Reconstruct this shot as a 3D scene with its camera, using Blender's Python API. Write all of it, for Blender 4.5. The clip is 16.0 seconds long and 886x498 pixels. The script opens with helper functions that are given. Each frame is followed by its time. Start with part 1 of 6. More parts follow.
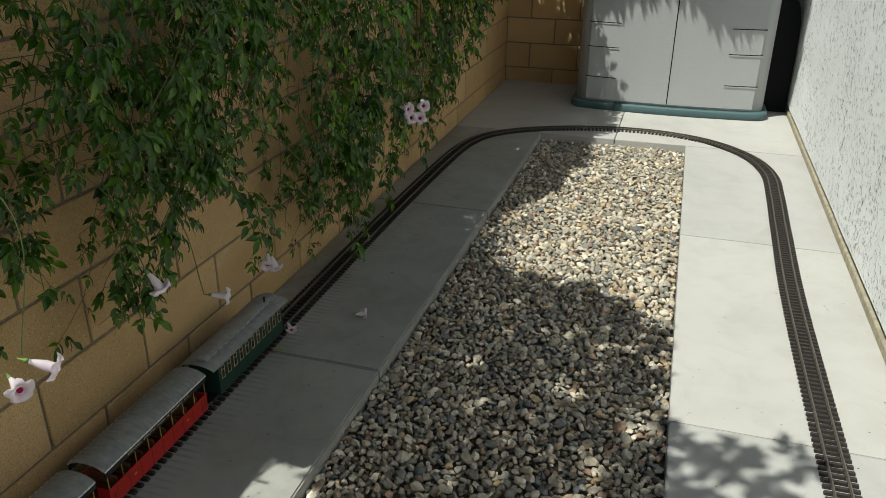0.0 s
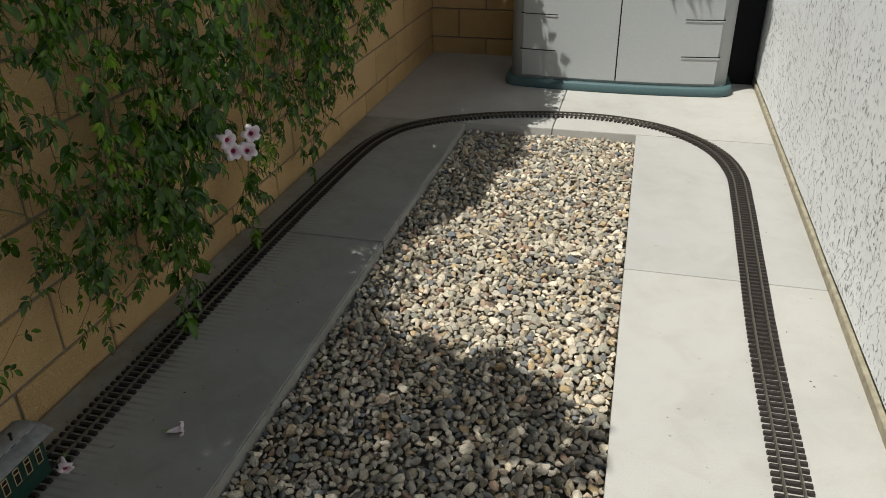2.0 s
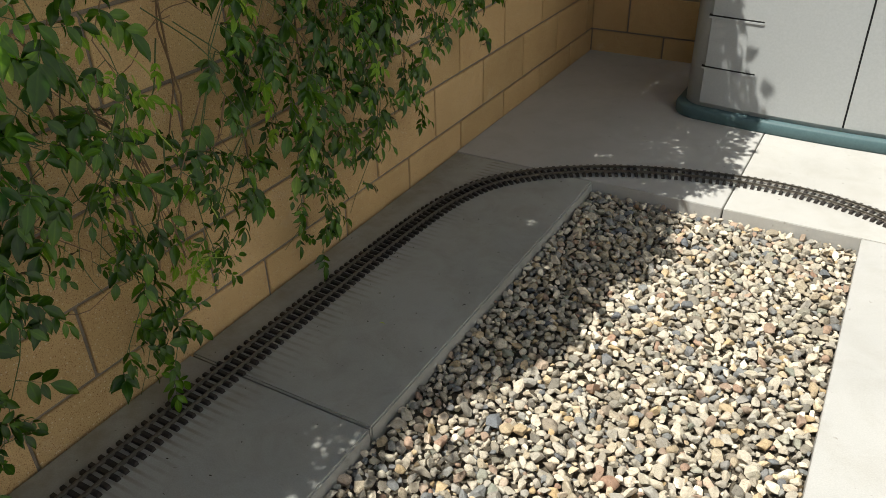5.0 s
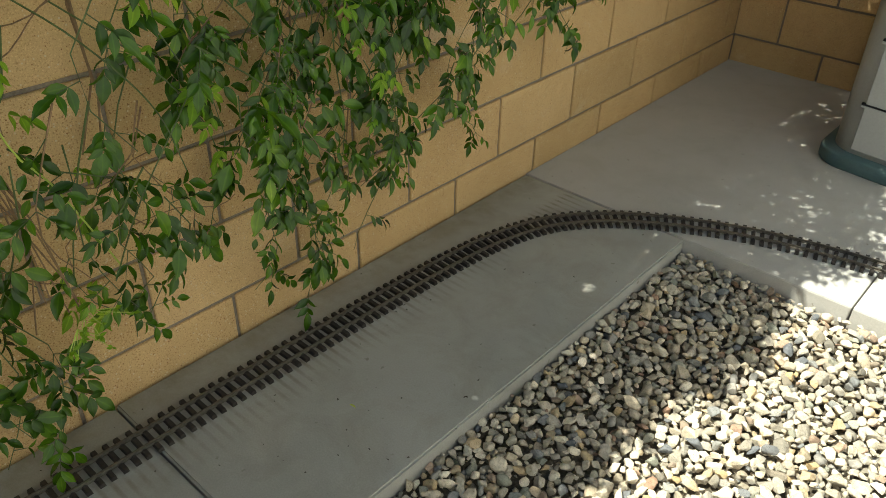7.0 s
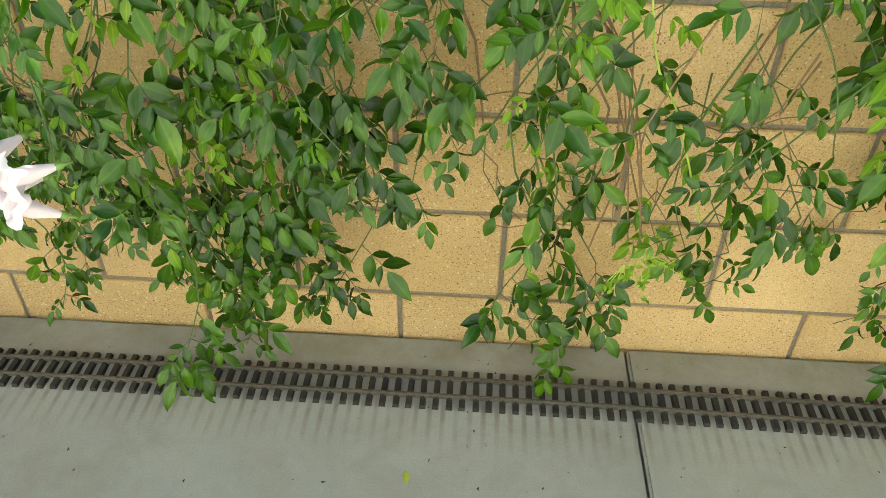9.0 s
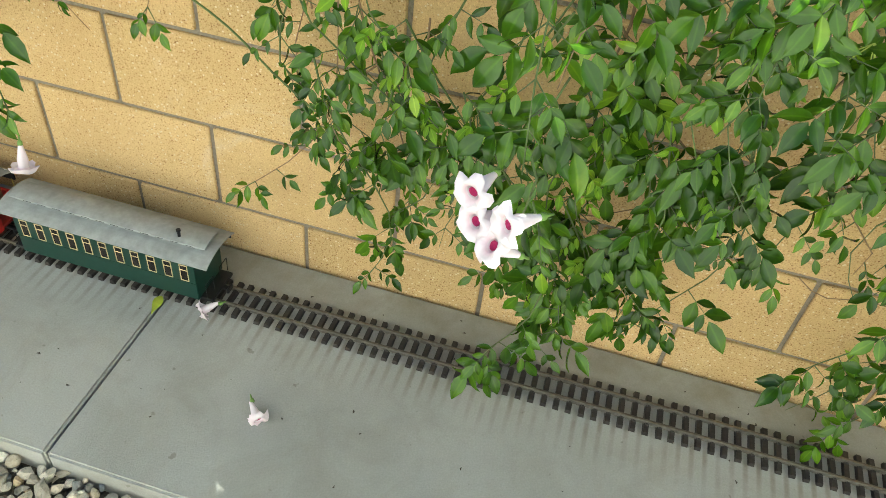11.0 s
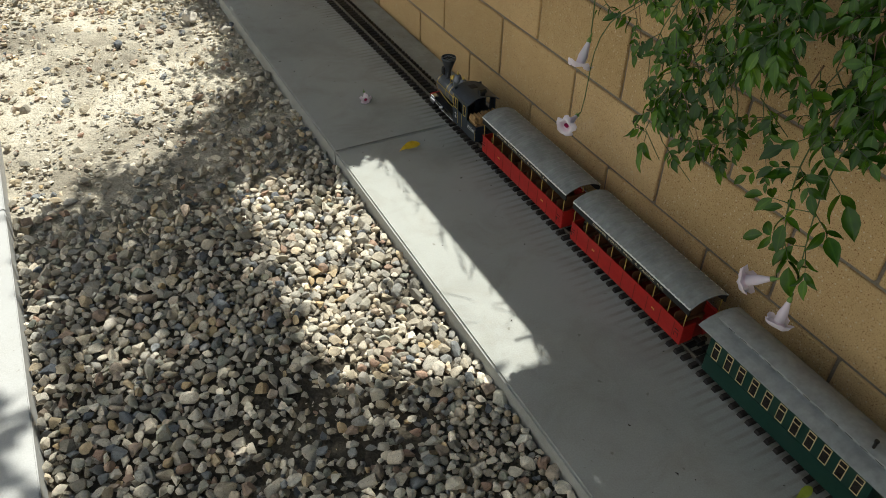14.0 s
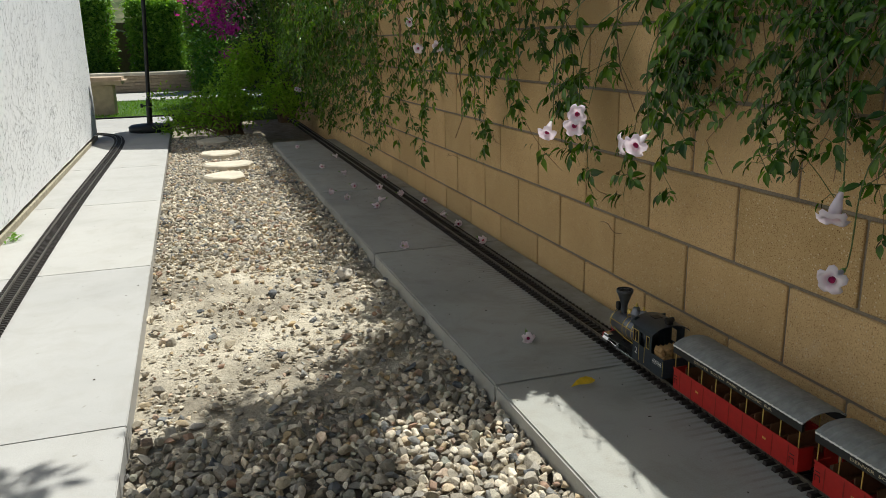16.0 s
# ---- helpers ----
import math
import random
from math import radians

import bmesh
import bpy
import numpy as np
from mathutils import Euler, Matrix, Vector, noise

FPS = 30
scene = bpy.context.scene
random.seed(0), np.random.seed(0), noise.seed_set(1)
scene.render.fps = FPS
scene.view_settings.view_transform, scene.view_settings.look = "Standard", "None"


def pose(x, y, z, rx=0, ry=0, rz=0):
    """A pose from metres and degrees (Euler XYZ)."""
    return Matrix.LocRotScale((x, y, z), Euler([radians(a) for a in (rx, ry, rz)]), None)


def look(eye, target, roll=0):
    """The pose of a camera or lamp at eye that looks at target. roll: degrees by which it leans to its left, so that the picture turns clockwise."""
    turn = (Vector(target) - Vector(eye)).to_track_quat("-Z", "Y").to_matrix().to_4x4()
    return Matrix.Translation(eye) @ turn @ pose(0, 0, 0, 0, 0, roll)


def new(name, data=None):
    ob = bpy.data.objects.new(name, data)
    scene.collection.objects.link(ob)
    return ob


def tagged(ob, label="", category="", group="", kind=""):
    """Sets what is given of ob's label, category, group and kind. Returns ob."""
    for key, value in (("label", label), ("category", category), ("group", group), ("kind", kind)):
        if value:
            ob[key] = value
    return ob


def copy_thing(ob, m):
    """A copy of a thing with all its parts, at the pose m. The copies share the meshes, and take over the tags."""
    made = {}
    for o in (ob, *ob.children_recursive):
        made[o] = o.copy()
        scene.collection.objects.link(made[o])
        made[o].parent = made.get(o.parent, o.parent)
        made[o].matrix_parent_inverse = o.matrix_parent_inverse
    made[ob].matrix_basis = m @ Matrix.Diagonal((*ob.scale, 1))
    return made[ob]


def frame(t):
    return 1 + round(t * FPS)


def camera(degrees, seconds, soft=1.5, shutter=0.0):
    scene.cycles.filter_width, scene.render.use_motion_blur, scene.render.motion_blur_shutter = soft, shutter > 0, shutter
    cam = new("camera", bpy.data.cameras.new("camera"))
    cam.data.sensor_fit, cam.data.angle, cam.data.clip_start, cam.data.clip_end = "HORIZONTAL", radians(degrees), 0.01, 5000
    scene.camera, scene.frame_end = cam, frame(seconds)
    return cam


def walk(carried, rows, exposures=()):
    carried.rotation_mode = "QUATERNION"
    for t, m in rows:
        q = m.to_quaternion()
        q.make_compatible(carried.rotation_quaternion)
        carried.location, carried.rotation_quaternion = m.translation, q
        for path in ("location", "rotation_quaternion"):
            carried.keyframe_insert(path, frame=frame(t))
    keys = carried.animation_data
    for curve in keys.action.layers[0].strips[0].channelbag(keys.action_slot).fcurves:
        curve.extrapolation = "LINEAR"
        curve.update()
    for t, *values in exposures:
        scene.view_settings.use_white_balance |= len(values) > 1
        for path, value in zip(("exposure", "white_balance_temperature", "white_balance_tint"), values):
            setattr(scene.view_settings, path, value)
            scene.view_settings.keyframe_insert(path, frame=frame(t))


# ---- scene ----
# ---------------------------------------------------------------- camera
cam = camera(59.4, 16.0, soft=0.5)
PATH = [
    (0, (1.434, -3.507, 1.445), (0.914, -1.76, 0.62), 0.6),
    (0.5, (1.466, -3.289, 1.432), (0.986, -1.546, 0.578), -0.8),
    (1, (1.51, -3.069, 1.439), (1.074, -1.325, 0.562), -0.0),
    (1.5, (1.507, -2.822, 1.437), (1.126, -1.075, 0.541), 0.5),
    (2, (1.515, -2.541, 1.412), (1.078, -0.826, 0.482), -0.6),
    (2.5, (1.543, -2.257, 1.403), (0.975, -0.598, 0.441), -1.3),
    (3, (1.499, -1.995, 1.383), (0.878, -0.371, 0.394), -1.5),
    (3.5, (1.455, -1.763, 1.37), (0.801, -0.16, 0.368), -1.2),
    (4, (1.471, -1.492, 1.358), (0.736, 0.069, 0.346), -1.3),
    (6.5, (1.426, -0.516, 1.298), (0.413, 0.815, 0.201), 0.7),
    (7, (1.368, -0.376, 1.266), (0.264, 0.867, 0.153), 1.2),
    (7.5, (1.322, -0.299, 1.274), (0.028, 0.71, 0.131), -0.8),
    (8, (1.178, -0.247, 1.259), (-0.233, 0.452, 0.026), 1.8),
    (8.4, (1.223, -0.271, 1.182), (-0.362, 0.086, 0.009), 0.8),
    (8.7, (1.201, -0.244, 1.169), (-0.398, -0.205, -0.031), -1.1),
    (10.8, (1.119, -0.649, 1.227), (-0.325, -0.874, -0.139), 7.1),
    (11, (1.168, -0.682, 1.27), (-0.268, -0.96, -0.094), 7.4),
    (11.5, (1.134, -0.679, 1.259), (-0.215, -1.302, -0.08), 4.2),
    (12, (1.095, -0.671, 1.247), (-0.114, -1.553, -0.081), 3.1),
    (12.5, (1.117, -0.703, 1.254), (0.046, -1.787, -0.04), 1.9),
    (13, (1.128, -0.732, 1.251), (0.235, -2.003, -0.009), 1.1),
    (13.5, (1.108, -0.807, 1.233), (0.386, -2.18, -0.029), -0.2),
    (14, (1.274, -1.014, 1.311), (0.546, -2.384, 0.049), 1.6),
    (14.5, (1.254, -1.161, 1.117), (0.571, -2.746, 0.107), 1.0),
    (15, (1.302, -1.233, 0.962), (0.67, -2.974, 0.208), -0.2),
    (15.5, (1.309, -1.228, 0.918), (0.714, -3.042, 0.322), -1.1),
    (16, (1.316, -1.21, 0.909), (0.733, -3.051, 0.388), -1.3),
]
EXPOSURE = [(0.0, -0.1, 6250, 0), (1.5, -0.2, 6250, 3), (2.5, -0.15, 6350, 6), (4.0, 0.14, 6350, 6), (6.5, 0.86, 6500, 1), (7.0, 1.1, 6650, -2), (7.5, 1.48, 6850, -6), (8.0, 2.2, 6650, -9), (8.5, 2.40, 6750, -9), (11.0, 2.46, 6400, -6), (12.0, 2.40, 6400, -7), (12.5, 2.26, 6400, -8),
            (13.0, 1.9, 6450, -5), (13.5, 1.0, 6350, -4), (14.0, 0.44, 6150, 2), (14.5, 0.34, 6150, 3), (15.0, 0.14, 6200, 4), (16.0, 0.12, 6200, 4)]
walk(cam, [(t, look(eye, target, roll)) for t, eye, target, roll in PATH], EXPOSURE)

# ---------------------------------------------------------------- sky and sun
SUN_FROM = Vector((-0.343, -0.35, 1.0)).normalized()
world = bpy.data.worlds.new("sky")
world.use_nodes = True
scene.world = world
wn = world.node_tree
sky = wn.nodes.new("ShaderNodeTexSky")
sky.sky_type = 'NISHITA'
sky.sun_disc = False
sky.air_density = 0.75
sky.dust_density = 0.4
sky.sun_elevation = math.asin(SUN_FROM.z)
sky.sun_rotation = math.atan2(SUN_FROM.x, SUN_FROM.y)
wn.nodes["Background"].inputs["Strength"].default_value = 0.053
wn.links.new(sky.outputs[0], wn.nodes["Background"].inputs["Color"])
sun_data = bpy.data.lights.new("sun", 'SUN')
sun_data.energy = 5.0
sun_data.angle = radians(0.53)
sun_data.color = (1.0, 0.95, 0.87)
sun = new("sun", sun_data)
sun.matrix_world = look(SUN_FROM * 30, (0, 0, 0))

# ---------------------------------------------------------------- materials
def material(name, rough=0.7, metal=0.0, spec=0.4):
    m = bpy.data.materials.new(name)
    m.use_nodes = True
    b = m.node_tree.nodes["Principled BSDF"]
    b.inputs["Roughness"].default_value = rough
    b.inputs["Metallic"].default_value = metal
    b.inputs["Specular IOR Level"].default_value = spec
    return m, m.node_tree, b


def coords(nt, kind="Object"):
    return nt.nodes.new("ShaderNodeTexCoord").outputs[kind]


def world_place(nt):
    return nt.nodes.new("ShaderNodeNewGeometry").outputs["Position"]


def noise_tex(nt, vec, scale, detail=4.0, rough=0.6, dist=0.0):
    n = nt.nodes.new("ShaderNodeTexNoise")
    n.inputs["Scale"].default_value = scale
    n.inputs["Detail"].default_value = detail
    n.inputs["Roughness"].default_value = rough
    n.inputs["Distortion"].default_value = dist
    nt.links.new(vec, n.inputs["Vector"])
    return n.outputs["Fac"]


def dots(nt, vec, scale, size, share):
    """Grains: 1 inside round specks, of which only a share is kept."""
    n = nt.nodes.new("ShaderNodeTexVoronoi")
    n.inputs["Scale"].default_value = scale
    nt.links.new(vec, n.inputs["Vector"])
    sep = nt.nodes.new("ShaderNodeSeparateColor")
    nt.links.new(n.outputs["Color"], sep.inputs[0])
    spot = ramp(nt, n.outputs["Distance"], [(size * 0.7, (1, 1, 1)), (size, (0, 0, 0))])
    pick = ramp(nt, sep.outputs[0], [(share, (1, 1, 1)), (share + 0.02, (0, 0, 0))])
    return mix(nt, 1.0, spot, pick, 'MULTIPLY')


def ramp(nt, fac, stops):
    r = nt.nodes.new("ShaderNodeValToRGB")
    e = r.color_ramp.elements
    while len(e) < len(stops):
        e.new(0.5)
    for k, (p, c) in enumerate(stops):
        e[k].position = p
        e[k].color = (*c, 1) if len(c) == 3 else c
    nt.links.new(fac, r.inputs["Fac"])
    return r.outputs["Color"]


def mix(nt, fac, a, b, mode='MIX'):
    n = nt.nodes.new("ShaderNodeMix")
    n.data_type = 'RGBA'
    n.blend_type = mode
    for sock, v in ((n.inputs[0], fac), (n.inputs[6], a), (n.inputs[7], b)):
        if isinstance(v, (int, float)):
            sock.default_value = v
        elif isinstance(v, tuple):
            sock.default_value = (*v, 1)
        else:
            nt.links.new(v, sock)
    return n.outputs[2]


def bump(nt, bsdf, height, strength, dist):
    n = nt.nodes.new("ShaderNodeBump")
    n.inputs["Strength"].default_value = strength
    n.inputs["Distance"].default_value = dist
    nt.links.new(height, n.inputs["Height"])
    old = bsdf.inputs["Normal"]
    if old.is_linked:
        nt.links.new(old.links[0].from_socket, n.inputs["Normal"])
    nt.links.new(n.outputs[0], old)


def plain(name, colour, rough=0.6, metal=0.0, grain=60.0, amount=0.12, relief=0.0):
    """A painted or moulded surface with slight mottling."""
    m, nt, b = material(name, rough, metal)
    f = noise_tex(nt, coords(nt), grain, 5)
    lo = tuple(c * (1 - amount) for c in colour)
    hi = tuple(min(1, c * (1 + amount)) for c in colour)
    nt.links.new(ramp(nt, f, [(0.3, lo), (0.7, hi)]), b.inputs["Base Color"])
    if relief:
        bump(nt, b, f, 0.5, relief)
    return m


def make_concrete(name, tint, streaks=False):
    m, nt, b = material(name, 0.88, 0, 0.25)
    p = world_place(nt)
    rnd = nt.nodes.new("ShaderNodeObjectInfo").outputs["Random"]
    base = ramp(nt, noise_tex(nt, p, 1.7, 6, 0.62), [(0.28, tuple(c * (0.80 if streaks else 0.90) for c in tint)), (0.5, tint), (0.75, tuple(min(1, c * (1.10 if streaks else 1.05)) for c in tint))])
    stain = ramp(nt, noise_tex(nt, p, 6.5, 7, 0.7, 0.6), [(0.46, (1, 1, 1)), (0.70, (0.70, 0.65, 0.57))])
    c = mix(nt, 0.45 if streaks else 0.26, base, stain, 'MULTIPLY')
    fine = noise_tex(nt, p, 260, 3, 0.7)
    c = mix(nt, 0.55, c, ramp(nt, fine, [(0.3, (0.80, 0.80, 0.80)), (0.7, (1.06, 1.06, 1.06))]), 'MULTIPLY')
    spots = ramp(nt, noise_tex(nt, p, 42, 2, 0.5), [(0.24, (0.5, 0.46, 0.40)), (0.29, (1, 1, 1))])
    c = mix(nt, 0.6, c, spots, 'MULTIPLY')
    if streaks:
        # brown streaks on the path side of the track, at the spacing of the ties
        sep = nt.nodes.new("ShaderNodeSeparateXYZ")
        nt.links.new(p, sep.inputs[0])
        wave = nt.nodes.new("ShaderNodeMath")
        wave.operation = 'SINE'
        turn = nt.nodes.new("ShaderNodeMath")
        turn.operation = 'MULTIPLY'
        turn.inputs[1].default_value = 2 * math.pi / 0.0258
        nt.links.new(sep.outputs["Y"], turn.inputs[0])
        nt.links.new(turn.outputs[0], wave.inputs[0])
        band = ramp(nt, sep.outputs["X"], [(0.165, (0, 0, 0)), (0.195, (1, 1, 1)), (0.235, (0.7, 0.7, 0.7)), (0.30, (0, 0, 0))])
        lines = ramp(nt, wave.outputs[0], [(0.0, (0, 0, 0)), (0.9, (1, 1, 1))])
        amount = mix(nt, 1.0, mix(nt, 1.0, band, lines, 'MULTIPLY'), ramp(nt, noise_tex(nt, p, 12, 5), [(0.35, (0.1, 0.1, 0.1)), (0.6, (0.75, 0.75, 0.75))]), 'MULTIPLY')
        c = mix(nt, amount, c, mix(nt, 1.0, c, (0.55, 0.48, 0.40), 'MULTIPLY'))
    if streaks:
        # dirt that gathers between the track and the wall
        strip = ramp(nt, sep.outputs["X"], [(0.0, (0.9, 0.9, 0.9)), (0.06, (0.75, 0.75, 0.75)), (0.15, (0, 0, 0))])
        grime = mix(nt, 1.0, strip, ramp(nt, noise_tex(nt, p, 7, 6, 0.7), [(0.32, (0.1, 0.1, 0.1)), (0.62, (0.9, 0.9, 0.9))]), 'MULTIPLY')
        c = mix(nt, grime, c, mix(nt, 1.0, c, (0.58, 0.54, 0.44), 'MULTIPLY'))
    tone = ramp(nt, rnd, [(0, (0.93, 0.93, 0.94)), (1, (1.05, 1.04, 1.02))])
    c = mix(nt, 1.0, c, tone, 'MULTIPLY')
    nt.links.new(c, b.inputs["Base Color"])
    bump(nt, b, fine, 0.35, 0.002)
    bump(nt, b, noise_tex(nt, p, 9, 5), 0.25, 0.004)
    return m


def make_block():
    m, nt, b = material("tan_block", 0.92, 0, 0.2)
    p = world_place(nt)
    rnd = nt.nodes.new("ShaderNodeObjectInfo").outputs["Random"]
    base = ramp(nt, rnd, [(0, (0.52, 0.366, 0.182)), (0.5, (0.592, 0.410, 0.203)), (1, (0.625, 0.442, 0.230))])
    speck = ramp(nt, noise_tex(nt, p, 290, 2, 0.8), [(0.34, (0.30, 0.22, 0.16)), (0.40, (0.88, 0.86, 0.82)), (0.58, (1.0, 1.0, 1.0)), (0.68, (1.40, 1.46, 1.52))])
    c = mix(nt, 0.5, base, speck, 'MULTIPLY')
    cloud = ramp(nt, noise_tex(nt, p, 5, 6, 0.65), [(0.3, (0.86, 0.83, 0.78)), (0.7, (1.06, 1.05, 1.05))])
    c = mix(nt, 0.8, c, cloud, 'MULTIPLY')
    chalk = ramp(nt, noise_tex(nt, p, 2.6, 7, 0.7, 0.8), [(0.62, (0, 0, 0)), (0.74, (1, 1, 1))])
    c = mix(nt, mix(nt, 1.0, chalk, (0.35, 0.35, 0.35), 'MULTIPLY'), c, (0.66, 0.58, 0.46))
    c = mix(nt, dots(nt, p, 230, 0.40, 0.22), c, mix(nt, 1.0, c, (0.70, 0.62, 0.55), 'MULTIPLY'))
    c = mix(nt, dots(nt, p, 140, 0.26, 0.05), c, mix(nt, 1.0, c, (0.48, 0.38, 0.30), 'MULTIPLY'))
    c = mix(nt, dots(nt, p, 170, 0.40, 0.05), c, (0.64, 0.52, 0.34))
    nt.links.new(c, b.inputs["Base Color"])
    bump(nt, b, noise_tex(nt, p, 260, 3, 0.7), 0.6, 0.003)
    return m


def make_stucco():
    """Knocked-down plaster: white plates, thin upright hollows painted dark for shade, thicker in patches."""
    m, nt, b = material("white_stucco", 0.9, 0, 0.2)
    p = world_place(nt)
    stretch = nt.nodes.new("ShaderNodeMapping")
    stretch.inputs["Scale"].default_value = (1, 1.0, 0.8)
    nt.links.new(p, stretch.inputs["Vector"])
    blobs = noise_tex(nt, stretch.outputs[0], 62, 4, 0.66, 0.7)
    patch = noise_tex(nt, p, 3.2, 4, 0.6)
    shift = nt.nodes.new("ShaderNodeMath")
    shift.operation = 'MULTIPLY_ADD'
    shift.inputs[1].default_value = 0.16
    nt.links.new(patch, shift.inputs[0])
    nt.links.new(blobs, shift.inputs[2])
    fine = noise_tex(nt, p, 150, 4, 0.65)
    plate = ramp(nt, shift.outputs[0], [(0.455, (0, 0, 0)), (0.50, (1, 1, 1))])
    tone = ramp(nt, noise_tex(nt, p, 1.3, 5), [(0.3, (0.92, 0.92, 0.925)), (0.7, (0.96, 0.96, 0.96))])
    # shade inside the hollows, painted into the base colour on top of the relief
    pit_shade = ramp(nt, shift.outputs[0], [(0.435, (0.22, 0.215, 0.21)), (0.475, (1, 1, 1))])
    nt.links.new(mix(nt, 0.85, tone, pit_shade, 'MULTIPLY'), b.inputs["Base Color"])
    bump(nt, b, fine, 0.3, 0.003)
    bump(nt, b, plate, 1.0, 0.011)
    return m


def make_stone(island):
    m, nt, b = material("river_stone" if island else "loose_stone", 0.8, 0, 0.35)
    p = world_place(nt)
    if island:
        rnd = nt.nodes.new("ShaderNodeNewGeometry").outputs["Random Per Island"]
    else:
        rnd = nt.nodes.new("ShaderNodeObjectInfo").outputs["Random"]
    base = ramp(nt, rnd, [(0.0, (0.42, 0.40, 0.36)), (0.08, (0.64, 0.61, 0.55)), (0.16, (0.18, 0.18, 0.175)), (0.24, (0.46, 0.42, 0.35)),
                          (0.32, (0.27, 0.27, 0.27)), (0.40, (0.72, 0.69, 0.64)), (0.46, (0.47, 0.37, 0.23)), (0.52, (0.34, 0.335, 0.32)), (0.60, (0.52, 0.50, 0.46)), (0.66, (0.14, 0.16, 0.20)), (0.71, (0.24, 0.26, 0.285)), (0.76, (0.66, 0.63, 0.57)),
                          (0.82, (0.34, 0.235, 0.19)), (0.87, (0.24, 0.265, 0.25)), (0.94, (0.60, 0.58, 0.53)), (1.0, (0.84, 0.81, 0.75))])
    dust = ramp(nt, noise_tex(nt, p, 75, 5, 0.75), [(0.30, (0.68, 0.67, 0.64)), (0.5, (1, 1, 1)), (0.70, (1.2, 1.18, 1.14))])
    c = mix(nt, 0.8, base, dust, 'MULTIPLY')
    c = mix(nt, 1.0, c, (1.19, 1.10, 0.965), 'MULTIPLY')
    c = mix(nt, dots(nt, p, 380, 0.42, 0.18), c, mix(nt, 1.0, c, (0.68, 0.66, 0.62), 'MULTIPLY'))
    vein = ramp(nt, noise_tex(nt, p, 38, 4, 0.7, 1.5), [(0.45, (1, 1, 1)), (0.5, (0.74, 0.71, 0.66)), (0.55, (1, 1, 1))])
    c = mix(nt, 0.5, c, vein, 'MULTIPLY')
    nt.links.new(c, b.inputs["Base Color"])
    bump(nt, b, noise_tex(nt, p, 210, 4, 0.75), 0.7, 0.004)
    bump(nt, b, noise_tex(nt, p, 60, 4, 0.65), 0.45, 0.006)
    return m


def make_soil():
    m, nt, b = material("sandy_soil", 0.95, 0, 0.1)
    p = world_place(nt)
    c = ramp(nt, noise_tex(nt, p, 9, 7, 0.7), [(0.3, (0.20, 0.165, 0.12)), (0.7, (0.46, 0.40, 0.32))])
    c = mix(nt, 0.8, c, ramp(nt, noise_tex(nt, p, 150, 4, 0.7), [(0.3, (0.6, 0.6, 0.6)), (0.7, (1.25, 1.25, 1.25))]), 'MULTIPLY')
    nt.links.new(c, b.inputs["Base Color"])
    bump(nt, b, noise_tex(nt, p, 90, 5, 0.75), 0.9, 0.008)
    return m


def make_bed_soil():
    """Grit darkened for the shade between stones; it gives way to pale sand in one stretch."""
    m, nt, b = material("bed_soil", 0.95, 0, 0.1)
    p = world_place(nt)
    sep = nt.nodes.new("ShaderNodeSeparateXYZ")
    nt.links.new(p, sep.inputs[0])
    reach = nt.nodes.new("ShaderNodeMapRange")
    reach.inputs["From Min"].default_value = -5.6
    reach.inputs["From Max"].default_value = -2.6
    nt.links.new(sep.outputs["Y"], reach.inputs["Value"])
    zone = ramp(nt, reach.outputs[0], [(0.0, (0.55, 0.55, 0.55)), (0.3, (1, 1, 1)), (0.75, (1, 1, 1)), (1.0, (0.1, 0.1, 0.1))])
    edge = ramp(nt, noise_tex(nt, p, 2.2, 5, 0.6), [(0.35, (0.3, 0.3, 0.3)), (0.6, (1, 1, 1))])
    grit = ramp(nt, noise_tex(nt, p, 12, 6, 0.7), [(0.3, (0.050, 0.041, 0.030)), (0.7, (0.15, 0.123, 0.09))])
    sand = ramp(nt, noise_tex(nt, p, 9, 7, 0.7), [(0.3, (0.56, 0.485, 0.37)), (0.7, (0.80, 0.72, 0.585))])
    c = mix(nt, mix(nt, 1.0, zone, edge, 'MULTIPLY'), grit, sand)
    c = mix(nt, 0.8, c, ramp(nt, noise_tex(nt, p, 190, 4, 0.7), [(0.3, (0.6, 0.6, 0.6)), (0.7, (1.25, 1.25, 1.25))]), 'MULTIPLY')
    nt.links.new(c, b.inputs["Base Color"])
    bump(nt, b, noise_tex(nt, p, 90, 5, 0.75), 0.9, 0.008)
    bump(nt, b, noise_tex(nt, p, 34, 4, 0.7), 1.0, 0.02)
    return m


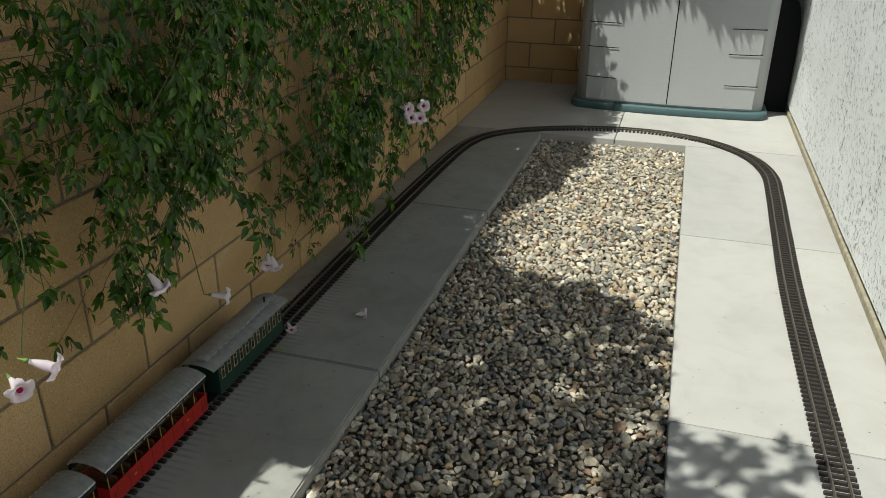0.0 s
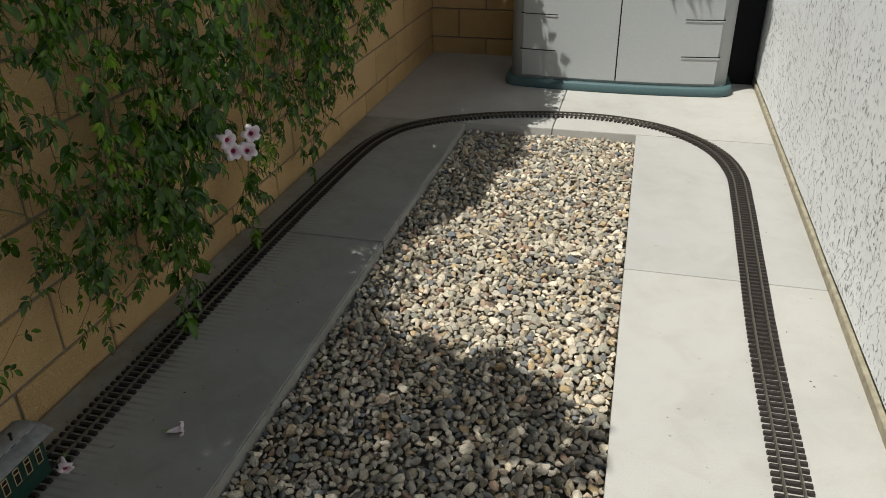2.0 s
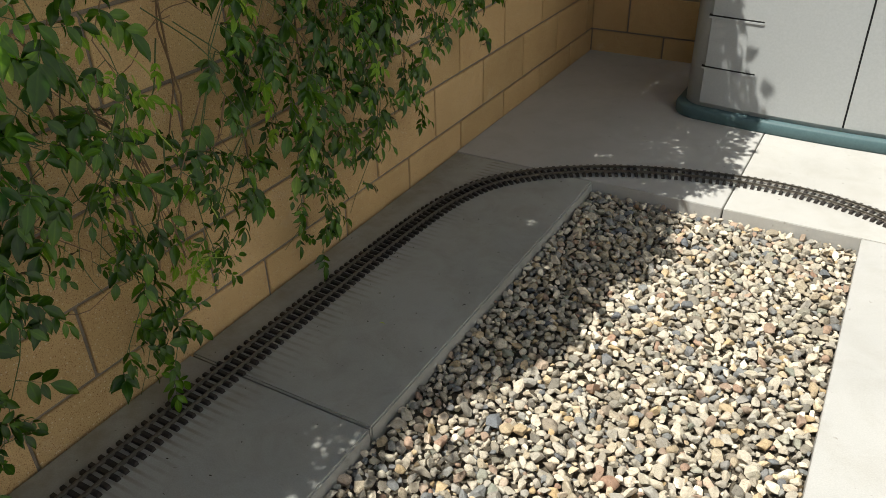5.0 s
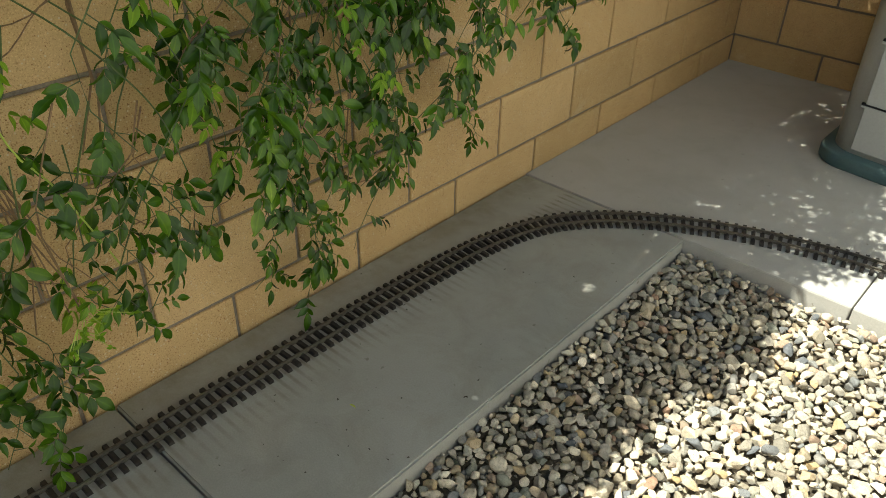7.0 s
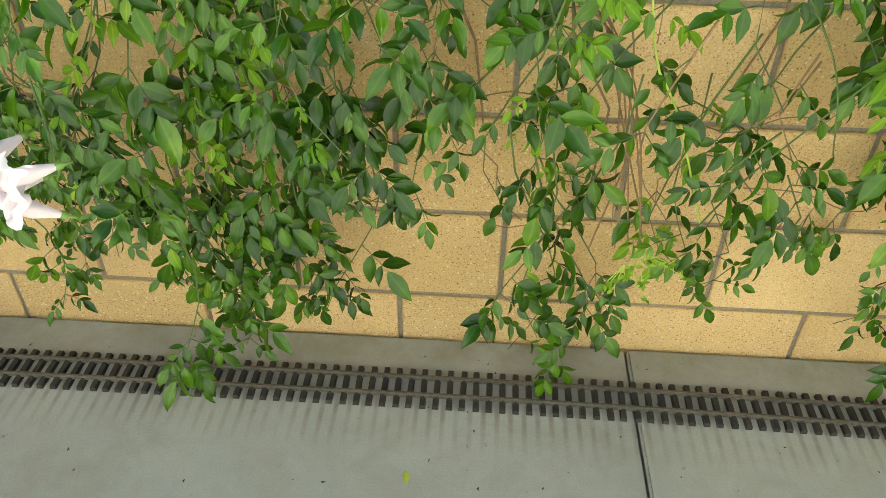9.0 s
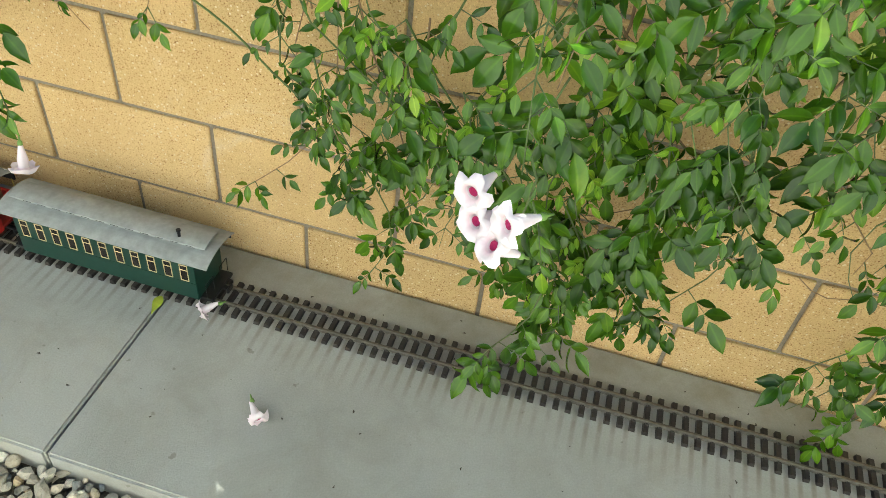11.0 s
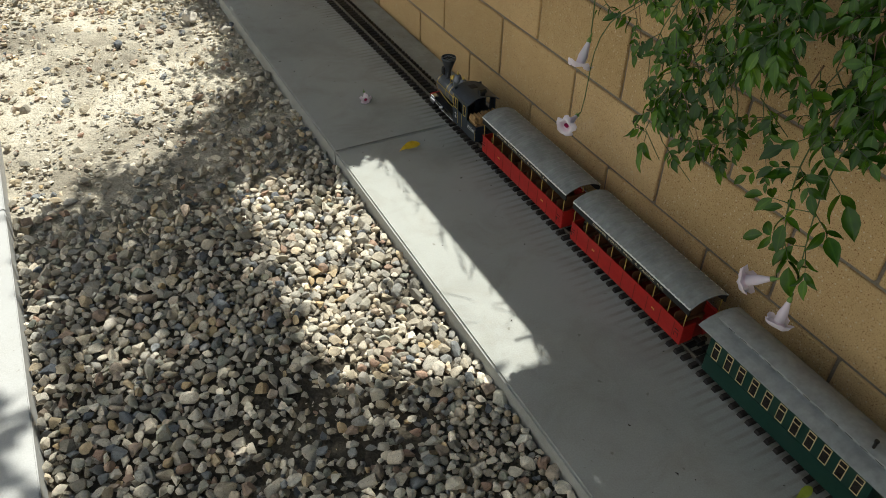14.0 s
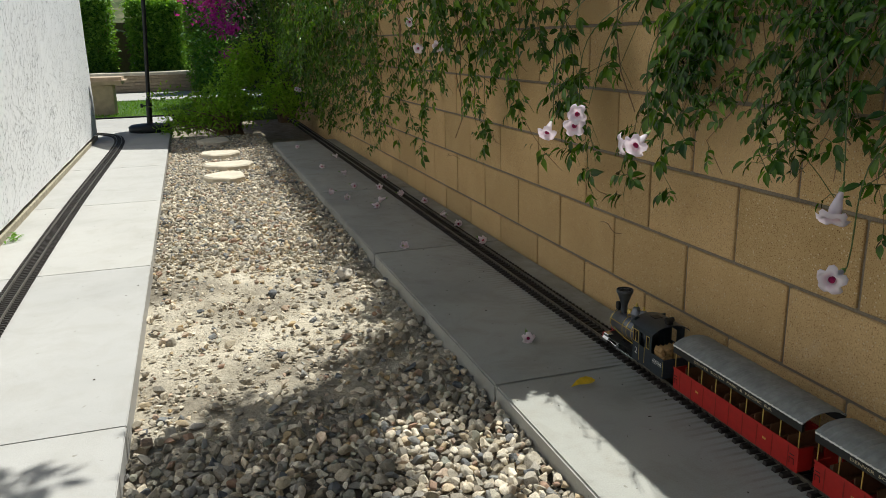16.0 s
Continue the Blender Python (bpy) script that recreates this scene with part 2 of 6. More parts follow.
def make_leaf(name, stops, gloss=0.42, thin=0.35, spec=0.22):
    """A leaf whose tone drifts from shoot to shoot and a little from leaf to leaf."""
    m, nt, b = material(name, gloss, 0, spec)
    p = world_place(nt)
    rnd = nt.nodes.new("ShaderNodeNewGeometry").outputs["Random Per Island"]
    drift = ramp(nt, noise_tex(nt, p, 7.0, 3, 0.6), [(0.30, (0, 0, 0)), (0.70, (1, 1, 1))])
    c = ramp(nt, mix(nt, 0.5, drift, rnd), stops)
    c = mix(nt, 0.5, c, ramp(nt, noise_tex(nt, p, 90, 3), [(0.3, (0.8, 0.8, 0.8)), (0.7, (1.15, 1.15, 1.15))]), 'MULTIPLY')
    rib = nt.nodes.new("ShaderNodeAttribute")
    rib.attribute_name = "rib"
    vein = ramp(nt, rib.outputs["Fac"], [(0.80, (0, 0, 0)), (0.96, (0.34, 0.34, 0.34))])
    c = mix(nt, vein, c, mix(nt, 1.0, c, (2.2, 1.9, 2.0), 'MULTIPLY'))
    nt.links.new(c, b.inputs["Base Color"])
    t = nt.nodes.new("ShaderNodeBsdfTranslucent")
    nt.links.new(mix(nt, 1.0, c, (1.6, 1.7, 0.5), 'MULTIPLY'), t.inputs["Color"])
    s = nt.nodes.new("ShaderNodeMixShader")
    s.inputs[0].default_value = thin
    out = nt.nodes["Material Output"]
    nt.links.new(b.outputs[0], s.inputs[1])
    nt.links.new(t.outputs[0], s.inputs[2])
    nt.links.new(s.outputs[0], out.inputs["Surface"])
    return m


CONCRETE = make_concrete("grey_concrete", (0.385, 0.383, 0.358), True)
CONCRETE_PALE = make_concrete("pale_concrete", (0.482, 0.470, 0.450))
BLOCK = make_block()
MORTAR = plain("grey_mortar", (0.215, 0.180, 0.140), 0.95, 0, 180, 0.25, 0.003)
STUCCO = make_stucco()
STONE = make_stone(True)
STONE_ONE = make_stone(False)
SOIL = make_soil()
BED_SOIL = make_bed_soil()
LEAF = make_leaf("vine_leaf", [(0.0, (0.010, 0.031, 0.003)), (0.3, (0.025, 0.070, 0.004)), (0.55, (0.049, 0.120, 0.006)), (0.8, (0.094, 0.195, 0.012)), (1.0, (0.24, 0.36, 0.03))], 0.22, 0.30, 0.44)
# copy of the vine leaf with sunlight put into its lighter tones
LEAF_SUN = make_leaf("sunlit_vine_leaf", [(0.0, (0.013, 0.034, 0.003)), (0.4, (0.036, 0.088, 0.006)), (0.75, (0.100, 0.190, 0.014)), (1.0, (0.28, 0.39, 0.04))], 0.32, 0.32)
LEAF_LIME = make_leaf("young_vine_leaf", [(0.0, (0.10, 0.22, 0.012)), (0.6, (0.17, 0.30, 0.02)), (1.0, (0.28, 0.40, 0.04))], 0.45, 0.4)
LEAF_FAR = make_leaf("hedge_leaf", [(0.0, (0.03, 0.085, 0.015)), (0.5, (0.055, 0.14, 0.02)), (1.0, (0.10, 0.22, 0.035))], 0.5, 0.3)
STEM = plain("brown_stem", (0.22, 0.14, 0.075), 0.8, 0, 90, 0.3, 0.001)
STEM_GREEN = plain("green_stem", (0.075, 0.11, 0.03), 0.6, 0, 90, 0.25)
RAIL = plain("weathered_brass_rail", (0.165, 0.148, 0.122), 0.36, 0.55, 120, 0.3)
TIE = plain("dark_brown_plastic_tie", (0.034, 0.028, 0.025), 0.6, 0, 150, 0.35, 0.001)
SHED_GREY = plain("grey_resin", (0.42, 0.43, 0.43), 0.55, 0, 120, 0.05, 0.0006)
SHED_GREEN = plain("dull_teal_resin", (0.075, 0.13, 0.14), 0.55, 0, 120, 0.1, 0.0006)
# near-black for the painted slot shade, the door seam and the lawn edging
DARK = plain("dark_gap", (0.015, 0.015, 0.015), 0.9)

# ---------------------------------------------------------------- building helpers
def mesh_from(name, bm, mat=None, smooth=False):
    me = bpy.data.meshes.new(name)
    bm.to_mesh(me)
    bm.free()
    for m in (mat if isinstance(mat, (list, tuple)) else [mat]):
        if m:
            me.materials.append(m)
    if smooth:
        for p in me.polygons:
            p.use_smooth = True
    return me


def part(name, bm, mat, parent=None, label="", smooth=False, m=None):
    ob = new(name, mesh_from(name, bm, mat, smooth))
    if parent:
        ob.parent = parent
    if m is not None:
        ob.matrix_basis = m
    if label:
        tagged(ob, label)
    return ob


def empty(name, x=0, y=0, z=0, **tags):
    ob = new(name)
    ob.location = (x, y, z)
    ob.empty_display_size = 0.05
    return tagged(ob, **tags)


def add_box(bm, x0, x1, y0, y1, z0, z1, bev=0.0, seg=1):
    r = bmesh.ops.create_cube(bm, size=1, matrix=Matrix.LocRotScale(((x0 + x1) / 2, (y0 + y1) / 2, (z0 + z1) / 2), None, (x1 - x0, y1 - y0, z1 - z0)))
    if bev:
        es = list({e for v in r["verts"] for e in v.link_edges})
        bmesh.ops.bevel(bm, geom=es, offset=bev, segments=seg, affect='EDGES', clamp_overlap=True)
    return bm


def box(x0, x1, y0, y1, z0, z1, bev=0.0, seg=1):
    return add_box(bmesh.new(), x0, x1, y0, y1, z0, z1, bev, seg)


def add_cyl(bm, a, b, r0, r1=None, n=12, caps=True):
    a, b = Vector(a), Vector(b)
    d = b - a
    m = Matrix.Translation((a + b) / 2) @ d.to_track_quat('Z', 'Y').to_matrix().to_4x4()
    bmesh.ops.create_cone(bm, cap_ends=caps, segments=n, radius1=r0, radius2=r0 if r1 is None else r1, depth=d.length, matrix=m)
    return bm


def cyl(a, b, r0, r1=None, n=12):
    return add_cyl(bmesh.new(), a, b, r0, r1, n)


def lathe(bm, profile, n=16, m=None):
    """A turned shape: rows of radius and height round z."""
    rings = []
    for r, z in profile:
        ring = []
        for k in range(n):
            a = 2 * math.pi * k / n
            v = Vector((r * math.cos(a), r * math.sin(a), z))
            ring.append(bm.verts.new(m @ v if m is not None else v))
        rings.append(ring)
    for p, q in zip(rings, rings[1:]):
        for k in range(n):
            bm.faces.new((p[k], p[(k + 1) % n], q[(k + 1) % n], q[k]))
    bm.faces.new(rings[0][::-1])
    bm.faces.new(rings[-1])
    return bm


def add_tube(bm, pts, radii, n=5):
    """A bent tapered tube through points."""
    rings = []
    for k, p in enumerate(pts):
        t = (pts[min(k + 1, len(pts) - 1)] - pts[max(k - 1, 0)]).normalized()
        q = t.to_track_quat('Z', 'Y')
        r = radii[k] if hasattr(radii, "__len__") else radii
        rings.append([bm.verts.new(p + q @ Vector((r * math.cos(2 * math.pi * i / n), r * math.sin(2 * math.pi * i / n), 0))) for i in range(n)])
    for a, b in zip(rings, rings[1:]):
        for i in range(n):
            bm.faces.new((a[i], a[(i + 1) % n], b[(i + 1) % n], b[i]))
    bm.faces.new(rings[0][::-1])
    bm.faces.new(rings[-1])


def catmull(pts, step):
    """Evenly spaced places along a smooth line through pts."""
    pts = [Vector(p) for p in pts]
    pts = [2 * pts[0] - pts[1]] + pts + [2 * pts[-1] - pts[-2]]
    dense = []
    for a, b, c, d in zip(pts, pts[1:], pts[2:], pts[3:]):
        n = max(8, int((c - b).length / step * 3))
        for k in range(n):
            t = k / n
            dense.append(0.5 * (2 * b + (c - a) * t + (2 * a - 5 * b + 4 * c - d) * t * t + (3 * b - a - 3 * c + d) * t ** 3))
    dense.append(pts[-2])
    out, left = [dense[0]], step
    for p, q in zip(dense, dense[1:]):
        seg = (q - p).length
        while seg >= left and seg > 0:
            p = p + (q - p) * (left / seg)
            out.append(p.copy())
            seg -= left
            left = step
        left -= seg
    return out


# ---------------------------------------------------------------- ground, paths and walls
EDGE_L, EDGE_R, HOUSE_X = 0.605, 1.545, 2.25
BED_FAR, BED_END, WALL_FAR = 1.58, -9.95, 3.154
BED_Z = -0.065

g = bmesh.new()
bmesh.ops.create_grid(g, x_segments=60, y_segments=60, size=600)
for v in g.verts:
    far = max(abs(v.co.x), abs(v.co.y))
    v.co *= (far / 600) ** 1.8
    v.co.z = -0.12
tagged(part("ground", g, SOIL), "bare sandy brown soil reaching far away", "ground", kind="structure")

# the bed of the gravel, slightly uneven
g = bmesh.new()
nx, ny = 24, 290
rows = []
for j in range(ny + 1):
    y = BED_END - 0.3 + (BED_FAR - BED_END + 0.3) * j / ny
    rows.append([g.verts.new((EDGE_L + (EDGE_R - EDGE_L) * i / nx, y, BED_Z + 0.014 * noise.noise(Vector((i * 0.21, y * 4.2, 0))))) for i in range(nx + 1)])
for a, b in zip(rows, rows[1:]):
    for i in range(nx):
        g.faces.new((a[i], a[i + 1], b[i + 1], b[i]))
tagged(part("soil_bed", g, BED_SOIL, smooth=True), "pale sandy soil bed under the gravel", "soil", kind="structure")

SLABS = [empty("path_wall_side", label="grey concrete walkway cast in panels beside the wall", category="path", kind="structure"),
         empty("path_house_side", label="pale sunlit concrete walkway beside the house", category="path", kind="structure"),
         empty("patio_far", label="grey concrete pad in front of the shed", category="pavement", kind="structure")]


def slab(parent, x0, x1, y0, y1, mat):
    b = bmesh.new()
    add_box(b, x0, x1, y0, y1, -0.115, 0, 0.005 if mat is CONCRETE else 0.0025, 2)
    return part("slab", b, mat, parent)


JOINT = 0.0025
left_joints = [BED_FAR, 0.066, -1.458, -3.015, -4.467, -5.99, -7.48, -8.74]
for a, b in zip(left_joints, left_joints[1:]):
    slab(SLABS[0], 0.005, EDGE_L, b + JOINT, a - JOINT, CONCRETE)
right_joints = [BED_FAR, 0.060, -1.450, -3.12, -4.65, -6.18, -7.70, -9.2, -10.6, -12.3]
for a, b in zip(right_joints, right_joints[1:]):
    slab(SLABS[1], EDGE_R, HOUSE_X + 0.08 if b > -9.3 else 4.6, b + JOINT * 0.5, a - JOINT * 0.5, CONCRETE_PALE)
for x0, x1 in ((0.0, 1.093), (1.093, HOUSE_X + 0.08)):
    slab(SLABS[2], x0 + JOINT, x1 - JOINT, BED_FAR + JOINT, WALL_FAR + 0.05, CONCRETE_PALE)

# block walls
BL, BH, GAP = 0.4064, 0.206, 0.010
TOPS = [0.119 + BH * k for k in range(7)]
WALL_TOP = TOPS[-1]


def block_mesh(length, height, depth=0.12):
    b = bmesh.new()
    add_box(b, -depth, 0, -length / 2, length / 2, -height / 2, height / 2, 0.0025, 1)
    return mesh_from("block", b, BLOCK)


def block_wall(name, length_from, length_to, place, label):
    """Running-bond wall: place(s) turns metres along it into the block's pose."""
    root = empty(name, label=label, category="wall", kind="structure")
    cache = {}
    for c, top in enumerate(TOPS):
        h = BH - GAP
        k = math.floor(length_from / BL) - 1
        while True:
            s0 = (k + (0.5 if c % 2 else 0.0)) * BL + GAP / 2
            s1 = s0 + BL - GAP
            k += 1
            if s0 >= length_to:
                break
            a, b = max(s0, length_from), min(s1, length_to)
            if b - a < 0.03:
                continue
            key = round(b - a, 3)
            if key not in cache:
                cache[key] = block_mesh(b - a, h)
            ob = new("block", cache[key])
            ob.parent = root
            ob.matrix_basis = place((a + b) / 2, top - BH / 2 - GAP / 2 + GAP / 2)
    return root


wall_west = block_wall("wall_west", -9.4, WALL_FAR, lambda s, z: pose(random.uniform(-0.001, 0.001), s, z), "tan concrete block garden wall with grey mortar joints")
part("mortar", box(-0.14, -0.007, -13.0, WALL_FAR + 0.2, -0.2, WALL_TOP - 0.012), MORTAR, wall_west)
b = bmesh.new()
for c, top in enumerate(TOPS):
    for k in range(9):
        s1 = -9.4 - k * BL - (BL / 2 if c % 2 else 0) - GAP
        add_box(b, -0.12, 0, s1 - BL + GAP, s1, top - BH + GAP, top)
tagged(part("distant_blocks", b, BLOCK, wall_west), kind="stuff")
part("coping", box(-0.20, 0.0, -13.0, WALL_FAR + 0.2, WALL_TOP + 0.001, WALL_TOP + 0.035, 0.006), MORTAR, wall_west)
wall_north = block_wall("wall_north", 0.0, HOUSE_X + 1.0, lambda s, z: pose(s, WALL_FAR, z, 0, 0, -90), "tan concrete block wall at the far end of the yard")
part("mortar", box(0.0, HOUSE_X + 1.0, WALL_FAR + 0.007, WALL_FAR + 0.14, -0.2, WALL_TOP - 0.012), MORTAR, wall_north)

# house: stucco over a concrete footing
house = empty("house", HOUSE_X, -3, 0, label="white rough stucco house wall above a thin concrete footing", category="house")
g = bmesh.new()
nx, nz = 320, 60
rows = []
HY0, HY1 = -9.95, 4.2
for i in range(nx + 1):
    y = HY0 + (HY1 - HY0) * i / nx
    rows.append([g.verts.new((HOUSE_X - 0.004 * noise.noise(Vector((y * 2.2, k * 0.11, 3))) + (0.006 if k == 0 else 0), y, 0.055 + (k / nz) ** 1.5 * 2.75)) for k in range(nz + 1)])
for a, b in zip(rows, rows[1:]):
    for k in range(nz):
        g.faces.new((a[k], a[k + 1], b[k + 1], b[k]))
add_box(g, HOUSE_X + 0.012, HOUSE_X + 5, HY0, HY1, 0.055, 2.8)
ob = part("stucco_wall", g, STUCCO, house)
ob.matrix_parent_inverse = Matrix.Translation((-HOUSE_X, 3, 0))
ob = part("footing", box(HOUSE_X - 0.005, HOUSE_X + 0.2, HY0 + 0.03, HY1, -0.1, 0.036, 0.004), plain("old_footing", (0.38, 0.335, 0.245), 0.9, 0, 25, 0.3, 0.004), house)
ob.matrix_parent_inverse = Matrix.Translation((-HOUSE_X, 3, 0))
ob = part("roof", box(HOUSE_X + 0.05, HOUSE_X + 5.3, HY0 - 0.3, HY1 + 0.3, 2.8, 2.95, 0.02), plain("tan_eave", (0.5, 0.42, 0.33), 0.8), house)
ob.matrix_parent_inverse = Matrix.Translation((-HOUSE_X, 3, 0))

# ---------------------------------------------------------------- railway track
LINE = [(0.155, -11.0), (0.153, -8.0), (0.153, -5.5), (0.157, -3.5), (0.160, -2.2), (0.156, -1.3), (0.150, -0.4), (0.154, 0.2), (0.164, 0.7), (0.178, 1.0), (0.205, 1.2), (0.275, 1.39), (0.43, 1.56),
        (0.66, 1.70), (0.90, 1.785), (1.17, 1.83), (1.45, 1.805), (1.72, 1.68), (1.925, 1.43), (2.015, 1.12), (2.02, 0.75), (2.005, 0.2), (1.99, -0.65),
        (2.01, -2.5), (2.035, -4.6), (2.035, -6.2), (2.02, -7.4), (2.0, -8.8), (2.02, -9.6), (2.12, -10.1), (2.4, -10.4), (3.2, -10.6)]
GAUGE = 0.045
track = empty("railway_track", 0.2, 0, 0, label="garden railway track with brass rails on dark brown ties", category="train track")
track.location = (0, 0, 0)
fine_line = catmull([(x, y, 0) for x, y in LINE], 0.02)


def rail(side):
    b = bmesh.new()
    prof = [(-0.004, 0.007), (0.004, 0.007), (0.004, 0.0085), (0.001, 0.010), (0.001, 0.0135), (0.002, 0.0145), (0.002, 0.0165), (-0.002, 0.0165), (-0.002, 0.0145), (-0.001, 0.0135), (-0.001, 0.010), (-0.004, 0.0085)]
    last = None
    for k, p in enumerate(fine_line):
        t = (fine_line[min(k + 1, len(fine_line) - 1)] - fine_line[max(k - 1, 0)]).normalized()
        nrm = Vector((t.y, -t.x, 0))
        ring = [b.verts.new(p + nrm * (side * GAUGE / 2 + u) + Vector((0, 0, w + 0.001))) for u, w in prof]
        if last:
            for i in range(len(prof)):
                b.faces.new((last[i], ring[i], ring[(i + 1) % len(prof)], last[(i + 1) % len(prof)]))
        last = ring
    return part("rail", b, RAIL, track)


rail(-1), rail(1)


def tie_verts(b, m):
    def bx(x0, x1, y0, y1, z0, z1, inset=0.0):
        vs = [b.verts.new(m @ Vector(p)) for p in ((x0, y0, z0), (x1, y0, z0), (x1, y1, z0), (x0, y1, z0),
              (x0 + inset, y0 + inset, z1), (x1 - inset, y0 + inset, z1), (x1 - inset, y1 - inset, z1), (x0 + inset, y1 - inset, z1))]
        for f in ((0, 1, 5, 4), (1, 2, 6, 5), (2, 3, 7, 6), (3, 0, 4, 7), (4, 5, 6, 7)):
            b.faces.new([vs[i] for i in f])
    bx(-0.048, 0.048, -0.0062, 0.0062, 0, 0.009, 0.0012)
    for s in (-1, 1):
        for o in (-1, 1):
            x = s * GAUGE / 2 + o * 0.005
            bx(x - 0.002, x + 0.002, -0.003, 0.003, 0.008, 0.0115, 0.0006)


TIE_STEP = 0.0258
tie_mesh = bmesh.new()
tie_verts(tie_mesh, Matrix.Identity(4))
tie_mesh = mesh_from("tie", tie_mesh, TIE)
rest = bmesh.new()
tie_line = catmull([(x, y, 0) for x, y in LINE], TIE_STEP)
shown = 0
for k, p in enumerate(tie_line[1:-1], 1):
    t = (tie_line[k + 1] - tie_line[k - 1]).normalized()
    m = Matrix.Translation((p.x, p.y, 0.001)) @ pose(0, 0, 0, 0, 0, math.degrees(math.atan2(-t.x, t.y)) + random.uniform(-2, 2))
    if p.x < 0.9 and -4.6 < p.y < 1.7 and shown < 300:
        ob = new("tie", tie_mesh)
        ob.parent = track
        ob.matrix_basis = m
        shown += 1
    else:
        tie_verts(rest, m)
tagged(part("far_tie_run", rest, TIE, track), kind="stuff")

# ---------------------------------------------------------------- storage shed
def shed():
    root = empty("storage_shed", 1.385, 2.75, 0, label="grey resin storage shed with double doors on a dull teal base", category="shed")
    X0, X1, Y0, Y1, H = 0.735, 2.085, 2.47, 3.12, 1.75

    def outline(grow, bow):
        pts = []
        n = 24
        r = 0.09
        w, d = (X1 - X0) / 2 + grow, (Y1 - Y0) / 2 + grow
        for cx, cy, a0 in ((w - r, d - r, 0), (-w + r, d - r, 90), (-w + r, -d + r, 180), (w - r, -d + r, 270)):
            for k in range(7):
                a = radians(a0 + 15 * k)
                pts.append((cx + r * math.cos(a), cy + r * math.sin(a)))
        # front bows out
        front = []
        i = 21
        for k in range(1, 16):
            x = -w + r + (2 * w - 2 * r) * k / 16
            front.append((x, -d))
        pts = pts[:21] + front + pts[21:]
        return [(x, y - bow * max(0, 1 - (x / w) ** 2) if y < 0 else y) for x, y in pts]

    def prism(rows, bow=0.055):
        b = bmesh.new()
        rings = [[b.verts.new((x, y, z)) for x, y in outline(g, bow)] for g, z in rows]
        for p, q in zip(rings, rings[1:]):
            for k in range(len(p)):
                b.faces.new((p[k], p[(k + 1) % len(p)], q[(k + 1) % len(p)], q[k]))
        b.faces.new(rings[0][::-1])
        b.faces.new(rings[-1])
        return b

    part("base", prism([(0.03, 0.0), (0.035, 0.008), (0.035, 0.045), (0.028, 0.055)]), SHED_GREEN, root, "dull teal resin base", True)
    part("body", prism([(0.0, 0.05), (0.0, H)]), SHED_GREY, root, "", True)
    part("lid", prism([(0.02, H), (0.04, H + 0.02), (0.04, H + 0.08), (-0.05, H + 0.14), (-0.25, H + 0.16)]), SHED_GREEN, root, "", True)
    # doors: bowed panels with slotted bands at the outer edges, slot shade laid on as dark strips
    w = (X1 - X0) / 2
    d = (Y1 - Y0) / 2

    def front_y(x):
        return -d - 0.055 * max(0, 1 - (x / w) ** 2)

    for s in (-1, 1):
        b = bmesh.new()
        xs = [0.004 + (w - 0.085) * k / 10 for k in range(11)]
        zs = [0.075, 0.09, 0.4, 1.0, H - 0.06, H - 0.045]
        lay = []
        for off in (-0.008, 0.0):
            lay.append([[b.verts.new((s * x, front_y(s * x) + off - 0.001, z)) for z in zs] for x in xs])
        for i in range(10):
            for k in range(5):
                q = (lay[0][i][k], lay[0][i + 1][k], lay[0][i + 1][k + 1], lay[0][i][k + 1])
                b.faces.new(q if s > 0 else q[::-1])
        for i in range(10):
            for k, flip in ((0, 1), (5, 0)):
                b.faces.new((lay[0][i][k], lay[0][i + 1][k], lay[1][i + 1][k], lay[1][i][k]))
        for k in range(5):
            for i in (0, 10):
                b.faces.new((lay[0][i][k], lay[0][i][k + 1], lay[1][i][k + 1], lay[1][i][k]))
        bmesh.ops.recalc_face_normals(b, faces=b.faces)
        door = part("door", b, SHED_GREY, root)
        for z in (0.235, 0.455, 0.63, 0.85, 1.07, 1.29, 1.51):
            for piece, out, low, high, mat in (("groove_shade", 0.0105, 0.0, 0.006, DARK), ("lip", 0.0135, -0.008, -0.0003, SHED_GREY)):
                b = bmesh.new()
                rings = []
                for k in range(7):
                    x = w - 0.295 + 0.038 * k
                    y = front_y(x) - out
                    rings.append([b.verts.new((s * x, yy, zz)) for yy, zz in ((y, z + low), (y + 0.014, z + low), (y + 0.014, z + high), (y, z + high))])
                for r0, r1 in zip(rings, rings[1:]):
                    for j in range(4):
                        b.faces.new((r0[j], r0[(j + 1) % 4], r1[(j + 1) % 4], r1[j]))
                b.faces.new(rings[0])
                b.faces.new(rings[-1])
                bmesh.ops.recalc_face_normals(b, faces=b.faces)
                part(piece, b, mat, door)
    b = bmesh.new()
    add_box(b, -0.0035, 0.0035, -d - 0.0602, -d - 0.04, 0.075, H - 0.045)
    part("seam", b, DARK, root)
    return root


shed()

# black round-topped sheet added to darken the gap between the shed and the house
b = bmesh.new()
outline = [(2.075, 0.0), (2.242, 0.0), (2.242, 0.55), (2.236, 0.66), (2.222, 0.74), (2.20, 0.79), (2.17, 0.82), (2.13, 0.83), (2.075, 0.83)]
front = [b.verts.new((x, 2.72, z)) for x, z in outline]
back = [b.verts.new((x, 2.76, z)) for x, z in outline]
b.faces.new(front)
b.faces.new(back[::-1])
for k in range(len(outline)):
    j = (k + 1) % len(outline)
    b.faces.new((front[j], front[k], back[k], back[j]))
bmesh.ops.recalc_face_normals(b, faces=b.faces)
